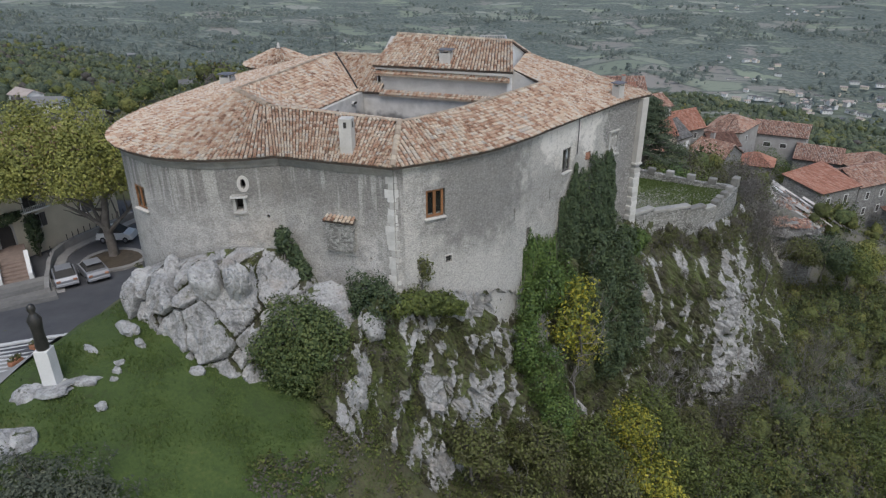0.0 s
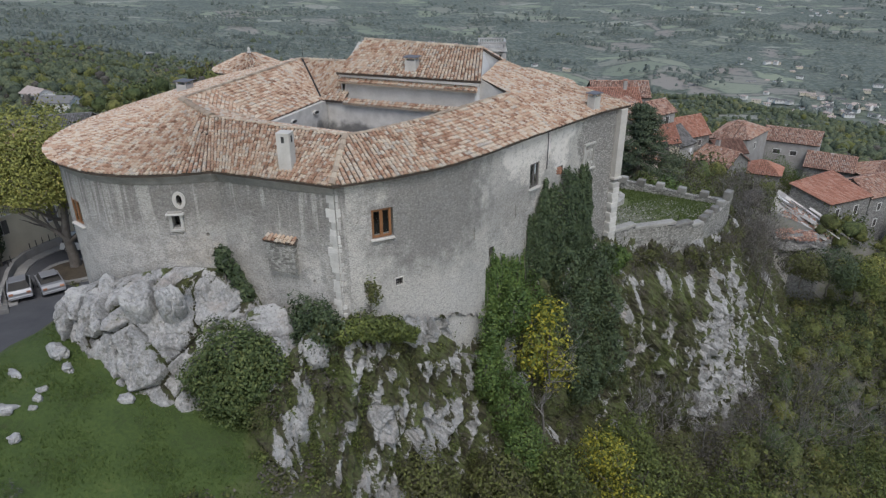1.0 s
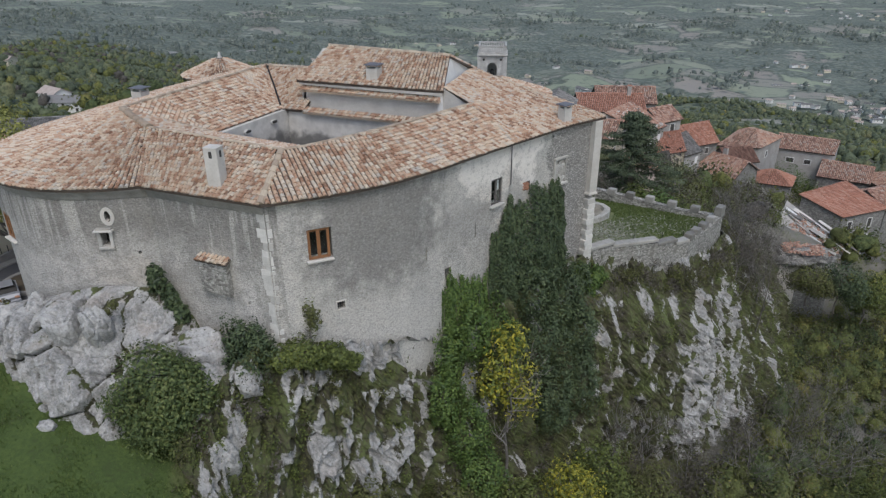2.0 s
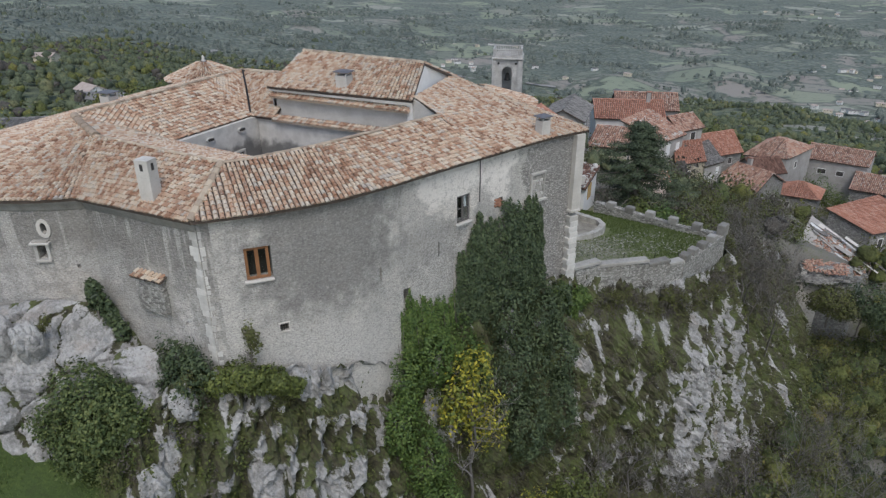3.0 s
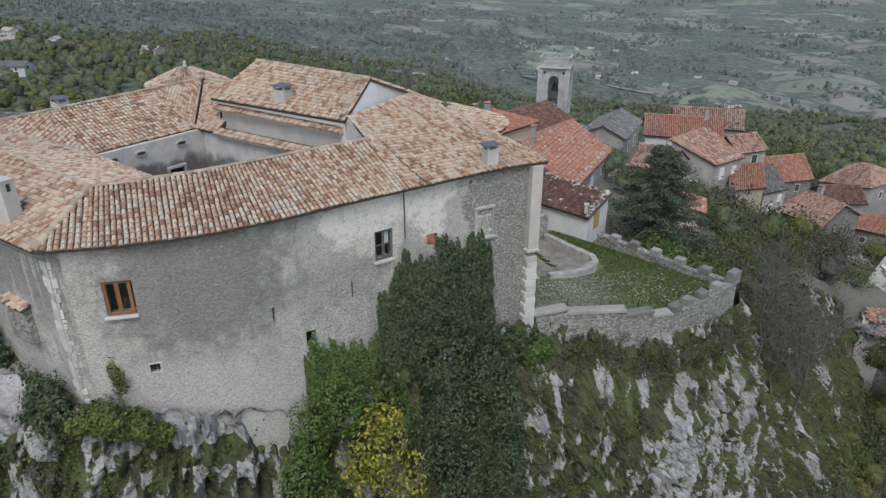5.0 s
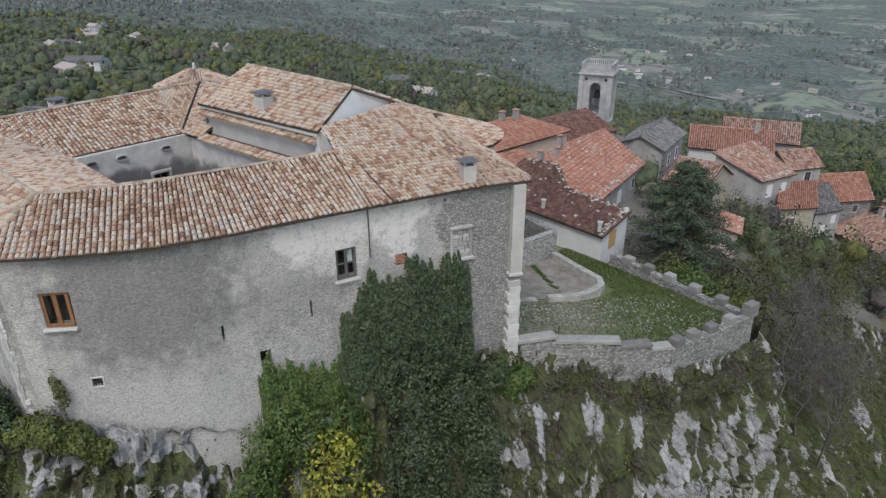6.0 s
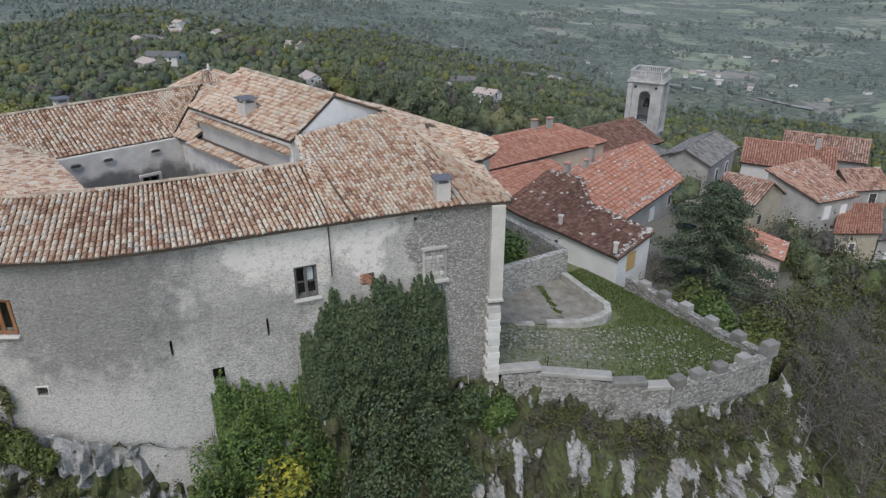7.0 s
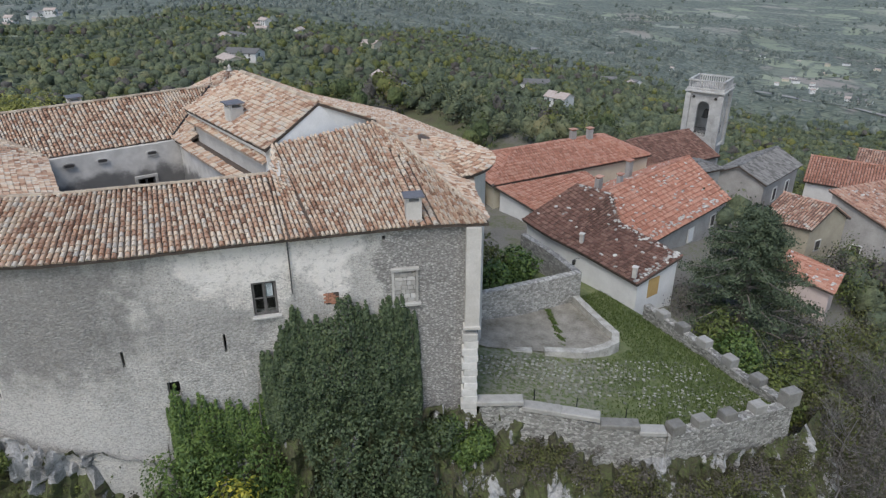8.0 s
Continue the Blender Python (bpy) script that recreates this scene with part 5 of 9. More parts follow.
prism("upper_wall", [(-21.1, 17.0), (-10.5, 17.0), (-10.5, 20.15), (-21.1, 20.15)], True, 49.75, 50.2, M_PALE, castle, "streaked pale upper wall")
GB = [(-10.36, 49.6, 17.5), (-10.6, 56.5, 17.5), (-10.6, 56.5, 20.52), (-11.2, 53.1, 21.95), (-10.36, 49.6, 20.3)]
piece("gable", solid("gable", GB + [(x - 0.35, y, z) for x, y, z in GB], [(0, 1, 2, 3, 4), (9, 8, 7, 6, 5)] + [(i, i + 5, (i + 1) % 5 + 5, (i + 1) % 5) for i in range(5)], M_WHITE), castle, label="white plastered gable")
prism("gable", [(49.75, 17.5), (56.4, 17.5), (56.4, 20.45), (53.1, 21.95), (49.75, 20.25)], False, -21.2, -20.9, M_PALE, castle)
piece("cornice", boxes_mesh("cornice", [((-15.8, 49.66, 20.08), (10.9, 0.3, 0.22), 0)], M_PALE, 0.05), castle)
for y0, z0, x0, x1 in ((49.35, 19.6, -21.2, -10.5), (48.6, 18.2, -20.6, -9.4)):
    rl = Rule([((x0, y0, z0), (x0, y0 + 0.5, z0 + 0.2)), ((x1, y0, z0), (x1, y0 + 0.5, z0 + 0.2))])
    piece("tile_course", solid("tile_course", *join([tiles_data(tile_spots(rl, 0.22, 0.3, 5)), bed_data(rl, 0.1)]), M_TILE), castle)
piece("ledge", boxes_mesh("ledge", [((-15.2, 49.4, 18.28), (11.5, 0.9, 0.1), 0)], M_BED), castle)

# wall beside the rising roof, from the rim to the gable
WG = [(-10.45, 49.75, 17.4), (-7.95, 48.72, 17.4), (-7.95, 48.72, 19.72), (-8.3, 48.95, 19.86), (-10.45, 49.8, 20.34)]
piece("side_wall", solid("side_wall", WG + [(x + 0.1, y + 0.3, z) for x, y, z in WG], [(0, 1, 2, 3, 4), (9, 8, 7, 6, 5)] + [(i, i + 5, (i + 1) % 5 + 5, (i + 1) % 5) for i in range(5)], M_PALE), castle)

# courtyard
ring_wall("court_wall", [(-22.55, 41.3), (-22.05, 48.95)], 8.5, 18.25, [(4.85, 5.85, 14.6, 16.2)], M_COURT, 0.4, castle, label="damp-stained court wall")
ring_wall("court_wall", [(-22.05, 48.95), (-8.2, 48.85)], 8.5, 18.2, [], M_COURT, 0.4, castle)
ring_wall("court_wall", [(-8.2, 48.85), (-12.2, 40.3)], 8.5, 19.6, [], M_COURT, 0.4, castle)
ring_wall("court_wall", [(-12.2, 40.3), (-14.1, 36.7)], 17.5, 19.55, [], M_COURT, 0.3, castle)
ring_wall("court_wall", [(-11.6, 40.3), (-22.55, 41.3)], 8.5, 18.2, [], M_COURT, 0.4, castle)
piece("court_floor", boxes_mesh("court_floor", [((-16, 45, 8.4), (15, 10, 0.3), 0)], M_PAVE), castle)
CW = pose(-22.2, 46.65, 15.4, 0, 0, 86)
window(castle, CW, 1.0, 1.6, M_GREYWOOD, (1, 0), 0.14, M_STONE, "two-leaf court window", 0.1)
piece("window_surround", boxes_mesh("window_surround", rim(1.35, 2.0, 0.17, 0.14, -0.04), M_STONE, 0.02), castle, CW)
# Vents are rims round flush dark panels; their inner shade is only colour.
for yy in (42.6, 44.4, 47.2):
    piece("oval_vent", oval_rim("oval_vent", 0.28, 0.10, 0.06, 0.03, M_STONE), castle, pose(-22.35 + (yy - 42.6) * 0.07, yy, 17.75, 0, 0, 86))
    piece("dark_recess", boxes_mesh("dark_recess", [((0, 0.0, 0), (0.5, 0.06, 0.18), 0)], M_DIM), castle, pose(-22.35 + (yy - 42.6) * 0.07, yy, 17.75, 0, 0, 86))
piece("court_door", boxes_mesh("court_door", [((0, -0.02, 0), (1.3, 0.12, 2.4), 0)], M_DIM), castle, pose(-22.45, 42.9, 13.6, 0, 0, 86))

# chimneys
def chimney(name, x, y, z0, z1, w, d, turn, mat, cap, parent, holes=True, label=""):
    ob = piece(name, boxes_mesh(name, [((0, 0, (z1 + z0) / 2), (w, d, z1 - z0), 0)], mat, 0.02), parent, pose(x, y, 0, 0, 0, turn), label)
    if cap == "slab":
        piece("cap", boxes_mesh("cap", [((0, 0, z1 + 0.24), (w + 0.24, d + 0.24, 0.06), 0)], M_DARKPLATE, 0.02), ob)
        for sx in (-1, 1):
            for sy in (-1, 1):
                piece("post", boxes_mesh("post", [((sx * (w / 2 - 0.07), sy * (d / 2 - 0.07), z1 + 0.11), (0.12, 0.12, 0.22), 0)], mat), ob)
    else:
        piece("cap", boxes_mesh("cap", [((0, 0, z1 + 0.04), (w + 0.02, d + 0.02, 0.08), 0)], mat, 0.02), ob)
        for face in range(4):
            m = pose(0, 0, z1 - 0.28, 0, 0, 90 * face)
            # Dark plate on the face: the slot's shade is its colour.
            piece("smoke_slot", boxes_mesh("smoke_slot", [((0, -(d if face % 2 == 0 else w) / 2 - 0.003, 0), (0.17, 0.02, 0.34), 0)], M_DIM), ob, m)
    return ob


chimney("chimney", -16.45, 33.95, 17.9, 20.25, 0.72, 0.66, 8, M_PALE, "slots", castle, label="tall pale plastered chimney with smoke slots")
chimney("chimney", -2.85, 53.1, 17.8, 19.05, 0.72, 0.62, 62, M_PALE, "slab", castle, label="squat pale chimney under a dark slab")
chimney("chimney", -15.65, 50.25, 20.3, 21.35, 0.85, 0.75, 0, M_PALE, "slab", castle, label="squat pale chimney under a dark slab")
chimney("chimney", -31.8, 45.3, 18.4, 19.55, 0.9, 0.8, 0, M_PALE, "slab", castle, label="squat pale chimney under a dark slab")
piece("finial", lathe("finial", [(0.16, 19.6), (0.2, 19.8), (0.1, 19.95), (0.14, 20.05), (0.02, 20.25)], M_STONE, 10), castle, pose(-34.4, 57.6, 0))
# Thin dark tube added to draw the dark line of the roof valley.
piece("valley_gutter", tube_mesh("valley_gutter", [[(-26.2, 52.85, 20.42, 0.07), (-24.3, 50.8, 19.5, 0.07), (-22.5, 48.8, 18.5, 0.07)]], M_IRON, 6), castle, label="thin dark strip along the roof valley")
piece("lightning_rod", tube_mesh("lightning_rod", [[(-26.2, 53.0, 20.3, 0.02), (-26.2, 53.0, 21.9, 0.012)]], M_IRON, 5), castle)

# ---- terrace ----
def sheet(name, outline, height, mat, step=0.7, smooth_it=True):
    """A level-ish surface inside a convex outline of (x, y), at height(x, y)."""
    bm = bmesh.new()
    vs = [bm.verts.new((x, y, 0)) for x, y in outline]
    bm.faces.new(vs)
    xs, ys = [p[0] for p in outline], [p[1] for p in outline]
    for ax, lo, hi in ((0, min(xs), max(xs)), (1, min(ys), max(ys))):
        k = lo + step
        while k < hi:
            co, no = ((k, 0, 0), (1, 0, 0)) if ax == 0 else ((0, k, 0), (0, 1, 0))
            bmesh.ops.bisect_plane(bm, geom=bm.verts[:] + bm.edges[:] + bm.faces[:], plane_co=co, plane_no=no)
            k += step
    for v in bm.verts:
        v.co.z = height(v.co.x, v.co.y)
    bmesh.ops.recalc_face_normals(bm, faces=bm.faces)
    if sum(f.normal.z for f in bm.faces) < 0:
        bmesh.ops.reverse_faces(bm, faces=bm.faces)
    me = bpy.data.meshes.new(name)
    bm.to_mesh(me)
    bm.free()
    me.materials.append(mat)
    if smooth_it:
        me.polygons.foreach_set("use_smooth", [True] * len(me.polygons))
    return me


def grass_material():
    m, nt, b = shader("terrace_grass_and_cobbles")
    f = calc(nt, "ADD", calc(nt, "MULTIPLY", grain(nt, 3.0, 6), 0.5), calc(nt, "MULTIPLY", grain(nt, 0.35, 4), 0.5))
    c = ramp(nt, f, [(0.35, (0.075, 0.095, 0.036)), (0.5, (0.115, 0.142, 0.052)), (0.65, (0.175, 0.19, 0.088))])
    hgt = height_of(nt)
    stony = calc(nt, "SUBTRACT", 1.0, smooth(nt, calc(nt, "ADD", around(nt, (-1.5, 61.0, 6.8), (4.5, 5.5, 6)), grain(nt, 0.5, 4)), 1.0, 1.75))
    c = mixed(nt, calc(nt, "MULTIPLY", stony, smooth(nt, grain(nt, 3.4, 5), 0.40, 0.58)), c, (0.22, 0.215, 0.165))
    nt.links.new(c, b.inputs["Base Color"])
    b.inputs["Roughness"].default_value = 0.95
    relief(nt, b, grain(nt, 12, 5), 0.8, 0.08)
    return m


M_TGRASS = grass_material()
TERRACE = [(-7.0, 57.0), (-1.2, 54.6), (0.4, 56.6), (3.8, 59.7), (6.2, 62.5), (7.5, 66.4), (8.75, 70.6), (3.0, 72.1), (-2.6, 73.4), (-12.0, 74.5), (-12.0, 60)]
terrace = piece("terrace_ground", sheet("terrace_ground", TERRACE, lambda x, y: terrace_height(y) + 0.05 * noise.noise(Vector((x, y, 0))), M_TGRASS))
tagged(terrace, "grassed castle terrace with old cobbles showing through", "terrace", kind="structure")


def stone_wall(name, points, thick, mat, label, category, foot, merlons=None, parent=None):
    """A wall along points (x, y, top), down to foot below its top, with slightly uneven faces."""
    V, F = [], []
    P = [Vector(p) for p in points]
    dense = []
    for a, b in zip(P, P[1:]):
        n = max(1, int((b - a).length / 0.7))
        dense += [a.lerp(b, k / n) for k in range(n)]
    dense.append(P[-1])
    rows = 8
    for i, p in enumerate(dense):
        d = (dense[min(i + 1, len(dense) - 1)] - dense[max(i - 1, 0)])
        d.z = 0
        d.normalize()
        side = Vector((d.y, -d.x, 0))
        for s in (1, -1):
            for r in range(rows + 1):
                z = p.z - foot * (1 - r / rows)
                q = Vector((p.x, p.y, z)) + side * s * (thick / 2 + (0.10 * (1 - r / rows) if s > 0 else 0))
                q += side * s * 0.05 * noise.noise(q * 1.6) if r < rows else Vector((0, 0, 0.03 * noise.noise(q * 2)))
                V.append(tuple(q))
    m = 2 * (rows + 1)
    for i in range(len(dense) - 1):
        a, b = i * m, (i + 1) * m
        for r in range(rows):
            F.append((a + r, b + r, b + r + 1, a + r + 1))
            F.append((a + rows + 1 + r + 1, b + rows + 1 + r + 1, b + rows + 1 + r, a + rows + 1 + r))
        F.append((a + rows, b + rows, b + m - 1, a + m - 1))
    for e in (0, (len(dense) - 1) * m):
        F.append(tuple(e + r for r in range(rows + 1)) + tuple(e + m - 1 - r for r in range(rows + 1)))
    wall_ob = piece(name, solid(name, V, F, mat), parent)
    if not parent:
        tagged(wall_ob, label, category, kind="structure")
    return wall_ob


# parapet towards the valley: stepped coping, then battlements to the outer corner and back to the house
low = stone_wall("parapet_wall", [(-0.6, 55.5, 7.75), (0.7, 57.2, 7.7), (3.9, 59.7, 7.3), (6.2, 62.3, 6.7)], 0.55, M_RUBBLE, "rubble parapet with a stepped stone coping", "wall", 4.5)
COPING = [((-0.7, 55.35), (0.8, 57.3), 7.95), ((0.8, 57.3), (2.4, 58.55), 7.62), ((2.4, 58.55), (3.95, 59.75), 7.6), ((3.95, 59.75), (5.3, 61.25), 7.2), ((5.3, 61.25), (6.2, 62.3), 6.85)]
for (a, b, z) in COPING:
    ln = math.hypot(b[0] - a[0], b[1] - a[1])
    piece("coping_stone", boxes_mesh("coping_stone", [(((a[0] + b[0]) / 2, (a[1] + b[1]) / 2, z), (ln, 0.7, 0.26), math.degrees(math.atan2(b[1] - a[1], b[0] - a[0])))], M_COPING, 0.05), low)
BATTLE = [(6.2, 62.3, 6.7), (7.5, 66.2, 6.4), (8.75, 70.5, 6.2)]
outer = stone_wall("battlement_wall", BATTLE, 0.6, M_RUBBLE, "pale rubble battlement wall above the cliff", "wall", 5.0)
BACKP = [(8.75, 70.5, 6.2), (5.5, 71.2, 6.0), (2.3, 72.1, 6.1), (-2.9, 73.3, 6.3)]
inner = stone_wall("battlement_wall", BACKP, 0.55, M_RUBBLE, "grey rubble battlement wall beside the grass", "wall", 4.5)


def merlon(parent, x, y, z, turn, w=0.8, h=0.62):
    ob = piece("merlon", boxes_mesh("merlon", [((0, 0, h / 2), (w, 0.66, h), 0)], M_COPING, 0.05), parent, pose(x, y, z, 0, 0, turn))


for x, y, z, w in ((6.4, 62.85, 6.62, 0.8), (6.85, 64.5, 6.45, 0.78), (7.4, 66.2, 6.35, 0.8), (8.0, 68.2, 6.25, 0.78)):
    merlon(outer, x, y, z, 72, w, 0.6)
merlon(outer, 8.7, 70.4, 6.1, 72, 1.0, 1.0)
for x, y in ((6.6, 70.98), (4.5, 71.5), (2.4, 72.08), (0.5, 72.52), (-1.3, 72.92)):
    merlon(inner, x, y, 6.02, -13, 0.78, 0.58)

# paved pad with a low white wall, rubble wall between pad and garden
M_LIMEWASH = plain("worn_limewash", (0.20, 0.19, 0.16), (0.54, 0.52, 0.465), 1.6, 12, 0.9, 0.5)
M_GARDEN_WALL = rubble_material("garden_rubble", (0.27, 0.258, 0.23), (0.62, 0.60, 0.545))
M_PAD = plain("dirty_concrete", (0.10, 0.09, 0.066), (0.36, 0.335, 0.285), 0.9, 9, 0.9, 0.5)
PAD = [(-7.0, 59.4), (-5.2, 60.2), (-3.4, 62.5), (-1.4, 64.9), (-0.95, 66.6), (-1.2, 67.8), (-3.1, 68.5), (-6.2, 69.6), (-8.4, 66.0), (-8.4, 61.0)]
pad = piece("paved_pad", sheet("paved_pad", PAD, lambda x, y: max(6.25, terrace_height(y) + 0.07) + 0.02 * noise.noise(Vector((x * 2, y * 2, 0))), M_PAD, 1.0))
tagged(pad, "old concrete pad with weeds in its joints", "paving", kind="structure")
for line in ([(-5.9, 59.5, 6.75), (-4.7, 60.9, 6.72), (-3.5, 62.4, 6.7)], [(-2.9, 62.9, 6.85), (-2.1, 63.9, 6.78), (-1.35, 64.9, 6.7), (-0.95, 66.3, 6.68), (-0.95, 67.3, 6.68), (-1.5, 68.0, 6.7), (-3.1, 68.45, 6.75), (-4.8, 69.0, 6.8), (-6.2, 69.5, 6.85)]):
    stone_wall("low_white_wall", line, 0.5, M_LIMEWASH, "low rounded whitewashed stone wall round the pad", "wall", 1.4)
stone_wall("garden_wall", [(-8.6, 61.6, 8.6), (-7.7, 65.5, 8.5), (-6.6, 70.1, 8.4)], 0.55, M_GARDEN_WALL, "rubble garden wall beside the pad", "wall", 3.5)
stone_wall("garden_wall", [(-6.6, 70.1, 8.3), (-9.5, 70.6, 8.6), (-13, 70.9, 8.9)], 0.5, M_RUBBLE_TOWN, "rubble wall closing the garden", "wall", 4.0)
garden = piece("garden_soil", sheet("garden_soil", [(-14, 61.0), (-8.7, 61.0), (-7.8, 65.5), (-6.7, 70.1), (-14, 70.8)], lambda x, y: 6.6, M_TGRASS, 1.2))
tagged(garden, "overgrown garden bed behind the castle", "garden", kind="structure")
M_COBBLE = plain("mossy_cobbles", (0.12, 0.13, 0.085), (0.36, 0.36, 0.31), 1.3, 14, 0.9, 0.4, piece=0.5)
rs = random.Random(21)
COBBLE = [solid("cobble", *boulder((0, 0, 0), (1, 0.62, 0.4), 0, k * 1.3, 0, 0.2), M_COBBLE) for k in range(6)]
laid, further = 0, []
for row in range(90):
    for col in range(70):
        u, v = 0.30 * col, 0.24 * row
        x, y = -5.4 + 0.72 * u - 0.58 * v + 0.05 * rs.uniform(-1, 1), 56.2 + 0.55 * u + 0.80 * v + 0.05 * rs.uniform(-1, 1)
        dens = 0.85 - 0.04 * math.hypot(x + 2.2, (y - 59.6)) + 0.5 * noise.noise(Vector((x * 0.5, y * 0.5, 2)))
        if rs.random() > dens * 0.95 or y > 71:
            continue
        if edge_distance(np.array(x), np.array(y))[0] > -1.5 or x < -5.2 + (y - 58.5) * 0.66 or x < -1.2 and y > 63:
            continue
        k = rs.uniform(0.08, 0.13)
        m = pose(x, y, terrace_height(y) + 0.04, 0, 0, 37 + rs.uniform(-14, 14)) @ Matrix.Diagonal((k, k, k, 1))
        if laid < 300 and (x + 1.5) ** 2 + (y - 59.5) ** 2 < 20:
            piece("cobble", rs.choice(COBBLE), terrace, m)
            laid += 1
        else:
            q = rs.choice(COBBLE)
            further.append(([tuple(m @ v.co) for v in q.vertices], [tuple(f.vertices) for f in q.polygons]))
piece("cobbles", solid("cobbles", *join(further), M_COBBLE), terrace)["kind"] = "stuff"

weeds = [(-6.6 + 0.44 * k, 67.2 - 0.30 * k + 0.1 * math.sin(k * 3), 6.3, 0.34, 0.2, 0.1) for k in range(9)] + [(-4.6 + 0.55 * k, 61.5 + 0.62 * k, 6.3, 0.2, 0.2, 0.12) for k in range(6)]
tagged(piece("weeds", cloud_mesh("weeds", L_GRASS, weeds, 1500, 0.06, 71, 0.1)), "strip of moss and weeds in the pad's joint", "weeds", kind="stuff")

# iron lamp on the house wall, thin fence posts by the parapet
for x, y in ((0.4, 58.6), (2.2, 60.0), (4.3, 61.5), (5.9, 62.8)):
    post = piece("fence_post", tube_mesh("fence_post", [[(x, y, terrace_height(y) - 0.1, 0.03), (x, y, terrace_height(y) + 0.75, 0.025)]], M_IRON, 6))
    tagged(post, "thin rusty iron post in the grass", "post", "terrace posts")

# ---- town ----
def lift(p, z):
    return Vector((p[0], p[1], z))


def town_window(parent, a, b, f, z, w=0.9, h=1.3, style="dark"):
    """A window on the wall from a to b: stone rim, leaf and panes or shutters."""
    d = Vector((b[0] - a[0], b[1] - a[1], 0))
    m = pose(a[0] + d.x * f, a[1] + d.y * f, z, 0, 0, math.degrees(math.atan2(d.y, d.x)))
    ob = piece("window", boxes_mesh("window", rim(w + 0.2, h + 0.2, 0.1, 0.12, -0.03), M_WHITE if style != "plain" else M_STONE, 0.02), parent, m)
    if style == "shutter":
        for sx in (-1, 1):
            piece("shutter", boxes_mesh("shutter", [((sx * w / 4, -0.05, 0), (w / 2 - 0.02, 0.05, h), 0)], M_WHITEPAINT, 0.01), ob)
    elif style == "brown":
        for sx in (-1, 1):
            piece("shutter", boxes_mesh("shutter", [((sx * w / 4, -0.05, 0), (w / 2 - 0.02, 0.05, h), 0)], M_GREYWOOD, 0.01), ob)
    else:
        piece("pane", boxes_mesh("pane", [((0, -0.012, 0), (w, 0.02, h), 0)], M_DIM), ob)
        piece("sash", boxes_mesh("sash", [((0, -0.03, 0), (0.06, 0.03, h), 0), ((0, -0.03, h * 0.15), (w, 0.03, 0.05), 0)], M_GREYWOOD), ob)
    return ob


def house(label, quad, floor, eave, ridge, wall_mat, roof_mat, kind="gable", wins=(), chimneys=(), seed=0, over=0.3, name="house", stones=0, tile=(0.3, 0.46)):
    """Four-cornered house a, b, c, d (anticlockwise): ridge runs beside a-b; shed: low over a-b, high over c-d; hip: ridge drawn in at both ends."""
    a, b, c, d = (Vector((*q, 0)) for q in quad)
    h = thing(name, label, "house")
    ma, mb = (a + d) / 2, (b + c) / 2
    V = [lift(p, floor) for p in (a, b, c, d)]
    if kind == "shed":
        V += [lift(a, eave), lift(b, eave), lift(c, ridge), lift(d, ridge)]
        F = [(0, 1, 5, 4), (1, 2, 6, 5), (2, 3, 7, 6), (3, 0, 4, 7), (4, 5, 6, 7)]
    elif kind == "gable":
        V += [lift(p, eave) for p in (a, b, c, d)] + [lift(ma, ridge), lift(mb, ridge)]
        F = [(0, 1, 5, 4), (1, 2, 6, 9, 5), (2, 3, 7, 6), (3, 0, 4, 8, 7), (4, 5, 9, 8), (6, 7, 8, 9)]
    else:
        V += [lift(p, eave) for p in (a, b, c, d)]
        F = [(0, 1, 5, 4), (1, 2, 6, 5), (2, 3, 7, 6), (3, 0, 4, 7), (4, 5, 6, 7)]
    body = piece("wall", solid("wall", [tuple(v) for v in V], F, wall_mat), h)
    ux, uy = (b - a).normalized() * over, (d - a).normalized() * over
    up = 0.08
    if kind == "shed":
        k = (ridge - eave) / (d - a).length * over
        rules = [Rule([(lift(a - ux - uy, eave + up - k), lift(d - ux + uy, ridge + up + k)), (lift(b + ux - uy, eave + up - k), lift(c + ux + uy, ridge + up + k))])]
        caps = []
    elif kind == "gable":
        k = (ridge - eave) / ((d - a).length / 2) * over
        rules = [Rule([(lift(a - ux - uy, eave + up - k), lift(ma - ux, ridge + up)), (lift(b + ux - uy, eave + up - k), lift(mb + ux, ridge + up))]),
                 Rule([(lift(c + ux + uy, eave + up - k), lift(mb + ux, ridge + up)), (lift(d - ux + uy, eave + up - k), lift(ma - ux, ridge + up))])]
        caps = [lift(ma - ux, ridge + up + 0.06), lift(mb + ux, ridge + up + 0.06)]
    else:
        s = min(0.42, (d - a).length / 2 / (b - a).length)
        ra, rb = lift(ma.lerp(mb, s), ridge + up), lift(ma.lerp(mb, 1 - s), ridge + up)
        A, B, C, D = (lift(p, eave + up) for p in (a - ux - uy, b + ux - uy, c + ux + uy, d - ux + uy))
        e = 0.02
        rules = [Rule([(A, A.lerp(ra, e)), (A.lerp(B, s), ra), (A.lerp(B, 1 - s), rb), (B, B.lerp(rb, e))]), Rule([(B, B.lerp(rb, e)), (B.lerp(C, 0.5), rb), (C, C.lerp(rb, e))]),
                 Rule([(C, C.lerp(rb, e)), (C.lerp(D, s), rb), (C.lerp(D, 1 - s), ra), (D, D.lerp(ra, e))]), Rule([(D, D.lerp(ra, e)), (D.lerp(A, 0.5), ra), (A, A.lerp(ra, e))])]
        caps = [ra, rb]
    sp = []
    for i, r in enumerate(rules):
        sp += tile_spots(r, tile[0], tile[1], seed * 7 + i)
    rf = piece("roof", solid("roof", *join([bed_data(r, 0.16) for r in rules]), M_BED), h)
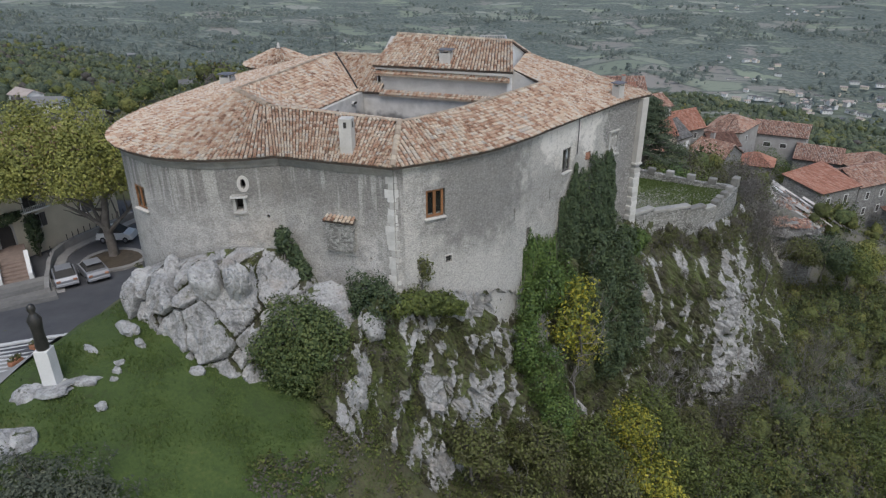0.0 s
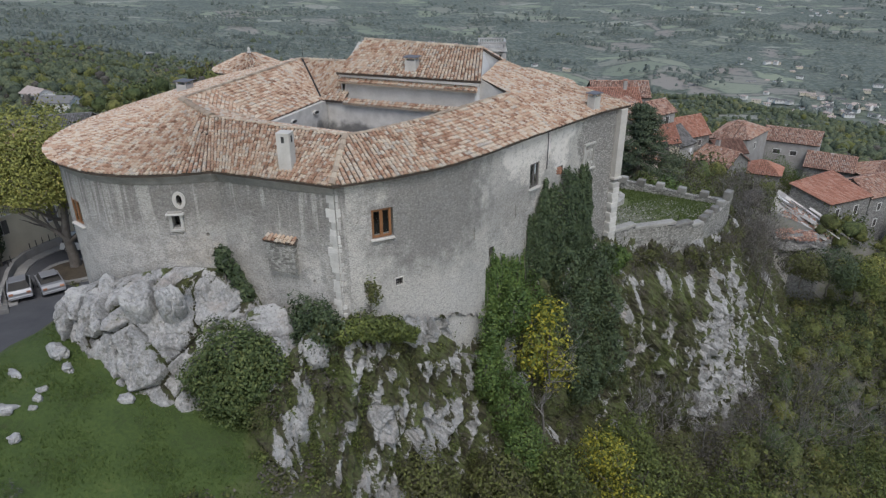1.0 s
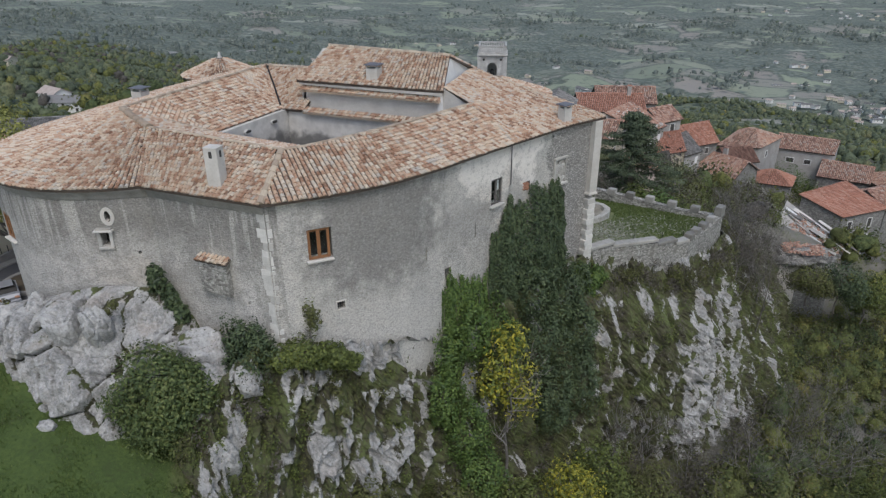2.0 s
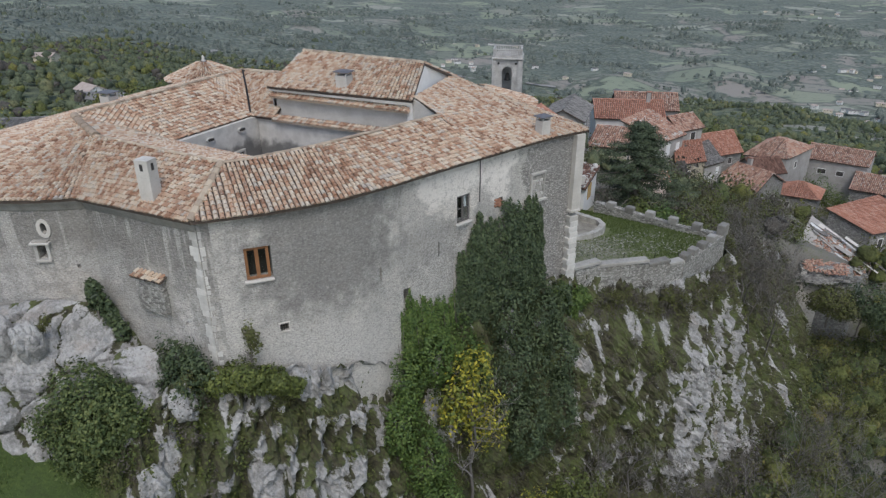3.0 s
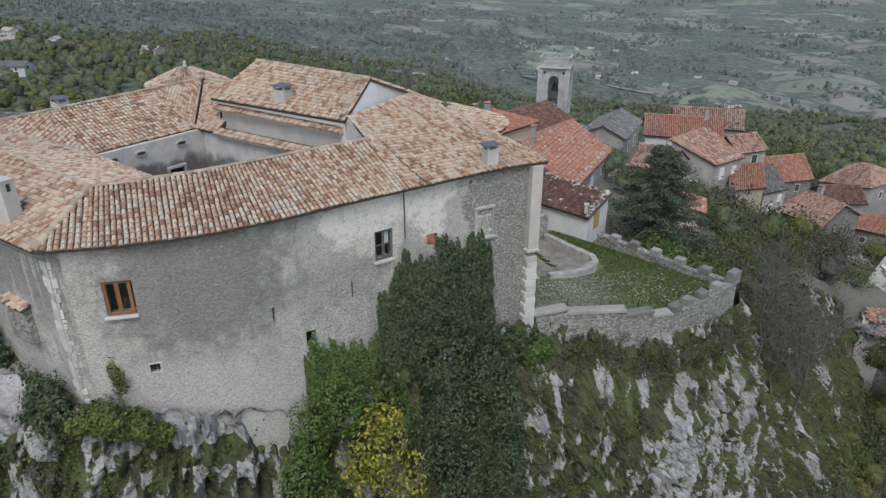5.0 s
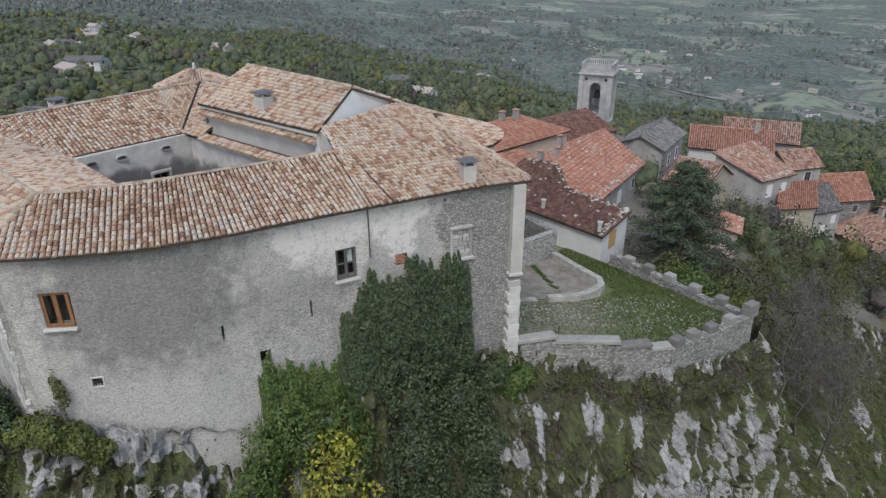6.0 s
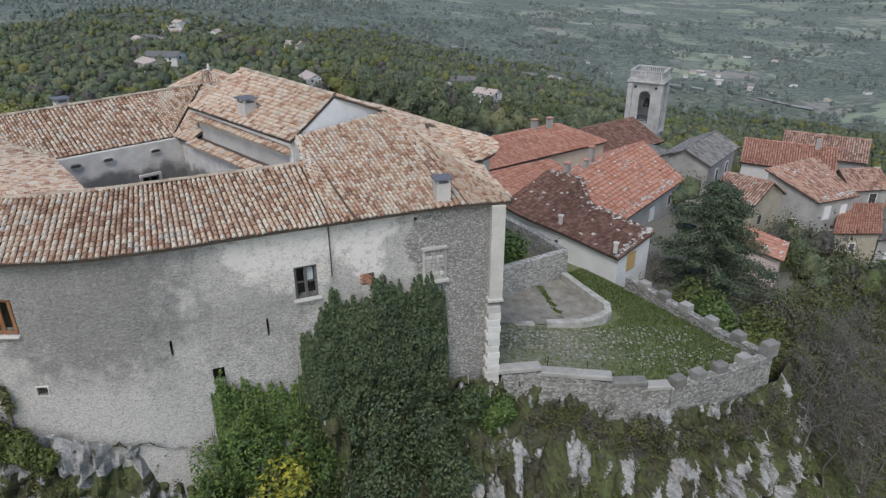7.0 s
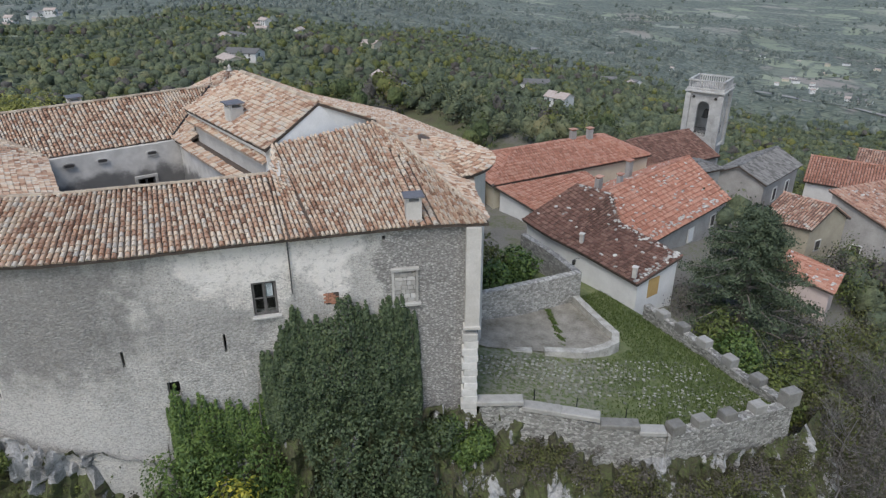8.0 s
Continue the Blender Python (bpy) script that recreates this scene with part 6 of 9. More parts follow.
    piece("roof_tiles", solid("roof_tiles", *tiles_data(sp), roof_mat), rf)["kind"] = "stuff"
    if caps:
        piece("ridge_cap", solid("ridge_cap", *cap_data(caps, 0.16), roof_mat), rf)["kind"] = "stuff"
    rng = random.Random(seed + 50)
    if stones:
        st = []
        for _ in range(stones):
            r = rng.choice(rules)
            p, q = r.both(rng.uniform(0.1, 0.95) * r.length)
            f = rng.choice((rng.uniform(0.03, 0.12), rng.uniform(0.05, 0.95)))
            v = p.lerp(q, f)
            st.append(boulder((v.x, v.y, v.z + 0.14), (rng.uniform(0.09, 0.24), rng.uniform(0.08, 0.16), rng.uniform(0.06, 0.10)), rng.uniform(0, 90), rng.uniform(0, 50), 0, 0.2))
        piece("weight_stone", solid("weight_stone", *join(st), M_STONE), rf, label="loose stones weighing the tiles down")["kind"] = "stuff"
    corners = [a, b, c, d]
    for (side, f, z, w, hh, style) in wins:
        town_window(h, corners[side], corners[(side + 1) % 4], f, z, w, hh, style)
    for (u, v, w, top) in chimneys:
        p = a.lerp(b, u).lerp(d.lerp(c, u), v)
        ch = piece("chimney", boxes_mesh("chimney", [((0, 0, (top + eave - 0.5) / 2), (w, w * 0.8, top - eave + 0.5), 0)], M_GREYWALL, 0.03), h, pose(p.x, p.y, 0, 0, 0, math.degrees(math.atan2((b - a).y, (b - a).x))))
        piece("chimney_cap", boxes_mesh("chimney_cap", [((0, 0, top + 0.18), (w + 0.15, w * 0.8 + 0.15, 0.08), 0), ((0, 0, top + 0.07), (w * 0.7, w * 0.6, 0.16), 0)], roof_mat, 0.02), ch)
    return h


# the white house against the terrace, under one broad brown roof
house_a = thing("house", "white-walled house with a sagging brown tiled roof beside the terrace", "house")
A_LOW = [(-16.7, 74.5, 7.95), (-14.6, 74.1, 7.85), (-12.8, 73.85, 7.8), (-11.4, 73.9, 7.7), (-10.0, 73.85, 7.65), (-4.0, 73.45, 7.3)]
A_TOP = [(-16.1, 80.4, 9.95), (-14.4, 80.8, 9.9), (-12.7, 81.1, 9.8), (-11.7, 80.5, 8.9), (-10.6, 79.8, 8.2), (-3.8, 78.5, 8.1)]
rule_a = Rule(list(zip(A_LOW, A_TOP)))
foot_a = [(-16.4, 74.8), (-10.0, 74.1), (-4.15, 73.75), (-4.0, 78.2), (-10.7, 79.6), (-12.8, 80.8), (-15.9, 80.2)]
top_a = [7.9, 7.65, 7.35, 8.2, 8.3, 9.7, 9.9]
nva = len(foot_a)
piece("wall", solid("wall", [(x, y, 2.0) for x, y in foot_a] + [(x, y, z - 0.05) for (x, y), z in zip(foot_a, top_a)], [(i, (i + 1) % nva, (i + 1) % nva + nva, i + nva) for i in range(nva)], M_WHITE), house_a)
roof_a = piece("roof", solid("roof", *bed_data(rule_a, 0.16), M_BED), house_a)
piece("roof_tiles", solid("roof_tiles", *tiles_data(tile_spots(rule_a, 0.26, 0.40, 91)), M_TILE_BROWN), roof_a)["kind"] = "stuff"
ra = random.Random(3)
st = []
for k in range(110):
    s = ra.uniform(0.02, 0.98) * rule_a.length
    p, q = rule_a.both(s)
    v = p.lerp(q, ra.choice((0.95, 0.9, 0.97, ra.random())))
    if k % 3 == 0:
        p, q = rule_a.both(rule_a.length * ra.uniform(0.95, 0.99))
        v = p.lerp(q, ra.random())
    st.append(boulder((v.x, v.y, v.z + 0.14), (ra.uniform(0.10, 0.22), ra.uniform(0.08, 0.16), 0.08), ra.uniform(0, 90), k, 0, 0.2))
piece("weight_stone", solid("weight_stone", *join(st), M_STONE), roof_a, label="loose stones along the roof edge")["kind"] = "stuff"
piece("boarded_opening", boxes_mesh("boarded_opening", [((-4.08, 75.6, 6.4), (0.08, 1.2, 1.5), -2)], M_BOARD), house_a, label="opening closed with a yellow board")
for x, y in ((-10.5, 74.9), (-4.3, 73.4)):
    piece("chimney_pot", boxes_mesh("chimney_pot", [((x, y, 8.2), (0.3, 0.3, 0.8), 20), ((x, y, 8.64), (0.42, 0.42, 0.08), 20)], M_STONE, 0.02), house_a)
wall_lamp = thing("wall_lamp", "black iron lantern on a bracket on the white house wall", "lamp", pose(-9.4, 73.2, 7.2))
piece("bracket", tube_mesh("bracket", [[(0, 0.3, 0.1, 0.02), (0, 0, 0.25, 0.02), (0, -0.35, 0.2, 0.02)]], M_IRON), wall_lamp)
piece("lantern", lathe("lantern", [(0.06, -0.25), (0.12, -0.2), (0.15, 0.08), (0.17, 0.12), (0.03, 0.22)], M_IRON, 6, False), wall_lamp, pose(0, -0.35, 0))

S = "shutter"
house("old house with a broad orange tiled roof strewn with stones", [(-8.9, 79.5), (-10.6, 96.6), (-21.0, 97.6), (-19.9, 81.6)], -2, 6.4, 9.15, M_GREYWALL, M_TILE_RED, "gable", [(0, 0.25, 4.8, 0.8, 1.1, "plain"), (0, 0.6, 4.6, 0.8, 1.2, S), (0, 0.85, 4.8, 0.8, 1.1, "plain")], [(0.15, 0.62, 0.6, 9.9), (0.5, 0.68, 0.6, 10.0), (0.3, 0.55, 0.5, 9.8)], 1, stones=260)
house("long house with a clean orange tiled roof", [(-23.5, 77.4), (-20.2, 96.6), (-28.2, 98.8), (-31.8, 80.0)], 0, 8.4, 10.0, M_CREAM, M_TILE_RED, "hip", [(0, 0.2, 7.2, 0.8, 1.2, "plain")], [(0.62, 0.5, 0.6, 11.0), (0.72, 0.45, 0.6, 11.0)], 2)
house("low white lean-to with a pink tiled roof", [(-17.4, 77.5), (-17.6, 86.6), (-20.6, 87.2), (-22.8, 77.6)], 1, 7.5, 8.2, M_WHITE, M_TILE_RED, "shed", [], [], 3)
house("low house by the castle with an old brown roof", [(-30, 76), (-24.5, 76.8), (-32, 81.0), (-37, 79.5)], 0, 8.2, 9.2, M_CREAM, M_TILE_BROWN, "gable", [], [], 4)
house("church nave with a brown tiled roof beside its tower", [(-24.5, 101.5), (-22.5, 115.0), (-33.0, 117.0), (-35.0, 103.5)], -3, 4.2, 6.2, M_GREYWALL, M_TILE_BROWN, "gable", [], [], 5, name="church")
house("grey rendered house with a slate-grey roof", [(-12.6, 108.2), (-13.6, 118.0), (-19.2, 117.0), (-18.2, 106.6)], -5, 4.7, 6.2, M_GREYWALL, M_TILE_GREY, "gable", [(0, 0.35, 2.6, 0.9, 1.5, "dark"), (0, 0.72, 2.6, 0.9, 1.5, "dark"), (3, 0.5, 1.5, 0.8, 1.2, "dark")], [], 6)
house("small square grey block with a flat tiled cap", [(-16.3, 100.0), (-15.6, 103.6), (-19.0, 104.3), (-19.7, 100.7)], -3, 6.6, 7.2, M_GREYWALL, M_TILE_GREY, "hip", [], [(0.1, -0.2, 0.9, 6.3)], 7)
house("long house with a plain orange roof", [(-13.0, 119.6), (-2.8, 122.8), (-5.5, 130.4), (-15.6, 127.0)], -5, 2.5, 4.5, M_WHITE, M_TILE_RED, "gable", [], [(0.8, 0.45, 0.6, 5.9)], 8)
house("tan rendered house with a broken old tiled roof", [(-10.6, 104.8), (-5.8, 105.7), (-4.8, 111.6), (-9.8, 112.2)], -8, 2.3, 4.2, M_TAN, M_TILE_OLD, "gable", [(1, 0.3, 0.0, 0.8, 1.1, "plain"), (1, 0.7, -2.5, 0.8, 1.1, "plain"), (0, 0.5, 0.2, 0.7, 1.0, "plain")], [], 9, stones=60)
house("tall grey house with white shutters and a mottled tiled roof", [(-1.9, 115.7), (0.5, 121.2), (-5.2, 123.4), (-7.8, 114.6)], -10, 0.9, 3.6, M_GREYWALL, M_TILE_OLD, "shed", [(0, 0.3, -0.8, 0.9, 1.5, S), (0, 0.75, -0.8, 0.8, 1.2, S), (0, 0.6, -4.0, 0.8, 1.4, S), (3, 0.6, -2.5, 0.9, 1.3, "dark")], [], 10, stones=70)
house("grey house with a white sash window", [(-0.2, 122.6), (2.8, 126.8), (-1.5, 130.2), (-4.6, 126.0)], -9, 1.0, 2.6, M_GREYWALL, M_TILE_OLD, "gable", [(0, 0.6, -0.4, 1.0, 1.5, "dark")], [], 11)
house("small pink house with an orange roof", [(1.6, 93.6), (0.6, 97.6), (-3.2, 96.2), (-2.2, 92.0)], -6, 2.2, 3.3, M_PINK, M_TILE_RED, "shed", [], [], 12, stones=25)
house("small house with a red tiled roof and one window", [(0.5, 116.4), (4.3, 120.2), (2.8, 124.6), (-0.6, 121.4)], -11, -2.6, -0.8, M_TAN, M_TILE_RED, "shed", [(0, 0.45, -4.5, 0.6, 1.0, "brown")], [], 13)
house("small grey house with a dark roof", [(4.4, 120.4), (6.7, 124.2), (3.9, 127.4), (2.9, 124.7)], -12, -3.5, -1.6, M_GREYWALL, M_TILE_GREY, "shed", [(0, 0.4, -6, 0.6, 1.0, S), (0, 0.75, -4.8, 0.6, 0.9, S)], [], 14)
house("stone house with a bright red roof", [(4.0, 126.0), (9.2, 131.6), (5.0, 136.4), (0.2, 131.0)], -12, -3.6, -1.0, M_RUBBLE_TOWN, M_TILE_RED, "gable", [(0, 0.7, -5, 0.7, 1.0, "plain")], [], 15)
house("broad stone house with a faded tiled roof", [(6.0, 127.5), (12.2, 123.6), (16.4, 131.6), (10.2, 136.0)], -19, -8.0, -5.6, M_RUBBLE_TOWN, M_TILE_OLD, "gable", [(1, 0.35, -10, 0.7, 1.1, "plain"), (1, 0.7, -10, 0.7, 1.1, "plain"), (1, 0.5, -13, 0.8, 1.2, "plain")], [(0.4, 0.55, 0.7, -4.4)], 16, stones=40)
house("tall grey house under a hipped tiled roof", [(10.0, 144.6), (17.0, 145.2), (21.5, 155.0), (14.0, 157.5)], -20, -8.0, -5.6, M_GREYWALL, M_TILE_OLD, "hip", [(1, 0.4, -10, 0.8, 1.2, "dark")], [], 17)
house("long white-walled house with an old roof", [(21.0, 157.6), (31.5, 156.0), (33.5, 164.0), (23.0, 166.2)], -22, -10.8, -9.0, M_GREYWALL, M_TILE_OLD, "gable", [(0, 0.3, -13, 1.4, 0.9, "dark"), (0, 0.6, -13, 1.2, 0.9, "dark")], [], 18)
house("small stone shed with a hipped red roof", [(15.8, 133.8), (22.2, 133.4), (23.2, 139.0), (17.0, 140.0)], -19, -11.0, -9.2, M_RUBBLE_TOWN, M_TILE_RED, "hip", [(0, 0.3, -12.5, 0.7, 0.8, "plain")], [], 19)
house("stone house with a smooth red roof and dark windows", [(29.4, 124.2), (36.6, 130.8), (31.2, 136.4), (23.4, 126.6)], -24, -12.0, -10.0, M_RUBBLE_TOWN, M_TILE_RED, "shed", [(0, f, z, 0.9, 1.6, "dark") for f in (0.22, 0.68) for z in (-14.0, -17.0)], [], 20, tile=(0.4, 0.8))
house("row of stone houses with mottled roofs", [(36.8, 131.0), (46.4, 139.6), (41.2, 146.4), (31.6, 137.6)], -26, -12.4, -10.4, M_RUBBLE_TOWN, M_TILE_OLD, "gable", [(0, f, z, 0.8, 1.3, "dark") for f in (0.2, 0.5, 0.8) for z in (-14.4, -17.4)], [], 21)
house("grey stone house with a patched roof", [(29.0, 151.5), (37.5, 149.8), (39.5, 158.0), (31.0, 160.0)], -24, -14.0, -12.0, M_RUBBLE_TOWN, M_TILE_OLD, "gable", [], [], 22)
house("grey stone house with a patched roof", [(40.5, 149.5), (51.0, 153.0), (48.0, 161.5), (37.5, 158.5)], -26, -15.0, -12.6, M_RUBBLE_TOWN, M_TILE_OLD, "hip", [], [], 23)
house("low porch with a brown-red roof", [(44.0, 128.5), (50.5, 133.5), (48.0, 137.0), (41.5, 132.0)], -26, -17.6, -16.2, M_RUBBLE_TOWN, M_TILE_BROWN, "shed", [], [], 24)
house("old house behind the church with an orange roof", [(-12, 131), (-2, 134), (-4, 141), (-14, 138)], -10, 1.5, 3.6, M_GREYWALL, M_TILE_OLD, "gable", [], [], 25)
house("old house at the town's edge with a brown roof", [(12.0, 139.0), (17.0, 142.0), (14.0, 146.5), (8.5, 143.5)], -18, -9.5, -7.6, M_GREYWALL, M_TILE_BROWN, "gable", [], [], 26)

# bell tower
tower = thing("bell_tower", "pale weathered stone bell tower with an arched belfry", "tower", pose(-29.3, 122.6, 0, 0, 0, 16.5))
TW = 2.15
holes_t = [(1.35, 2.95, 4.4, 9.2)]


def tower_face(k):
    c, s = [(1, 0), (0, 1), (-1, 0), (0, -1)][k]
    p0 = (-TW * c + TW * s, -TW * s - TW * c)
    p1 = (TW * c + TW * s, TW * s - TW * c)
    return [p0, p1]


for k in range(4):
    ring_wall("wall", tower_face(k), -6, 10.4, holes_t if k in (0, 1, 3) else [], M_TOWER, 0.45, tower, 1.2, 0.02)
    ang = 90 * k
    arch = []
    for j in range(9):
        w0, w1 = math.pi * j / 9, math.pi * (j + 1) / 9
        arch.append(((0.8 * math.cos((w0 + w1) / 2), -TW - 0.03, 8.45 + 0.8 * math.sin((w0 + w1) / 2)), (0.30, 0.2, 0.36), 0))
    # spandrels fill the corners above the round arch
    V, F = [], []
    for sx in (-1, 1):
        b0 = len(V)
        ring = [(sx * 0.82, 8.4)] + [(sx * 0.8 * math.cos(math.pi / 2 * j / 6), 8.4 + 0.8 * math.sin(math.pi / 2 * j / 6)) for j in range(7)] + [(0, 9.25), (sx * 0.82, 9.25)]
        V += [(x, -TW + 0.02, z) for x, z in ring] + [(x, -TW + 0.4, z) for x, z in ring]
        n = len(ring)
        F += [tuple(b0 + i for i in range(n)), tuple(b0 + n + i for i in reversed(range(n)))] + [(b0 + i, b0 + n + i, b0 + n + (i + 1) % n, b0 + (i + 1) % n) for i in range(n)]
    if k in (0, 1, 3):
        piece("arch", solid("arch", V, F, M_TOWER), tower, pose(0, 0, 0, 0, 0, ang))
        piece("belfry_rail", boxes_mesh("belfry_rail", [((0, -TW + 0.15, 4.9), (1.6, 0.06, 0.06), 0), ((0, -TW + 0.15, 5.6), (1.6, 0.06, 0.06), 0)] + [((-0.7 + 0.2 * j, -TW + 0.15, 5.0), (0.03, 0.03, 1.2), 0) for j in range(8)], M_IRON), tower, pose(0, 0, 0, 0, 0, ang))
    for sx in (-1, 1):
        # Dark disc on the face, coloured like the shade of a hole.
        piece("round_vent", lathe("round_vent", [(0.2, 0), (0.2, 0.04)], M_DIM, 12, False), tower, pose(0, 0, 0, 0, 0, ang) @ pose(sx * 1.45, -TW - 0.02, 9.7, 90, 0, 0))
    piece("pilaster", boxes_mesh("pilaster", [((-TW, -TW, 6.4), (0.7, 0.7, 7.6), 0)], M_TOWER, 0.04), tower, pose(0, 0, 0, 0, 0, ang))
    piece("balustrade", boxes_mesh("balustrade", [((0, -TW - 0.1, 11.95), (4.7, 0.3, 0.2), 0)] + [((-2.1 + 0.30 * j, -TW - 0.1, 11.4), (0.15, 0.18, 0.95), 0) for j in range(15)], M_TOWER), tower, pose(0, 0, 0, 0, 0, ang))
piece("cornice", boxes_mesh("cornice", [((0, 0, 10.55), (5.2, 5.2, 0.28), 0), ((0, 0, 10.85), (4.9, 4.9, 0.3), 0)], M_TOWER, 0.06), tower)
piece("string_course", boxes_mesh("string_course", [((0, 0, 3.0), (4.8, 4.8, 0.25), 0)], M_TOWER, 0.06), tower)
piece("floor_slab", boxes_mesh("floor_slab", [((0, 0, 4.2), (4.0, 4.0, 0.3), 0)], M_STONE), tower)
piece("bell", lathe("bell", [(0.62, 6.6), (0.5, 6.75), (0.4, 7.3), (0.25, 7.7), (0.05, 7.8)], M_BRONZE, 16), tower)

# ruin below the terrace: broken walls, a collapsed roof of sheets and beams, a flat shed roof
ruin = thing("ruined_house", "roofless ruined stone house with broken walls and a collapsed roof", "ruin")
RUIN = [((14.8, 117.2), (15.3, 109.8), -11.6, M_RUBBLE_TOWN), ((15.3, 109.8), (18.2, 109.8), -11.7, M_RUBBLE_TOWN), ((18.2, 109.8), (19.3, 105.4), -10.9, M_RUBBLE_TOWN), ((19.3, 105.4), (22.2, 105.9), -11.2, M_PALE), ((22.2, 105.9), (26.2, 107.2), -11.4, M_RUBBLE_TOWN), ((26.2, 107.2), (28.9, 115.0), -12.9, M_RUBBLE_TOWN), ((20.5, 118.8), (14.8, 117.2), -8.2, M_RUBBLE_TOWN)]
for k, (a, b, top, mat) in enumerate(RUIN):
    ob = ring_wall("broken_wall", [a, b], -24, top, [(0.9, 2.1, -14.4, -12.3)] if k == 1 else [], mat, 0.55, ruin, 0.45, 0.07)
    mid = (Vector((*a, 0)) + Vector((*b, 0))) / 2
    half = (Vector((*a, 0)) - mid).length
    for v in ob.data.vertices:
        f = (Vector((v.co.x, v.co.y, 0)) - mid).length / half
        cut = top - (2.6 * f if k == 6 else 0.2) - 1.1 * abs(noise.noise(Vector((v.co.x * 0.7, v.co.y * 0.7, k * 3.1)))) - 0.3 * noise.noise(Vector((v.co.x * 2.3, v.co.y * 2.3, k)))
        if v.co.z > cut:
            v.co.z = cut + 0.12 * noise.noise(v.co * 3.1)
rub = random.Random(9)
piece("shed_roof", boxes_mesh("shed_roof", [((16.5, 112.2, -10.9), (3.6, 4.6, 0.16), -12)], M_DARKPLATE, 0.02), ruin, label="flat dark grey shed roof")
for sx, sy, lx, ly in ((16.1, 109.9, 3.6, 0.16), (16.9, 114.5, 3.6, 0.16), (14.75, 112.6, 0.16, 4.6), (18.2, 111.8, 0.16, 4.6)):
    piece("roof_edge", boxes_mesh("roof_edge", [((sx, sy, -10.84), (lx, ly, 0.14), -12)], M_STONE, 0.02), ruin)
# the slope of the fallen roof: p runs along its top edge, q across it
R0, RP, RQ = Vector((20.3, 118.3, -8.3)), Vector((8.5, -3.3, -4.3)), Vector((-1.6, -5.2, -2.4))
down = RP.cross(RQ).normalized()
if down.z < 0:
    down = -down


def on_ruin(p, q, h=0.0):
    return R0 + RP * p + RQ * q + down * h


piece("roof_underside", solid("roof_underside", [tuple(on_ruin(p, q, h)) for h in (-0.25, -0.02) for p, q in ((0, 0), (1, 0), (0.9, 0.9), (0, 1))], [(0, 1, 2, 3), (7, 6, 5, 4), (0, 4, 5, 1), (1, 5, 6, 2), (2, 6, 7, 3), (3, 7, 4, 0)], M_GREYWALL), ruin)
for k in range(16):
    p, q = rub.uniform(0.0, 0.85), rub.uniform(0.02, 0.75)
    u, w = (RP + RQ * rub.uniform(-0.12, 0.2)).normalized(), None
    w = down.cross(u)
    ln, wd = rub.uniform(1.6, 4.2), rub.uniform(0.18, 0.7)
    c = on_ruin(p, q, 0.05 + 0.03 * k)
    V = [tuple(c + u * a * ln + w * b * wd + down * (h + 0.12 * a)) for h in (0, 0.05) for a, b in ((0, 0), (1, 0), (1, 1), (0, 1))]
    piece("roof_sheet" if wd > 0.4 else "beam", solid("roof_sheet", V, [(0, 3, 2, 1), (4, 5, 6, 7), (0, 1, 5, 4), (1, 2, 6, 5), (2, 3, 7, 6), (3, 0, 4, 7)], (M_LINE, M_GREYWALL, M_GREYWOOD, M_PALE)[k % 4]), ruin)
fallen = []
for _ in range(420):
    if rub.random() < 0.5:
        c = on_ruin(rub.uniform(0.2, 1.0), rub.uniform(0.15, 1.0), 0.06)
        n = down
    else:
        c, n = Vector((rub.uniform(19.6, 24.5), rub.uniform(105.3, 107.6), 0)), Vector((0, -0.3, 1)).normalized()
        c.z = -11.1 + 0.25 * (c.y - 106) + rub.uniform(-0.1, 0.1)
    t = Vector((rub.uniform(-1, 1), rub.uniform(-1, 1), rub.uniform(-0.2, 0.2)))
    ac = t.cross(n).normalized()
    fallen.append((c, ac, n.cross(ac).normalized(), n, 0.24, 0.42))
piece("fallen_tiles", solid("fallen_tiles", *tiles_data(fallen), M_TILE_OLD), ruin)["kind"] = "stuff"
piece("rubble_bed", solid("rubble_bed", *boulder((22.0, 107.2, -12.6), (3.4, 2.2, 1.5), 10, 4.2, 3, 0.4), M_RUBBLE_TOWN), ruin)
piece("rubble_bed", solid("rubble_bed", *boulder((19.0, 114.5, -14.2), (4.2, 4.2, 2.4), 40, 8.2, 3, 0.4), M_RUBBLE_TOWN), ruin)

# ---- road, cars and forecourt by the round tower ----
ROAD = [(-64, 24), (-33.6, 21.5), (-33.4, 24), (-34.2, 29.2), (-33.0, 33.0), (-35.0, 36.5), (-36.5, 45), (-40, 52), (-50, 56), (-64, 52)]
road = piece("road", sheet("road", ROAD, lambda x, y: float(road_height(np.array(x), np.array(y))) + 0.09, M_ASPHALT, 1.0))
tagged(road, "worn dark asphalt forecourt", "road", kind="structure")


def on_road(x, y):
    return float(road_height(np.array(x), np.array(y))) + 0.09


def strip(name, pts, wide, high, mat, parent=None, base=0.0):
    boxes = []
    for (ax, ay), (bx, by) in zip(pts, pts[1:]):
        ln = math.hypot(bx - ax, by - ay)
        n = max(1, int(ln / 0.8))
        for i in range(n):
            f = (i + 0.5) / n
            x, y = ax + (bx - ax) * f, ay + (by - ay) * f
            boxes.append(((x, y, on_road(x, y) + base + high / 2 - 0.05), (ln / n - 0.01, wide, high + 0.1), math.degrees(math.atan2(by - ay, bx - ax))))
    return piece(name, boxes_mesh(name, boxes, mat, 0.02), parent)


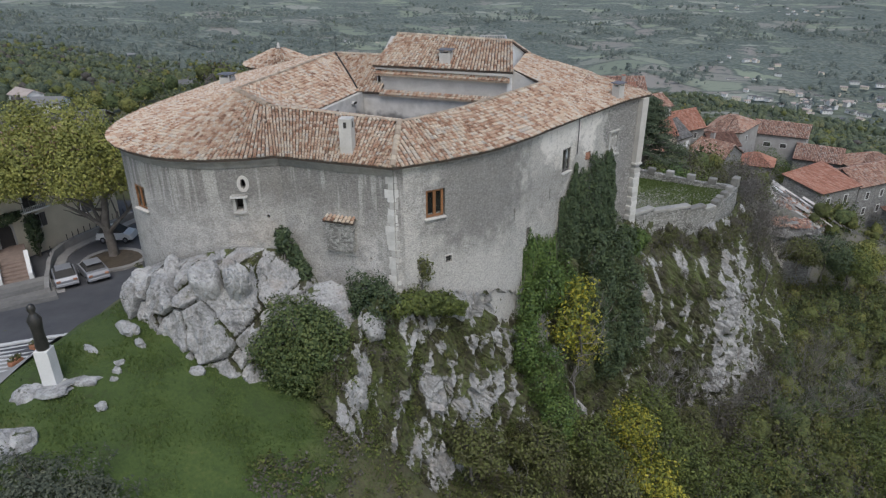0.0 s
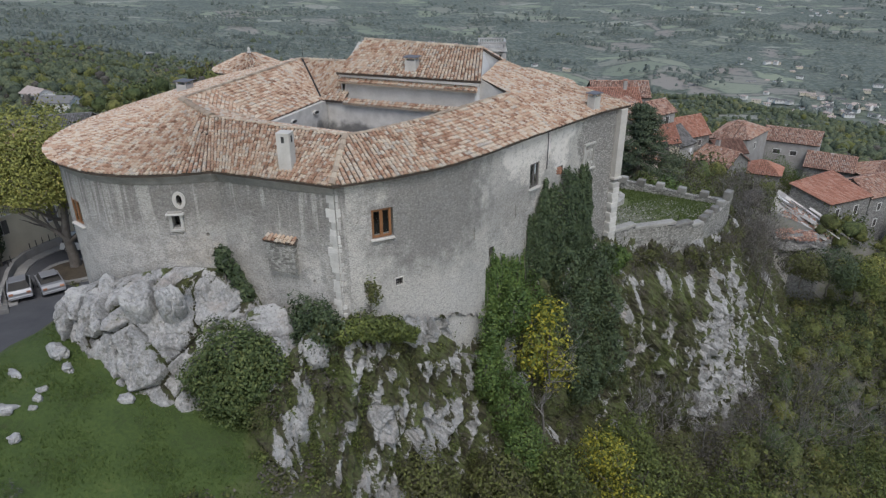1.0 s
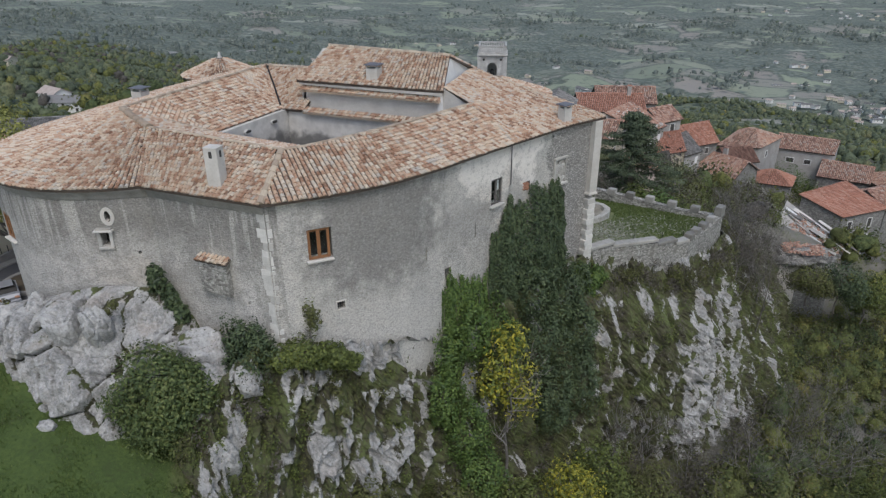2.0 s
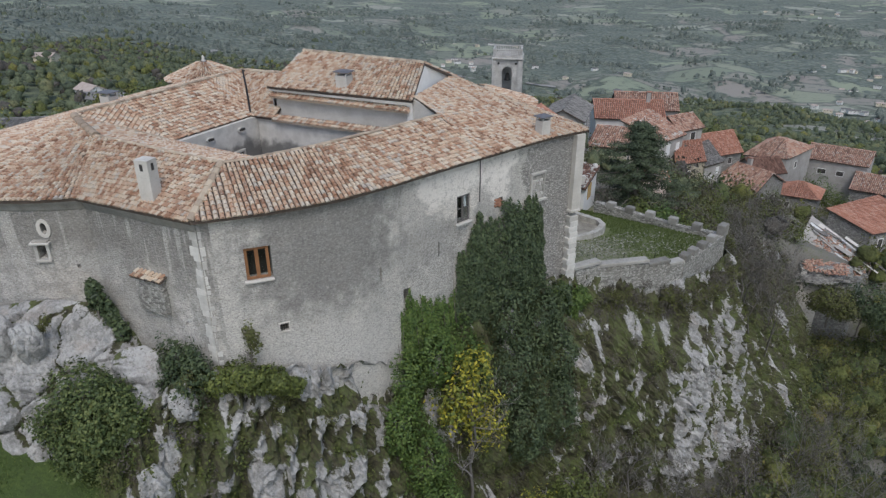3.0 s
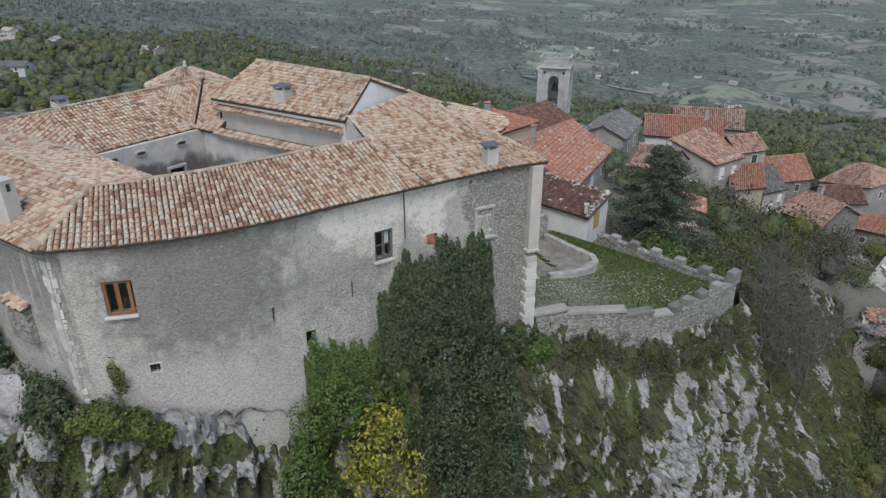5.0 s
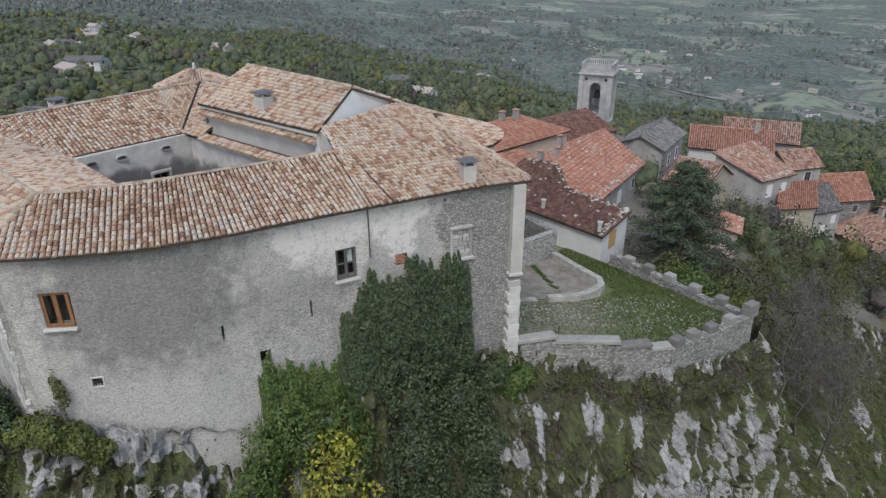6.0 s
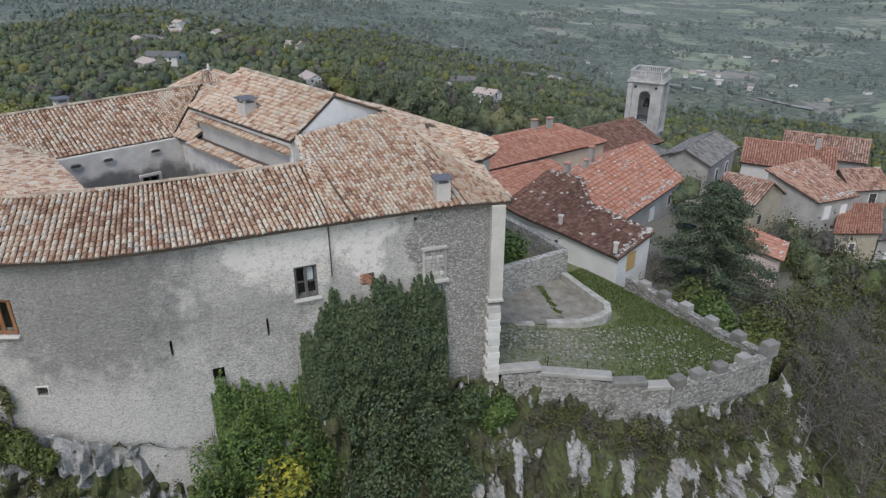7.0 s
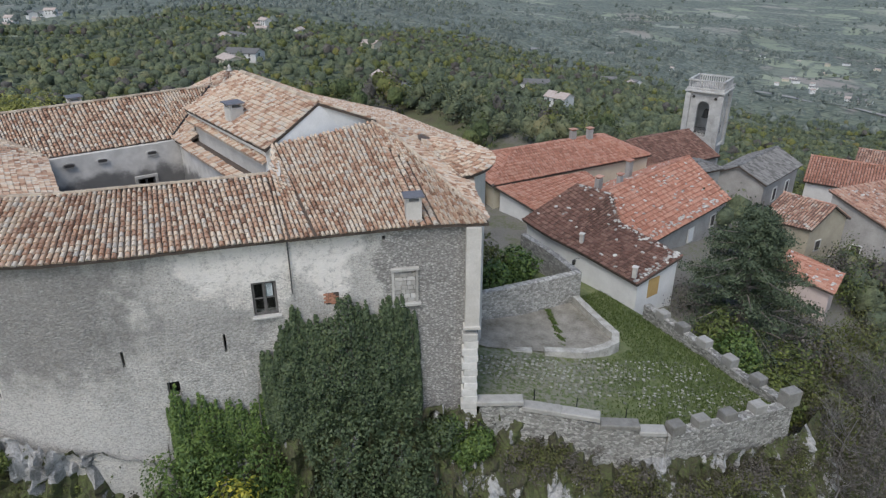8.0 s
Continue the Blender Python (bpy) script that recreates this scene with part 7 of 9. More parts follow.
kerb = strip("kerb", [(-39.6, 26.8), (-37.0, 28.6), (-34.3, 30.1)], 0.28, 0.14, M_LINE)
tagged(kerb, "white painted kerb along the forecourt", "kerb", kind="structure")
edge_line = strip("painted_line", [(-39.3, 26.3), (-36.7, 28.1), (-34.0, 29.6)], 0.12, 0.06, M_LINE)
tagged(edge_line, "worn white line beside the kerb", "marking", kind="structure")
RINGC = (-43.9, 42.2)
island = strip("kerb", [(RINGC[0] + 2.7 * math.cos(k * math.pi / 10), RINGC[1] + 2.4 * math.sin(k * math.pi / 10)) for k in range(21)], 0.42, 0.26, M_PAVE)
tagged(island, "round stone kerb about the plane tree", "kerb", kind="structure")
bed = piece("tree_bed", sheet("tree_bed", [(RINGC[0] + 2.5 * math.cos(k * math.pi / 8), RINGC[1] + 2.2 * math.sin(k * math.pi / 8)) for k in range(16)], lambda x, y: on_road(x, y) + 0.2 + 0.05 * noise.noise(Vector((x * 2, y * 2, 0))), M_SOIL, 0.5))
tagged(bed, "dark soil with fallen leaves under the plane tree", "soil", kind="structure")
low_wall = strip("low_wall", [(-43.6, 34.9), (-46.2, 37.3), (-48.4, 39.6), (-49.6, 41.2), (-50.2, 42.9), (-50.1, 45.0), (-49.7, 47.0), (-49.3, 51.0)], 0.35, 0.75, M_PAVE)
tagged(low_wall, "low grey wall round the forecourt", "wall", kind="structure")
edge_walk = strip("pavement", [(-43.1, 35.4), (-45.7, 37.8), (-47.9, 40.1), (-49.0, 41.6), (-49.5, 43.1), (-49.4, 45.0), (-49.0, 47.0), (-48.6, 51.0)], 0.9, 0.12, M_PAVE)
tagged(edge_walk, "narrow raised pavement along the low wall", "pavement", kind="structure")
for k in range(14):
    f = k / 13
    x, y = (-50.15 + 0.1 * f, 42.2 + 8.6 * f) if f > 0.1 else (-49.0 - 0.5 * k, 40.3 + 0.7 * k)
    x = x + 0.85 * max(0, f - 0.3)
    post = piece("fence_post", tube_mesh("fence_post", [[(x, y, on_road(x, y) + 0.6, 0.035), (x, y, on_road(x, y) + 1.35, 0.035)]], M_IRON, 6))
    tagged(post, "thin dark iron railing post on the low wall", "post", "railing posts")
steps = thing("steps", "flight of broad paved steps with white nosings", "steps")
for k in range(9):
    x, y = -36.1 + 0.27 * k - 3.0 * 0.84, 27.4 - 0.56 * k - 3.0 * 0.54
    st_ob = piece("step", boxes_mesh("step", [((0, 0, 0), (6.2, 0.66, 0.4), 0)], M_PAVE, 0.02), steps, pose(x, y, 4.95 + 0.10 * k, 0, 0, 32.7))
    piece("nosing", boxes_mesh("nosing", [((0, 0.22, 0.207), (6.2, 0.16, 0.012), 0)], M_LINE), st_ob)
white_edge = thing("edging_wall", "low whitewashed wall of short blocks beside the path", "wall")
for k in range(12):
    f = k / 11
    piece("block", boxes_mesh("block", [((0, 0, 0), (0.5, 0.3, 0.5 + 0.1 * (k % 2)), 0)], M_WHITE, 0.04), white_edge, pose(-35.9 + 2.3 * f, 27.2 - 6.0 * f, 5.25 + 0.95 * f, 0, 0, -69))
for x, y, z in ((-34.9, 24.6, 5.75), (-35.8, 26.9, 5.35)):
    pot = thing("flower_pot", "terracotta trough with small red-leaved plants", "pot", pose(x - 0.1, y, z + 0.35))
    piece("trough", boxes_mesh("trough", [((0, 0, 0.15), (0.4, 0.8, 0.3), 0)], M_TERRACOTTA, 0.04), pot)
    piece("plant", cloud_mesh("plant", L_BRUSH, [(0, 0, 0.42, 0.25, 0.45, 0.2)], 120, 0.07, 5), pot)
path = piece("path", sheet("path", [(-33.2, 18), (-31.2, 19.2), (-31.8, 25.0), (-34.3, 29.0), (-35.5, 27.2), (-33.8, 22.2)], lambda x, y: float(ground_height(np.array(x), np.array(y))) + 0.10, M_PAVE, 0.6))
tagged(path, "grey paved footpath between wall and lawn", "path", kind="structure")


def car(label, m, paint, hatch=True):
    """A small parked car: body, glasshouse, windows, lamps, wheels."""
    c = thing("car", label, "car", m, "parked cars")
    prof = [(-1.95, 0.35), (-2.0, 0.75), (-1.85, 0.98), (-0.9, 1.02), (1.1, 1.02), (1.95, 0.86), (2.05, 0.6), (2.0, 0.35)]
    V, F = [], []
    for y, k in ((-0.84, 1.0), (-0.78, 1.0), (0.78, 1.0), (0.84, 1.0)):
        V += [(x * (0.985 if abs(y) > 0.8 else 1), y, z * (1 if abs(y) < 0.8 else 0.99)) for x, z in prof]
    n = len(prof)
    for r in range(3):
        F += [(r * n + i, (r + 1) * n + i, (r + 1) * n + (i + 1) % n, r * n + (i + 1) % n) for i in range(n)]
    F += [tuple(range(n)), tuple(reversed(range(3 * n, 4 * n)))]
    body = piece("body", solid("body", V, F, paint), c)
    cab = [(-1.75 if hatch else -1.4, 1.0), (-1.35 if hatch else -0.8, 1.48), (0.25, 1.5), (1.15, 1.0)]
    V = [(x, s * (0.74 if z < 1.2 else 0.60), z) for s in (-1, 1) for x, z in cab]
    piece("glasshouse", solid("glasshouse", V, [(0, 1, 2, 3), (7, 6, 5, 4), (0, 4, 5, 1), (1, 5, 6, 2), (2, 6, 7, 3)], M_DIM), c, label="dark windows")
    piece("roof_panel", boxes_mesh("roof_panel", [((-0.5, 0, 1.51), (1.5, 1.16, 0.05), 0)], paint, 0.02), c)
    for sx in (-1.95, 1.9):
        for sy in (-0.6, 0.6):
            piece("lamp", boxes_mesh("lamp", [((sx, sy, 0.75), (0.14, 0.3, 0.16), 0)], M_BRICK if sx < 0 else M_WHITEPAINT, 0.03), c, label="red tail lamp" if sx < 0 else "clear headlamp")
    piece("bumper", boxes_mesh("bumper", [((-2.0, 0, 0.45), (0.16, 1.6, 0.2), 0)], paint, 0.05), c)
    piece("bumper", boxes_mesh("bumper", [((2.02, 0, 0.45), (0.16, 1.6, 0.2), 0)], paint, 0.05), c)
    for sx in (-1.25, 1.3):
        for sy in (-0.78, 0.78):
            wh = piece("wheel", lathe("wheel", [(0.2, -0.1), (0.31, -0.1), (0.31, 0.1), (0.2, 0.1)], M_RUBBER, 16), c, pose(sx, sy, 0.31, 90, 0, 0))
            piece("rim", lathe("rim", [(0.19, -0.11), (0.19, 0.11)], M_CARPAINT, 10), wh)
    return c


car("silver hatchback parked on the forecourt", pose(-44.5, 37.5, on_road(-44.5, 37.5), 0, 7, 141), M_CARPAINT)
car("silver saloon parked beside the plane tree's kerb", pose(-43.0, 39.0, on_road(-43.0, 39.0), 0, 6, 147), M_CARPAINT, False)
car("small white car parked behind the plane tree", pose(-47.0, 46.2, on_road(-47.0, 46.2), 0, 0, 18) @ Matrix.Diagonal((0.82, 0.9, 1, 1)), M_CARWHITE)

VA, VB = (-54.0, 32.5), (-49.9, 50.0)
villa = house("cream-plastered house with shuttered windows and a balcony", [VA, VB, (-60.0, 54.0), (-64.0, 36.0)], -6, 11.0, 13.0, M_CREAM, M_TILE_OLD, "hip", [(0, 0.545, 8.7, 1.1, 2.1, "dark"), (0, 0.55, 6.2, 0.9, 1.2, "dark"), (0, 0.82, 8.6, 1.0, 1.5, "brown"), (0, 0.82, 6.0, 0.9, 1.2, "brown")], [], 30)
vturn = math.degrees(math.atan2(VB[1] - VA[1], VB[0] - VA[0]))


def on_villa(f, z):
    return pose(VA[0] + (VB[0] - VA[0]) * f, VA[1] + (VB[1] - VA[1]) * f, z, 0, 0, vturn)


for sx in (-0.72, 0.72):
    piece("shutter", boxes_mesh("shutter", [((sx, -0.09, 0), (0.48, 0.05, 1.25), 0)], M_GREYWOOD, 0.01), villa, on_villa(0.55, 6.2), "dark open shutter")
balc = piece("balcony", boxes_mesh("balcony", [((0, -0.5, 0), (2.4, 1.0, 0.14), 0)], M_WHITE, 0.02), villa, on_villa(0.545, 7.55))
piece("railing", boxes_mesh("railing", [((0, -0.97, 0.95), (2.4, 0.05, 0.05), 0)] + [((-1.15 + 0.16 * k, -0.97, 0.5), (0.03, 0.03, 0.9), 0) for k in range(15)] + [((sx, -0.5, 0.95), (0.05, 1.0, 0.05), 0) for sx in (-1.17, 1.17)], M_IRON), balc)
arc = [(0.6 * math.cos(math.pi * k / 12), 1.5 + 0.6 * math.sin(math.pi * k / 12)) for k in range(13)]
ring = [(0.6, 0.0)] + arc + [(-0.6, 0.0)]
nr = len(ring)
piece("arched_door", solid("arched_door", [(x, -0.03, z) for x, z in ring] + [(x, 0.1, z) for x, z in ring], [tuple(range(nr))[::-1]] + [(i, (i + 1) % nr, (i + 1) % nr + nr, i + nr) for i in range(nr)], M_DIM), villa, on_villa(0.40, 4.7), "dark arched door")
wide = [(x * 1.28, z * 1.09) for x, z in ring]
piece("door_surround", solid("door_surround", [(x, -0.06, z) for x, z in ring] + [(x, -0.06, z) for x, z in wide] + [(x, 0.05, z) for x, z in wide], [(i, i + 1, i + 1 + nr, i + nr) for i in range(nr - 1)] + [(nr + i, nr + i + 1, 2 * nr + i + 1, 2 * nr + i) for i in range(nr - 1)], M_STONE), villa, on_villa(0.40, 4.7))
stair = thing("staircase", "brown outdoor stairs between low white walls to an arched door", "stairs", pose(-47.8, 35.8, 3.9, 0, 0, 50))
for k in range(6):
    piece("step", boxes_mesh("step", [((0, 0.42 * k, 0.16 * k - 0.6), (1.9, 0.46, 1.5), 0)], M_STEP, 0.02), stair)
piece("landing", boxes_mesh("landing", [((0, 4.1, -0.55), (2.1, 3.6, 2.9), 0)], M_STEP, 0.02), stair)
for sx in (-1, 1):
    V = [(sx * 1.1 + e, y, z) for e in (-0.16, 0.16) for y, z in ((-0.4, -1.0), (2.3, -1.0), (2.3, 1.7), (-0.4, 0.7))]
    piece("side_wall", solid("side_wall", V, [(0, 1, 2, 3), (7, 6, 5, 4), (0, 4, 5, 1), (1, 5, 6, 2), (2, 6, 7, 3), (3, 7, 4, 0)], M_WHITE), stair)
lower_steps = thing("steps", "broad worn grey stone steps below the house stairs", "steps", pose(-44.0, 32.7, 3.75, 0, 0, 50))
for k in range(6):
    piece("step", boxes_mesh("step", [((0.35 - 0.05 * k, 0.75 * k, 0.04 * k), (4.4, 0.8, 0.6), 0)], M_WORNSTEP, 0.03), lower_steps)
hall = house("long low dark-roofed hall beyond the trees", [(-92, 62), (-74, 74), (-78, 81), (-96, 69)], -14, 4.5, 6.0, M_TAN, M_TILE_GREY, "gable", [(0, f, 2.5, 2.0, 1.0, "dark") for f in (0.2, 0.4, 0.6, 0.8)], [], 31)

# statue on the lawn
statue = new("statue", solid("statue", *join([
    box_data([((0, 0, 1.2), (0.72, 0.72, 2.5), 0), ((0, 0, 0.1), (0.95, 0.95, 0.3), 0)], 0.04)]), M_WHITE))
fig = lathe("statue_top", [(0.3, 2.4), (0.34, 2.6), (0.27, 3.3), (0.30, 3.8), (0.36, 4.2), (0.2, 4.5), (0.15, 4.6), (0.21, 4.8), (0.18, 5.0), (0.05, 5.1)], M_BRONZE, 14)
bm = bmesh.new()
bm.from_mesh(statue.data)
k0 = len(bm.faces)
bm.from_mesh(fig)
bm.faces.ensure_lookup_table()
for f in bm.faces[k0:]:
    f.material_index = 1
bm.to_mesh(statue.data)
bm.free()
statue.data.materials.append(M_BRONZE)
statue.matrix_basis = pose(-28.6, 21.7, 7.9, 0, 0, 20)
tagged(statue, "dark bronze statue on a white stone pedestal", "statue")

# ---- rocks and growth round the castle ----
def rock_thing(name, label, rocks, mat=M_BOULDER, cuts=4):
    ob = thing(name, label, "rock")
    for i, (c, s, t) in enumerate(rocks):
        piece("rock", solid("rock", *boulder(c, tuple(1.16 * a for a in s), t, 3.3 * i + 1, cuts, 0.30), mat, True), ob)
    return ob


def build_outcrop():
    """One sloping mass of jointed limestone from the foot of the tower's wall down to the lawn."""
    ob = thing("rock_outcrop", "big grey-white limestone outcrop under the round tower", "rock")
    head = [(-30.9, 31.6, 8.8), (-29.6, 31.5, 10.2), (-28.3, 31.2, 10.9), (-26.6, 31.0, 11.4), (-25.0, 31.1, 12.0), (-23.4, 31.7, 12.3), (-21.8, 32.6, 12.1), (-20.5, 33.4, 11.6), (-19.2, 33.7, 10.2), (-18.6, 34.0, 8.6)]
    foot = [(-30.6, 29.9, 8.0), (-29.6, 28.9, 7.9), (-28.2, 28.3, 7.7), (-26.5, 27.7, 7.3), (-24.7, 27.1, 6.8), (-23.2, 26.8, 6.2), (-21.9, 26.7, 5.4), (-20.4, 27.6, 4.9), (-18.9, 29.6, 5.6), (-18.2, 32.6, 7.2)]
    A, B = [Vector(p) for p in soften(head, 18)], [Vector(p) for p in soften(foot, 18)]
    nu, nv = len(A), 110
    V, F, C = [], [], []
    for i in range(nu):
        for k in range(nv):
            v = k / (nv - 1)
            p = A[i].lerp(B[i], v) + Vector((0, -1, 0.9)).normalized() * 1.25 * math.sin(math.pi * min(v * 1.05, 1)) ** 0.8 - Vector((0, 0, 0.5 * (v > 0.97)))
            w = p.x + 0.35 * noise.noise(p * 0.5)
            s1k, j1 = blocks(Vector((w * 0.42, p.z * 0.30 + p.y * 0.1, 4)), 2.0)
            s2k, j2 = blocks(Vector((w * 0.8, p.z * 0.5, 6)), 3.0)
            out = 1.0 * (s1k - 0.35) * min(1, j1 * 5) + 0.25 * (s2k - 0.4) * min(1, j2 * 5) - 3.0 * max(0, 0.15 - j1) - 1.4 * max(0, 0.09 - j2)
            out += 0.42 * noise.fractal(Vector((p.x, p.y, p.z * 0.6)) * 0.75, 0.7, 2.1, 6) + 0.16 * (1 - abs(noise.noise(Vector((p.x * 1.9, p.y, p.z * 0.7)))) * 2) - 0.2
            # Moss fills the joints, and its dark colour deepens them like shade.
            C.append(min(max(0.14 + 0.55 * max(0, 0.16 - j1) / 0.16 + 0.2 * max(0, 0.1 - j2) / 0.1 + 0.42 * noise.fractal(p * 0.7, 0.8, 2.1, 4) + 0.25 * max(0, 0.22 - v) / 0.22, 0), 1))
            V.append(tuple(p + Vector((0.1, -0.85, 0.45)) * out * min(1, 4 * v + 0.2)))
    for i in range(nu - 1):
        for k in range(nv - 1):
            a = i * nv + k
            F.append((a, a + 1, a + nv + 1, a + nv))
    me = solid("rock", V, F, M_OUTCROP)
    me.attributes.new("cover", "FLOAT", "POINT").data.foreach_set("value", C)
    piece("rock", me, ob)
    # the big egg-shaped block and its neighbours
    for k, (c, sz, t) in enumerate((((-23.9, 29.3, 10.9), (1.0, 0.95, 1.45), 10), ((-28.6, 29.7, 9.7), (0.95, 0.8, 1.3), 30), ((-22.1, 29.7, 10.9), (0.8, 0.8, 1.6), 70), ((-26.9, 30.3, 10.8), (0.5, 0.6, 1.0), 20), ((-29.9, 30.4, 9.0), (0.7, 0.6, 0.9), 50))):
        piece("rock", solid("rock", *boulder(c, sz, t, 3.3 * k + 1, 4, 0.26), M_BOULDER), ob)


build_outcrop()
rock_thing("rock_outcrop", "rough limestone face below the fig bush", [((-17.6, 32.2, 8.6), (1.3, 0.8, 1.6), 20), ((-15.4, 30.7, 6.4), (0.8, 0.7, 2.6), 30), ((-15.0, 29.6, 4.2), (0.75, 0.7, 1.9), 60), ((-14.5, 31.7, 8.5), (0.6, 0.5, 0.9), 10)])
ro = random.Random(5)
cleft = [(x + ro.uniform(-0.4, 0.4), y - 0.15, z + ro.uniform(-0.5, 0.5), 0.32, 0.28, 0.4) for x, y, z in ((-28.3, 30.0, 9.6), (-26.9, 30.0, 10.0), (-26.0, 30.5, 10.7), (-25.2, 29.9, 10.0), (-23.1, 29.9, 11.0), (-23.0, 29.4, 9.2), (-24.4, 29.1, 8.6), (-21.6, 30.4, 12.0), (-29.4, 30.4, 10.2), (-26.3, 29.3, 9.2), (-22.7, 28.5, 8.6), (-28.0, 29.3, 7.9)) for _ in range(2)]
tagged(piece("cleft_growth", cloud_mesh("cleft_growth", L_BRUSH, cleft, 3600, 0.07, 63, 0.2)), "mossy green growth in the clefts of the outcrop", "brush", kind="stuff")
for i, (c, s, t) in enumerate([((-28.6, 27.2, 8.2), (1.15, 0.42, 0.5), -28), ((-27.0, 26.3, 8.0), (0.7, 0.3, 0.35), -32), ((-23.2, 26.3, 6.9), (0.45, 0.3, 0.3), 20), ((-26.7, 24.4, 7.95), (0.3, 0.25, 0.25), 60), ((-26.4, 23.8, 7.9), (0.25, 0.2, 0.3), 10),
                               ((-26.1, 23.2, 7.85), (0.2, 0.15, 0.2), 40), ((-29.0, 24.8, 8.15), (0.7, 0.25, 0.2), -20), ((-28.6, 21.6, 7.85), (1.5, 1.2, 0.35), 15), ((-29.4, 20.6, 7.9), (0.8, 0.6, 0.4), 70), ((-27.2, 22.4, 8.0), (0.8, 0.5, 0.3), 30),
                               ((-28.2, 17.2, 7.3), (1.6, 1.2, 1.1), 25), ((-27.1, 17.9, 7.4), (0.8, 0.7, 0.9), 60), ((-29.6, 16.8, 7.4), (1.3, 1.0, 1.0), 5), ((-25.4, 21.4, 7.6), (0.3, 0.25, 0.2), 0), ((-29.2, 29.6, 8.0), (0.6, 0.5, 0.5), 0)]):
    tagged(piece("boulder", solid("boulder", *boulder(c, s, t, i * 2.7 + 5, 2, 0.4), M_BOULDER)), "weathered grey-white limestone boulder in the grass", "rock", "lawn boulders")


def bush(name, label, blobs, count, size, mat, seed, twig=None, category="bush", up=0.35, hollow=0.5, lump=0.35):
    """A bush or climber: stems and leaves, rooted under its first blob."""
    b = blobs[0]
    base = (b[0], b[1], b[2] - b[5])
    ob = thing(name, label, category, pose(*base))
    loc = [(x - base[0], y - base[1], z - base[2], rx, ry, rz) for x, y, z, rx, ry, rz in blobs]
    piece("stem", tube_mesh("stem", limbs((0, 0, -0.6), (0, 0, b[5]), max(b[3], b[4]) * 0.9, seed, 7, 4, 0.05 + 0.03 * b[5], 2), twig or M_BARK, 4), ob)
    piece("foliage", cloud_mesh("foliage", mat, loc, count, size, seed, hollow, up=up, lump=lump), ob)
    return ob


bush("fig_bush", "large round fig bush with dark lobed leaves against the rocks", [(-18.1, 29.2, 8.2, 2.9, 2.3, 2.9), (-19.6, 28.8, 7.2, 1.7, 1.5, 2.0), (-16.8, 29.6, 8.4, 1.7, 1.5, 2.0), (-18.2, 29.0, 6.3, 2.3, 1.7, 1.8)], 20000, 0.09, L_FIG, 3, lump=0.5)
bush("shrub", "dark evergreen shrub at the foot of the front wall", [(-15.3, 32.6, 10.3, 1.2, 0.7, 1.1), (-14.2, 32.5, 10.0, 0.9, 0.6, 1.2), (-14.9, 31.9, 9.0, 1.4, 0.8, 1.1)], 4200, 0.09, L_IVY, 4, lump=0.6)
bush("shrub", "mossy green cushion of low growth at the wall's corner", [(-12.2, 33.6, 9.5, 1.5, 0.8, 0.75), (-11.0, 34.4, 9.2, 1.3, 0.7, 0.7), (-13.2, 32.8, 9.3, 0.9, 0.7, 0.7)], 3600, 0.09, L_OLIVE, 5)
bush("climber", "thin brown-green climber on the plaster above the corner", [(-12.25, 34.55, 11.1, 0.75, 0.25, 1.2)], 420, 0.09, L_BRUSH, 6, M_TWIG, "climber", hollow=0.1)
bush("ivy", "strip of ivy on the rock beside the round tower", [(-20.6, 32.7, 12.7, 0.6, 0.35, 1.0), (-20.0, 32.9, 11.6, 0.5, 0.35, 1.0), (-19.5, 32.9, 10.6, 0.5, 0.4, 0.9)], 1500, 0.12, L_IVY, 7, category="climber")


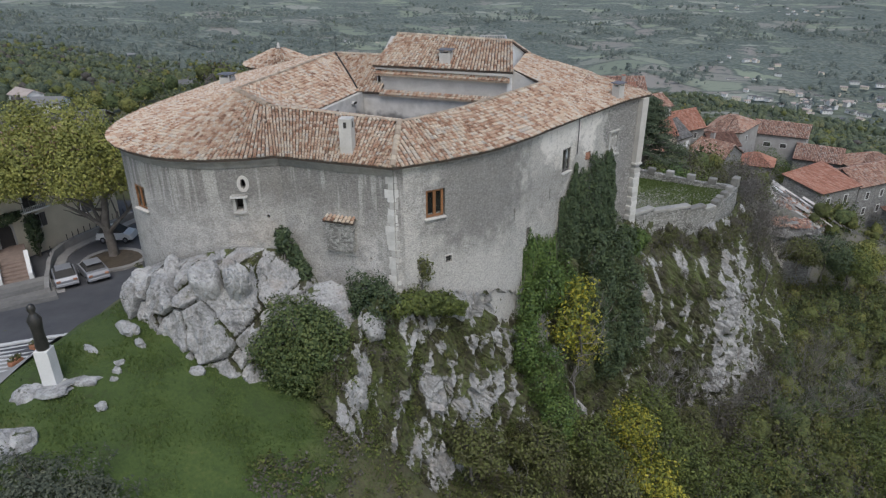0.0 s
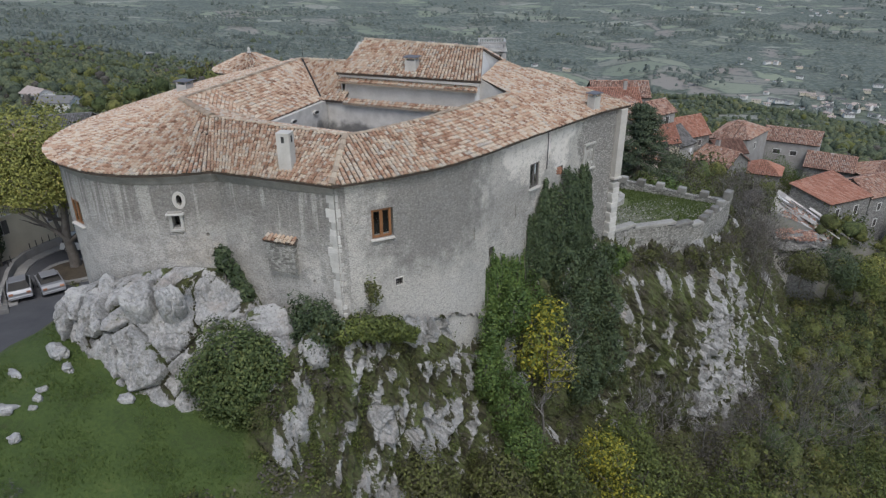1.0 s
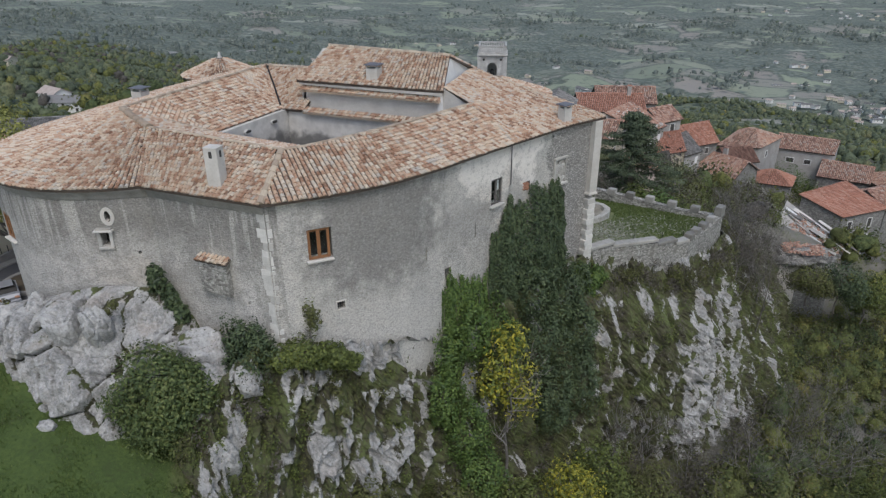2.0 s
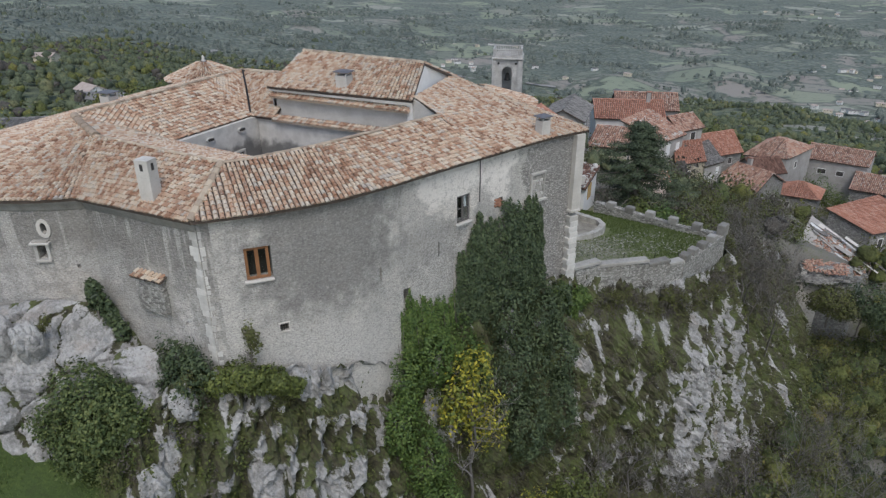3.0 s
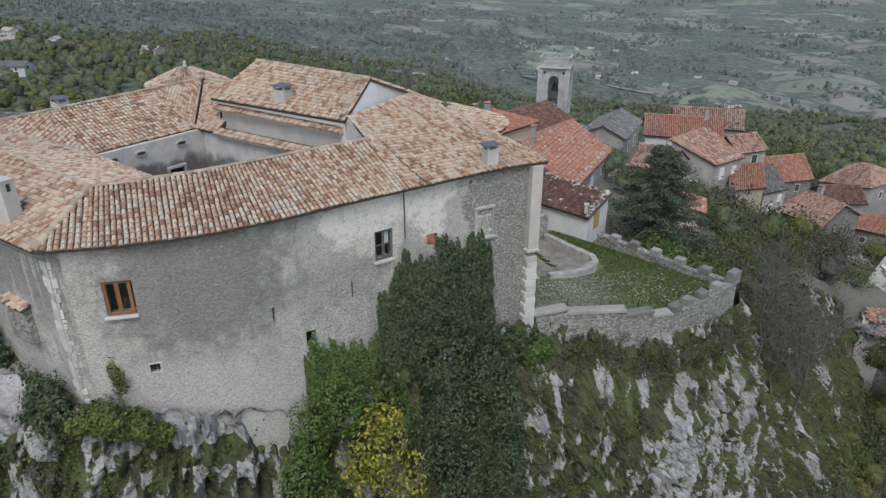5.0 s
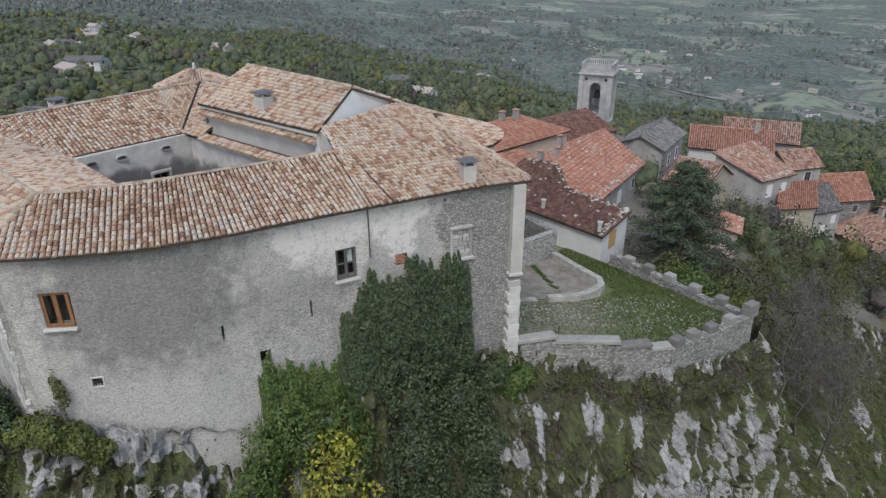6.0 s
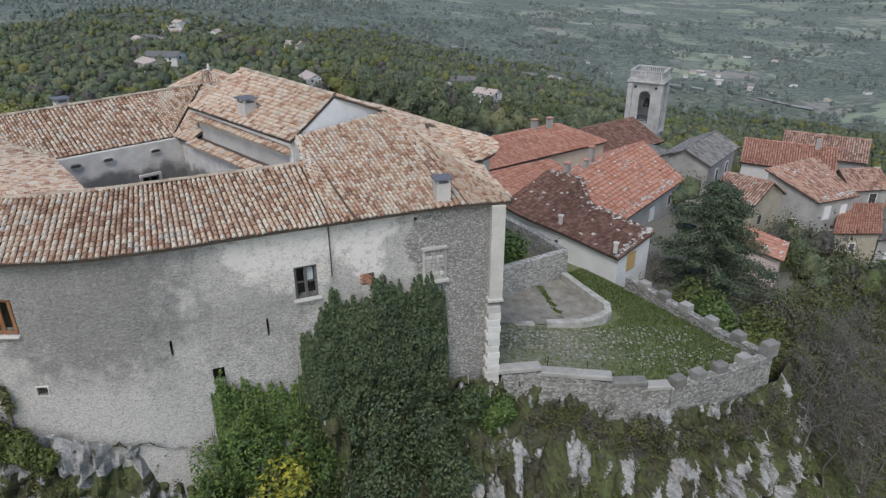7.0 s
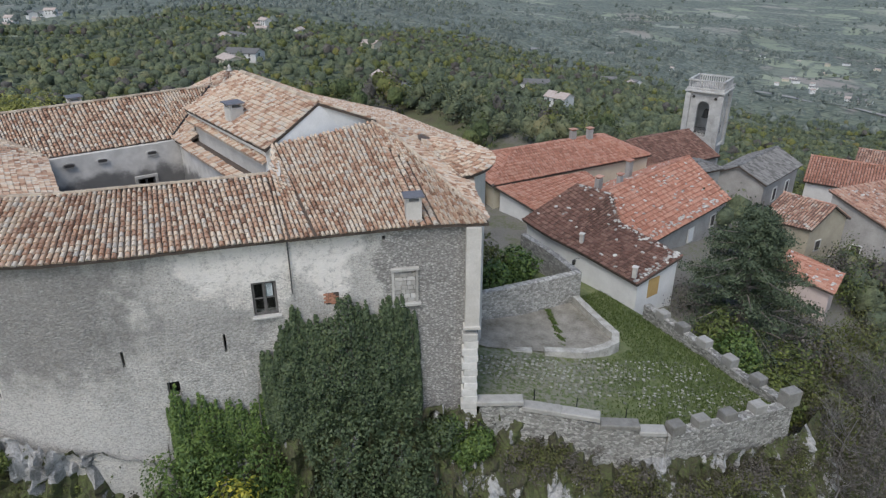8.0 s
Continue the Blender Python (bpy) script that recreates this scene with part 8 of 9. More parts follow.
def wall_ivy(name, label, profile, low, mat, count, size, seed, thick):
    """Ivy on the long wall: profile gives (x, y, top) along it; ragged shoots at the top."""
    rng = np.random.default_rng(seed)
    P = np.array(profile, float)
    u = rng.random(count)
    k = u * (len(P) - 1)
    i = np.minimum(k.astype(int), len(P) - 2)
    f = (k - i)[:, None]
    xy = P[i] * (1 - f) + P[i + 1] * f
    d = P[-1, :2] - P[0, :2]
    d /= np.linalg.norm(d)
    n = np.array([d[1], -d[0]])
    ragged = 0.55 * np.sin(u * 41 + 1) * np.sin(u * 17) + 0.55 * np.abs(np.sin(u * 73)) - 0.3
    top = xy[:, 2] + ragged
    z = low + (top - low) * rng.random(count) ** 0.85
    lumps = np.array([0.85 + 0.55 * noise.noise(Vector((xy[j, 0] * 0.9, xy[j, 1] * 0.9, z[j] * 0.55))) + 0.35 * noise.noise(Vector((xy[j, 0] * 2.6, xy[j, 1] * 2.6, z[j] * 1.7))) for j in range(count)])
    depth = thick * (0.25 + 0.75 * np.sqrt(np.clip((top - z) / 3.0, 0, 1))) * lumps
    edge = np.minimum(u, 1 - u)
    depth = depth * np.clip(edge * 12, 0.25, 1)
    out = depth * rng.random(count) ** 0.35
    C = np.stack([xy[:, 0] + n[0] * out, xy[:, 1] + n[1] * out, z], 1)
    N = np.stack([np.full(count, n[0]), np.full(count, n[1]), np.full(count, 0.55)], 1) + rng.normal(size=(count, 3)) * 0.5
    V, F = leaf_quads(C, N, size * (0.6 + 0.8 * rng.random(count)), rng, 0.6)
    ob = thing(name, label, "climber")
    piece("foliage", solid("foliage", V.tolist(), F.tolist(), mat), ob)
    st = []
    for j in range(14):
        a = P[min(int((j + 0.5) / 14 * (len(P) - 1)), len(P) - 2)]
        st.append([(a[0] + n[0] * 0.1 + 0.2 * math.sin(j * 5 + s), a[1] + n[1] * 0.1 + 0.3 * math.cos(j * 3 + s), low + (a[2] - low - 0.4) * s / 5, 0.05 * (1 - s / 6)) for s in range(6)])
    piece("stem", tube_mesh("stem", st, M_BARK, 4), ob)
    return ob


ivy = wall_ivy("ivy", "tall dark curtain of ivy on the castle wall", [(-5.75, 46.0, 11.6), (-5.4, 46.9, 12.9), (-5.05, 47.7, 14.0), (-4.6, 48.7, 13.6), (-4.0, 50.1, 14.3), (-3.5, 51.1, 13.9), (-3.1, 52.1, 14.0), (-2.72, 52.9, 13.5), (-2.6, 53.2, 11.0)], 3.5, L_IVY, 34000, 0.08, 11, 1.0)
piece("foliage", cloud_mesh("foliage", L_IVY, [(-3.0, 49.0, 6.6, 1.5, 2.2, 2.6), (-1.3, 50.9, 5.6, 1.3, 1.9, 2.8), (-0.4, 51.6, 2.6, 1.5, 1.7, 3.0), (-2.4, 48.0, 3.2, 1.7, 2.2, 3.2), (0.2, 50.6, -0.8, 1.5, 1.8, 3.0), (-1.3, 47.6, -0.5, 1.6, 1.9, 2.8), (-0.9, 53.3, 6.6, 1.0, 1.2, 1.1)], 24000, 0.095, 12, 0.65, lump=0.55), ivy)
piece("foliage", cloud_mesh("foliage", L_IVY_LIGHT, [(-1.2, 54.2, 6.5, 0.9, 1.2, 0.9), (-0.3, 54.4, 5.4, 0.9, 1.2, 1.3), (0.3, 54.9, 6.0, 0.7, 0.9, 0.7)], 5200, 0.09, 15, 0.5, lump=0.5), ivy)
ivy2 = wall_ivy("ivy", "bright green creeper climbing the lower castle wall", [(-7.5, 41.9, 9.4), (-7.3, 42.3, 10.7), (-7.0, 43.0, 10.0), (-6.6, 44.1, 9.7), (-6.2, 45.0, 9.2), (-5.8, 46.0, 9.6)], 3.0, L_IVY_LIGHT, 11000, 0.08, 13, 0.7)
piece("foliage", cloud_mesh("foliage", L_IVY_LIGHT, [(-6.6, 41.3, 5.6, 0.9, 1.3, 2.4), (-5.6, 42.9, 6.6, 1.1, 1.5, 2.4), (-6.4, 39.8, 3.2, 1.1, 1.4, 2.4), (-5.2, 40.6, 0.6, 1.5, 1.6, 2.8), (-4.2, 40.0, -2.6, 1.8, 1.8, 2.6), (-4.9, 45.0, 6.0, 1.1, 1.6, 1.9), (-4.3, 45.3, 4.2, 1.3, 1.6, 2.2)], 16500, 0.09, 14, 0.6, lump=0.5), ivy2)


def tree(name, label, base, height, blobs, count, size, mat, seed, bark=M_BARK, spread=3.0, r0=0.25, category="tree", first=8, twigs=5, levels=2, hollow=0.45, up=0.35, sides=5):
    """Trunk with limbs and a crown; blobs are relative to the base."""
    ob = thing(name, label, category, pose(*base))
    piece("trunk", tube_mesh("trunk", limbs((0, 0, -0.8), (0, 0, height * 0.85), spread, seed, first, twigs, r0, levels), bark, sides), ob)
    if count:
        piece("crown", cloud_mesh("crown", mat, blobs, count, size, seed, hollow, up=up, lump=0.5), ob)
    return ob


tree("tree", "slender tree with yellow autumn leaves growing from the cliff", (-3.1, 42.6, -4.0), 11.5, [(-0.4, 0.4, 8.4, 1.7, 1.7, 2.6), (-0.2, 0.6, 10.6, 1.1, 1.1, 1.2), (0.4, 1.2, 6.0, 1.6, 1.6, 2.0), (-1.2, -0.6, 7.8, 1.1, 1.1, 1.6)], 2100, 0.125, L_YELLOW, 21, M_TWIG, 2.6, 0.13, first=14, levels=3, twigs=4, hollow=0.35)
tree("tree", "small tree with yellow-green leaves at the cliff's foot", (1.2, 44.0, -9.5), 6, [(0, 0, 4.6, 2.0, 2.0, 2.2), (0.8, 0.6, 3.2, 1.8, 1.8, 1.8)], 3400, 0.10, L_YELLOW, 22, M_TWIG, 2.2, 0.12, first=9)
for k, (x, y, z, h, mat, sz) in enumerate([(-1.5, 40.5, -9, 6.5, L_OLIVE, 2.5), (2.8, 47.6, -10, 6.0, L_OLIVE, 2.2), (4.6, 44.6, -12, 7.0, L_OLIVE, 2.8), (-4.8, 36.8, -6, 5.0, L_BRUSH, 2.2), (0.2, 37.5, -9, 5.5, L_BRUSH, 2.4), (6.5, 49.6, -13, 6, L_BRUSH, 2.4), (-8.6, 33.4, -3, 4.0, L_BRUSH, 1.9), (-5.2, 33.2, -7, 4.0, L_BRUSH, 2.2), (3.0, 40.5, -11, 6.0, L_YELLOW, 2.6), (8.5, 46.0, -15, 7.0, L_OLIVE, 3.0), (12, 50.5, -17, 7.5, L_OLIVE, 3.0), (15.5, 55.0, -18, 7.0, L_BRUSH, 2.8), (23, 58.5, -20, 7.5, L_OLIVE, 3.2), (27, 63, -21, 8.0, L_OLIVE, 3.4), (7.0, 40.0, -14, 7, L_OLIVE, 3.0), (12.5, 44.0, -18, 7.5, L_BRUSH, 3.0), (18, 49.0, -20, 8, L_OLIVE, 3.2)]):
    tree("tree", "bushy green tree on the slope under the cliff", (x, y, z), h, [(0, 0, h * 0.7, sz, sz, h * 0.34), (sz * 0.5, -sz * 0.3, h * 0.5, sz * 0.7, sz * 0.7, h * 0.28), (-sz * 0.5, sz * 0.3, h * 0.45, sz * 0.7, sz * 0.7, h * 0.28)], 4600, 0.105, mat, 100 + k, M_BARK, sz, 0.14, first=7, twigs=3)

for k, (x, y, z, h, mat, sz) in enumerate([(27.0, 102.5, -17.5, 6.5, L_IVY, 3.2), (31.0, 104.5, -19.5, 6.5, L_OLIVE, 3.0), (34.0, 110.0, -20.5, 6.0, L_PLANE, 2.8), (23.0, 100.5, -16.0, 5.0, L_BRUSH, 2.6)]):
    tree("tree", "bushy ivied tree on the slope before the ruin", (x, y, z), h, [(0, 0, h * 0.7, sz, sz, h * 0.34), (sz * 0.5, -sz * 0.3, h * 0.5, sz * 0.7, sz * 0.7, h * 0.28), (-sz * 0.5, sz * 0.3, h * 0.45, sz * 0.7, sz * 0.7, h * 0.28)], 4600, 0.13, mat, 150 + k, M_BARK, sz, 0.14, first=7, twigs=3)

# leafless trees below the terrace corner and on the slope
for k, (x, y, z, h, sp) in enumerate([(11.2, 74.2, -3.0, 9.0, 2.6), (12.8, 76.4, -5.5, 9.5, 2.8), (12.0, 79.5, -5.0, 10.0, 3.0), (14.8, 77.6, -8.5, 9.0, 3.0), (10.6, 82.0, -2.5, 8.0, 2.8), (15.0, 84.0, -9.0, 9, 3.0),
                                      (17.6, 61.0, -18.0, 8.5, 3.6), (21.0, 64.5, -19.0, 9.0, 3.8), (14.0, 58.2, -16.5, 8.0, 3.2), (24.5, 69.0, -20.0, 9.0, 3.8), (18.8, 69.0, -17.0, 8.5, 3.2), (3.2, 51.5, -11.0, 8.5, 2.6), (5.6, 54.0, -12.0, 8.5, 2.8), (9.2, 55.0, -14.0, 8.5, 2.8), (29.0, 73.0, -22.0, 9.0, 3.8), (22.0, 74.5, -19.5, 8.5, 3.4)]):
    bare = tree("bare_tree", "leafless grey-brown tree with fine twigs", (x, y, z), h, [(0, 0, h * 0.65, sp * 0.9, sp * 0.9, h * 0.38)], 420 if k > 5 else 1800, 0.07, L_GREYWOOD, 200 + k, M_TWIG, sp, 0.11, first=11, twigs=5, levels=3, sides=3)
    bare["group"] = "leafless trees"

# brush and tufts on the cliff
def cliff_growth():
    rng = random.Random(31)
    sets = {"brush": [], "green": [], "brown": []}
    for p, n, k, at, cover in CLIFF[::4]:
        if cover < 0.58 or 9.9 < at < 11.1 and k < 0.5 or 7.2 < at < 9.4 and k < 0.09:
            continue
        m = noise.noise(Vector((p.x, p.y, p.z * 0.3)) * 0.30) + 0.5 * noise.noise(Vector((p.x, p.y, p.z * 0.5)) * 0.9 + Vector((3, 3, 3)))
        if rng.random() < (cover - 0.48) * (0.8 if at < 7.2 else 0.42):
            r = rng.uniform(0.22, 0.66)
            edge_brown = at > 10.8 and k < 0.22
            kind = "brown" if (edge_brown and rng.random() < 0.65) or rng.random() < 0.2 else ("green" if m > -0.02 else "brush")
            sets[kind].append((p.x + n.x * 0.1, p.y + n.y * 0.1, p.z, r, r, r * rng.uniform(0.7, 1.3)))
    for (kind, mat, label, seed) in (("brush", L_BRUSH, "dry olive brush rooted in the cliff", 41), ("green", L_OLIVE, "green creepers hanging on the cliff", 42), ("brown", L_GREYWOOD, "brown withered brush on the cliff's edge", 43)):
        b = sets[kind]
        ob = piece("cliff_brush", cloud_mesh("cliff_brush", mat, b, min(80 * len(b), 105000), 0.062, seed, 0.2, lump=0.3))
        tagged(ob, label, "brush", kind="stuff")


cliff_growth()

# brown brush hanging below the parapet
rw = random.Random(88)
hang = []
for k in range(130):
    f = rw.random()
    x, y = (0.2 + 6.6 * f, 56.9 + 5.4 * f) if k % 3 else (7.0 + 2.6 * f, 62.4 + 8.6 * f)
    r = rw.uniform(0.35, 0.75)
    hang.append((x + 0.75, y - 0.6, 5.9 - 0.9 * f - rw.uniform(0.2, 2.4 if k % 3 else 1.0) - (0 if k % 3 else 1.6), r, r, r * 0.8))
tagged(piece("cliff_brush", cloud_mesh("cliff_brush", L_BRUSH, hang[:80], 15000, 0.07, 89, 0.2, lump=0.5)), "brown-green brush hanging below the parapet", "brush", kind="stuff")
tagged(piece("cliff_brush", cloud_mesh("cliff_brush", L_GREYWOOD, hang[70:], 10000, 0.055, 90, 0.2, lump=0.5)), "withered brush hanging below the parapet", "brush", kind="stuff")

# low growth on the ledge at the foot of the walls
rl = random.Random(61)
foot = []
for k in range(120):
    f = rl.random()
    if f < 0.3:
        x, y, z = -19.5 + 6.0 * f / 0.3, 33.0, 9.6 + rl.uniform(-0.3, 0.2)
    else:
        q = (f - 0.3) / 0.7
        q *= 0.42
        x, y, z = -13.2 + 6.4 * q, 33.5 + 7.9 * q - 1.2 * math.sin(q * 3.14), 9.5 - 1.6 * q
        x, y = x + 0.55, y - 0.35
    r = rl.uniform(0.25, 0.55)
    foot.append((x + rl.uniform(-0.3, 0.3), y + rl.uniform(-0.35, 0.15), z + rl.uniform(-0.5, 0.0), r, r, r * 0.7))
tagged(piece("ledge_growth", cloud_mesh("ledge_growth", L_OLIVE, foot, 13000, 0.09, 62, 0.3)), "low green growth along the foot of the castle wall", "brush", kind="stuff")

# dry brush where the lawn falls off to the cliff
rd = np.random.default_rng(97)
bx, by = rd.uniform(-18.5, 3, 1500), rd.uniform(15, 38, 1500)
bd = edge_distance(bx, by)[0]
keep_b = (bd > -0.6 + 0.8 * np.sin(by * 1.3)) & (bd < 11) & (by - bx < 47)
bx, by = bx[keep_b], by[keep_b]
bz = ground_height(bx, by)
for i, (mat, lab, share) in enumerate(((L_BRUSH, "dry brown-green brush on the slope below the lawn", 0), (L_OLIVE, "green brush on the slope below the lawn", 1), (L_GREYWOOD, "withered grass and brush on the slope below the lawn", 2))):
    rr = rd.uniform(0.3, 0.85, len(bx))
    pick_b = np.arange(len(bx)) % 3 == share
    blobs_b = [(x, y, z + 0.1, r, r, r * 0.75) for x, y, z, r in zip(bx[pick_b], by[pick_b], bz[pick_b], rr[pick_b])]
    tagged(piece("slope_brush", cloud_mesh("slope_brush", mat, blobs_b, 15000, 0.09, 98 + i, 0.2, lump=0.4)), lab, "brush", kind="stuff")

# ---- trees of the town and forecourt ----
def cedar():
    ob = thing("cedar", "dark spreading cedar beside the terrace wall", "tree", pose(-0.6, 82.6, -0.5))
    piece("trunk", tube_mesh("trunk", [[(0, 0, -1.5, 0.45), (0.1, 0, 4, 0.32), (0, 0.1, 8, 0.18), (0, 0, 13.0, 0.04)]], M_BARK, 8), ob)
    rng = random.Random(4)
    blobs, arms = [], []
    for k in range(76):
        z = 0.8 + 11.8 * (k / 76) ** 0.9
        reach = 7.0 * (1 - (z / 13.4) ** 1.4) * rng.uniform(0.65, 1.15)
        a = k * 2.4 + rng.uniform(-0.4, 0.4)
        ex, ey = reach * math.cos(a), reach * math.sin(a)
        arms.append([(0, 0, z - 0.4, 0.10), (ex * 0.5, ey * 0.5, z, 0.07), (ex, ey, z - 0.15, 0.02)])
        for q in (0.35, 0.65, 0.95):
            blobs.append((ex * q, ey * q, z - 0.25 * q, 0.8 + 0.3 * q, 0.8 + 0.3 * q, 0.26))
    for arm in arms:
        piece("limb", tube_mesh("limb", [arm], M_BARK, 5), ob)
    piece("needles", cloud_mesh("needles", L_CEDAR, blobs, 46000, 0.09, 8, 0.2, droop=0.5), ob)


cedar()
bush("shrub", "yellow-green laurel bush in the garden behind the castle", [(-10.2, 65.2, 8.0, 1.7, 1.7, 1.4), (-10.4, 67.6, 8.2, 1.7, 1.7, 1.4)], 2800, 0.14, L_IVY_LIGHT, 31)
bush("shrub", "dark shrub in the garden behind the castle", [(-11.4, 63.2, 8.4, 1.6, 1.4, 1.7), (-12.5, 66.0, 8.4, 1.8, 1.6, 1.7)], 2000, 0.14, L_BRUSH, 32)
for k, (x, y, z, r, mat, lab) in enumerate([(3.0, 75.4, 4.6, 1.6, L_IVY_LIGHT, "yellow-green"), (6.2, 74.4, 3.6, 1.6, L_OLIVE, "olive-green"), (0.6, 77.0, 4.2, 1.6, L_OLIVE, "olive-green"), (8.4, 77.5, 2.0, 2.0, L_BRUSH, "brownish"), (5.0, 79.5, 2.2, 2.2, L_OLIVE, "olive-green"), (4.2, 86.0, 0.8, 2.2, L_BRUSH, "brownish"), (7.6, 90.0, -1.5, 2.4, L_OLIVE, "olive-green"),
                                            (3.4, 100.5, -3.0, 2.2, L_BRUSH, "brownish"), (8.0, 98.0, -4.0, 2.8, L_BRUSH, "brownish"), (6.0, 106.0, -5.0, 2.6, L_OLIVE, "olive-green"), (11.0, 104.0, -7.0, 2.8, L_OLIVE, "olive-green"), (10.0, 112.0, -8.0, 3.0, L_BRUSH, "brownish"), (3.0, 110.0, -6.0, 2.4, L_BRUSH, "brownish"), (14.0, 109.0, -10.5, 2.6, L_OLIVE, "olive-green"), (13.0, 117.5, -10.0, 2.4, L_OLIVE, "olive-green"),
                                            (-3.0, 102.0, -1.5, 2.4, L_BRUSH, "brownish"), (-1.0, 108.5, -4.0, 2.0, L_OLIVE, "olive-green"), (22.5, 143.5, -12.5, 3.2, L_IVY_LIGHT, "yellow-green"), (25.5, 141.0, -14.0, 2.6, L_OLIVE, "olive-green"), (-9.0, 100.0, 1.0, 2.2, L_BRUSH, "brownish")]):
    bush("shrub", f"{lab} shrub between the houses", [(x, y, z, r, r, r * 0.95), (x + r * 0.7, y - r * 0.3, z - r * 0.3, r * 0.7, r * 0.7, r * 0.7)], 2200, 0.12, mat, 300 + k, lump=0.5)
plane_blobs = [(x - 0.8, y - 0.6, z, a, b, c) for x, y, z, a, b, c in [(0.5, -0.5, 9.2, 3.2, 3.2, 3.4), (-3.4, -1.8, 9.4, 3.4, 3.2, 3.6), (-6.8, -3.6, 9.0, 3.0, 3.0, 3.2), (3.0, 1.2, 9.4, 2.6, 2.6, 3.4), (-2.0, 2.4, 11.2, 3.0, 2.8, 3.0), (-4.6, -4.2, 8.6, 2.8, 2.4, 1.8), (-8.8, -5.2, 8.0, 2.6, 2.4, 2.8), (1.2, -1.4, 8.0, 2.0, 2.0, 1.4), (-5.5, 0.5, 12.0, 2.4, 2.4, 2.2)]]
tree("plane_tree", "broad plane tree with yellowing leaves on the forecourt", (-44.6, 43.0, 3.1), 11, plane_blobs, 34000, 0.115, L_PLANE, 51, M_BARK, 5.5, 0.55, first=10, hollow=0.4)
bush("climber", "dark green creeper round the arched door", [(-51.2, 41.3, 5.6, 0.4, 0.8, 1.9), (-51.6, 39.6, 7.5, 0.4, 1.6, 0.5), (-52.1, 37.9, 6.2, 0.4, 0.7, 1.5)], 3200, 0.11, L_IVY, 33, category="climber")
bush("juniper", "low spreading grey-green juniper on the lawn", [(-24.2, 17.2, 6.6, 2.6, 1.7, 1.3), (-26.0, 16.6, 7.0, 1.8, 1.5, 1.2), (-22.3, 17.2, 5.9, 1.9, 1.4, 1.1), (-24.4, 15.6, 6.8, 2.6, 1.6, 1.2)], 9000, 0.085, L_JUNIPER, 34, up=0.8, lump=0.6)

# grass on the lawn and terrace
def tufts(name, label, spots_xy, mat, size, seed, lean=0.35):
    rng = np.random.default_rng(seed)
    P = np.array(spots_xy)
    n = len(P)
    a = rng.random(n) * 6.283
    s = size * (0.5 + rng.random(n))
    tip = P + np.stack([lean * s * np.cos(a * 3), lean * s * np.sin(a * 3), s], 1)
    w = np.stack([np.cos(a), np.sin(a), 0 * a], 1) * (s * 0.28)[:, None]
    V = np.stack([P - w, P + w, tip], 1).reshape(-1, 3)
    ob = piece(name, solid(name, V.tolist(), np.arange(3 * n).reshape(-1, 3).tolist(), mat))
    return tagged(ob, label, "grass", kind="stuff")


rg = np.random.default_rng(9)
gxy = np.stack([rg.uniform(-31.2, -12, 60000), rg.uniform(15, 31.5, 60000)], 1)
keep = np.sin(gxy[:, 0] * 0.9) * np.sin(gxy[:, 1] * 1.1 + gxy[:, 0] * 0.3) + rg.normal(size=60000) * 0.4 > 0.05
gxy = gxy[keep]
tufts("grass", "short green lawn grass with taller tufts", np.column_stack([gxy, ground_height(gxy[:, 0], gxy[:, 1]) + 0.02]), L_GRASS, 0.10, 3)
txy = np.stack([rg.uniform(-7.5, 8.5, 46000), rg.uniform(58, 74, 46000)], 1)
inside = (edge_distance(txy[:, 0], txy[:, 1])[0] < -1.6) & (txy[:, 1] < 72.4 - 0.22 * txy[:, 0]) & ((txy[:, 0] > -5.0 + np.clip(txy[:, 1] - 58.5, 0, 7.5) * 0.62) | (txy[:, 1] > 69.4 - 0.33 * (txy[:, 0] + 3.5))) & (rg.random(46000) < np.clip((np.hypot(txy[:, 0] + 2.2, txy[:, 1] - 59.6) - 3) / 9, 0.08, 1))
txy = txy[inside]
tufts("grass", "patchy terrace grass", np.column_stack([txy, terrace_height(txy[:, 1]) + 0.03]), L_GRASS, 0.11, 4)

# ---- woods, hamlets and roads of the valley ----
def crown_shape(tris, leaf, cuts, seed):
    """One crown, a unit wide: a ragged inner mass of foliage and loose leaf sprays over it, as vertices and triangles."""
    rng = np.random.default_rng(seed)
    V, F = np.zeros((0, 3)), np.zeros((0, 3), int)
    if cuts:
        bm = bmesh.new()
        bmesh.ops.create_icosphere(bm, subdivisions=cuts, radius=0.31 if cuts < 2 else 0.25)
        pts = []
        for v in bm.verts:
            p = v.co * (0.9 + (0.8 if cuts < 2 else 0.5) * noise.noise(v.co * 4.3 + Vector((seed * 1.7, 3, 1))))
            pts.append((p.x, p.y, 0.48 + p.z * (1.05 if p.z > 0 else 0.8)))
        V = np.array(pts)
        F = np.array([[v.index for v in f.verts] for f in bm.faces if f.normal.z > -0.75])
        bm.free()
    L = leaf_cloud([(0, 0, 0.52, 0.44, 0.44, 0.42), (0.22, 0.1, 0.42, 0.3, 0.3, 0.3), (-0.2, -0.12, 0.45, 0.32, 0.3, 0.3), (0.02, 0.02, 0.78, 0.26, 0.26, 0.22)], tris, leaf, seed, 0.62, lump=0.8)[0]
    L = L.reshape(-1, 4, 3)[:, 1:].reshape(-1, 3)
    return np.concatenate([V, L]), np.concatenate([F, len(V) + np.arange(len(L)).reshape(-1, 3)]).astype(int)


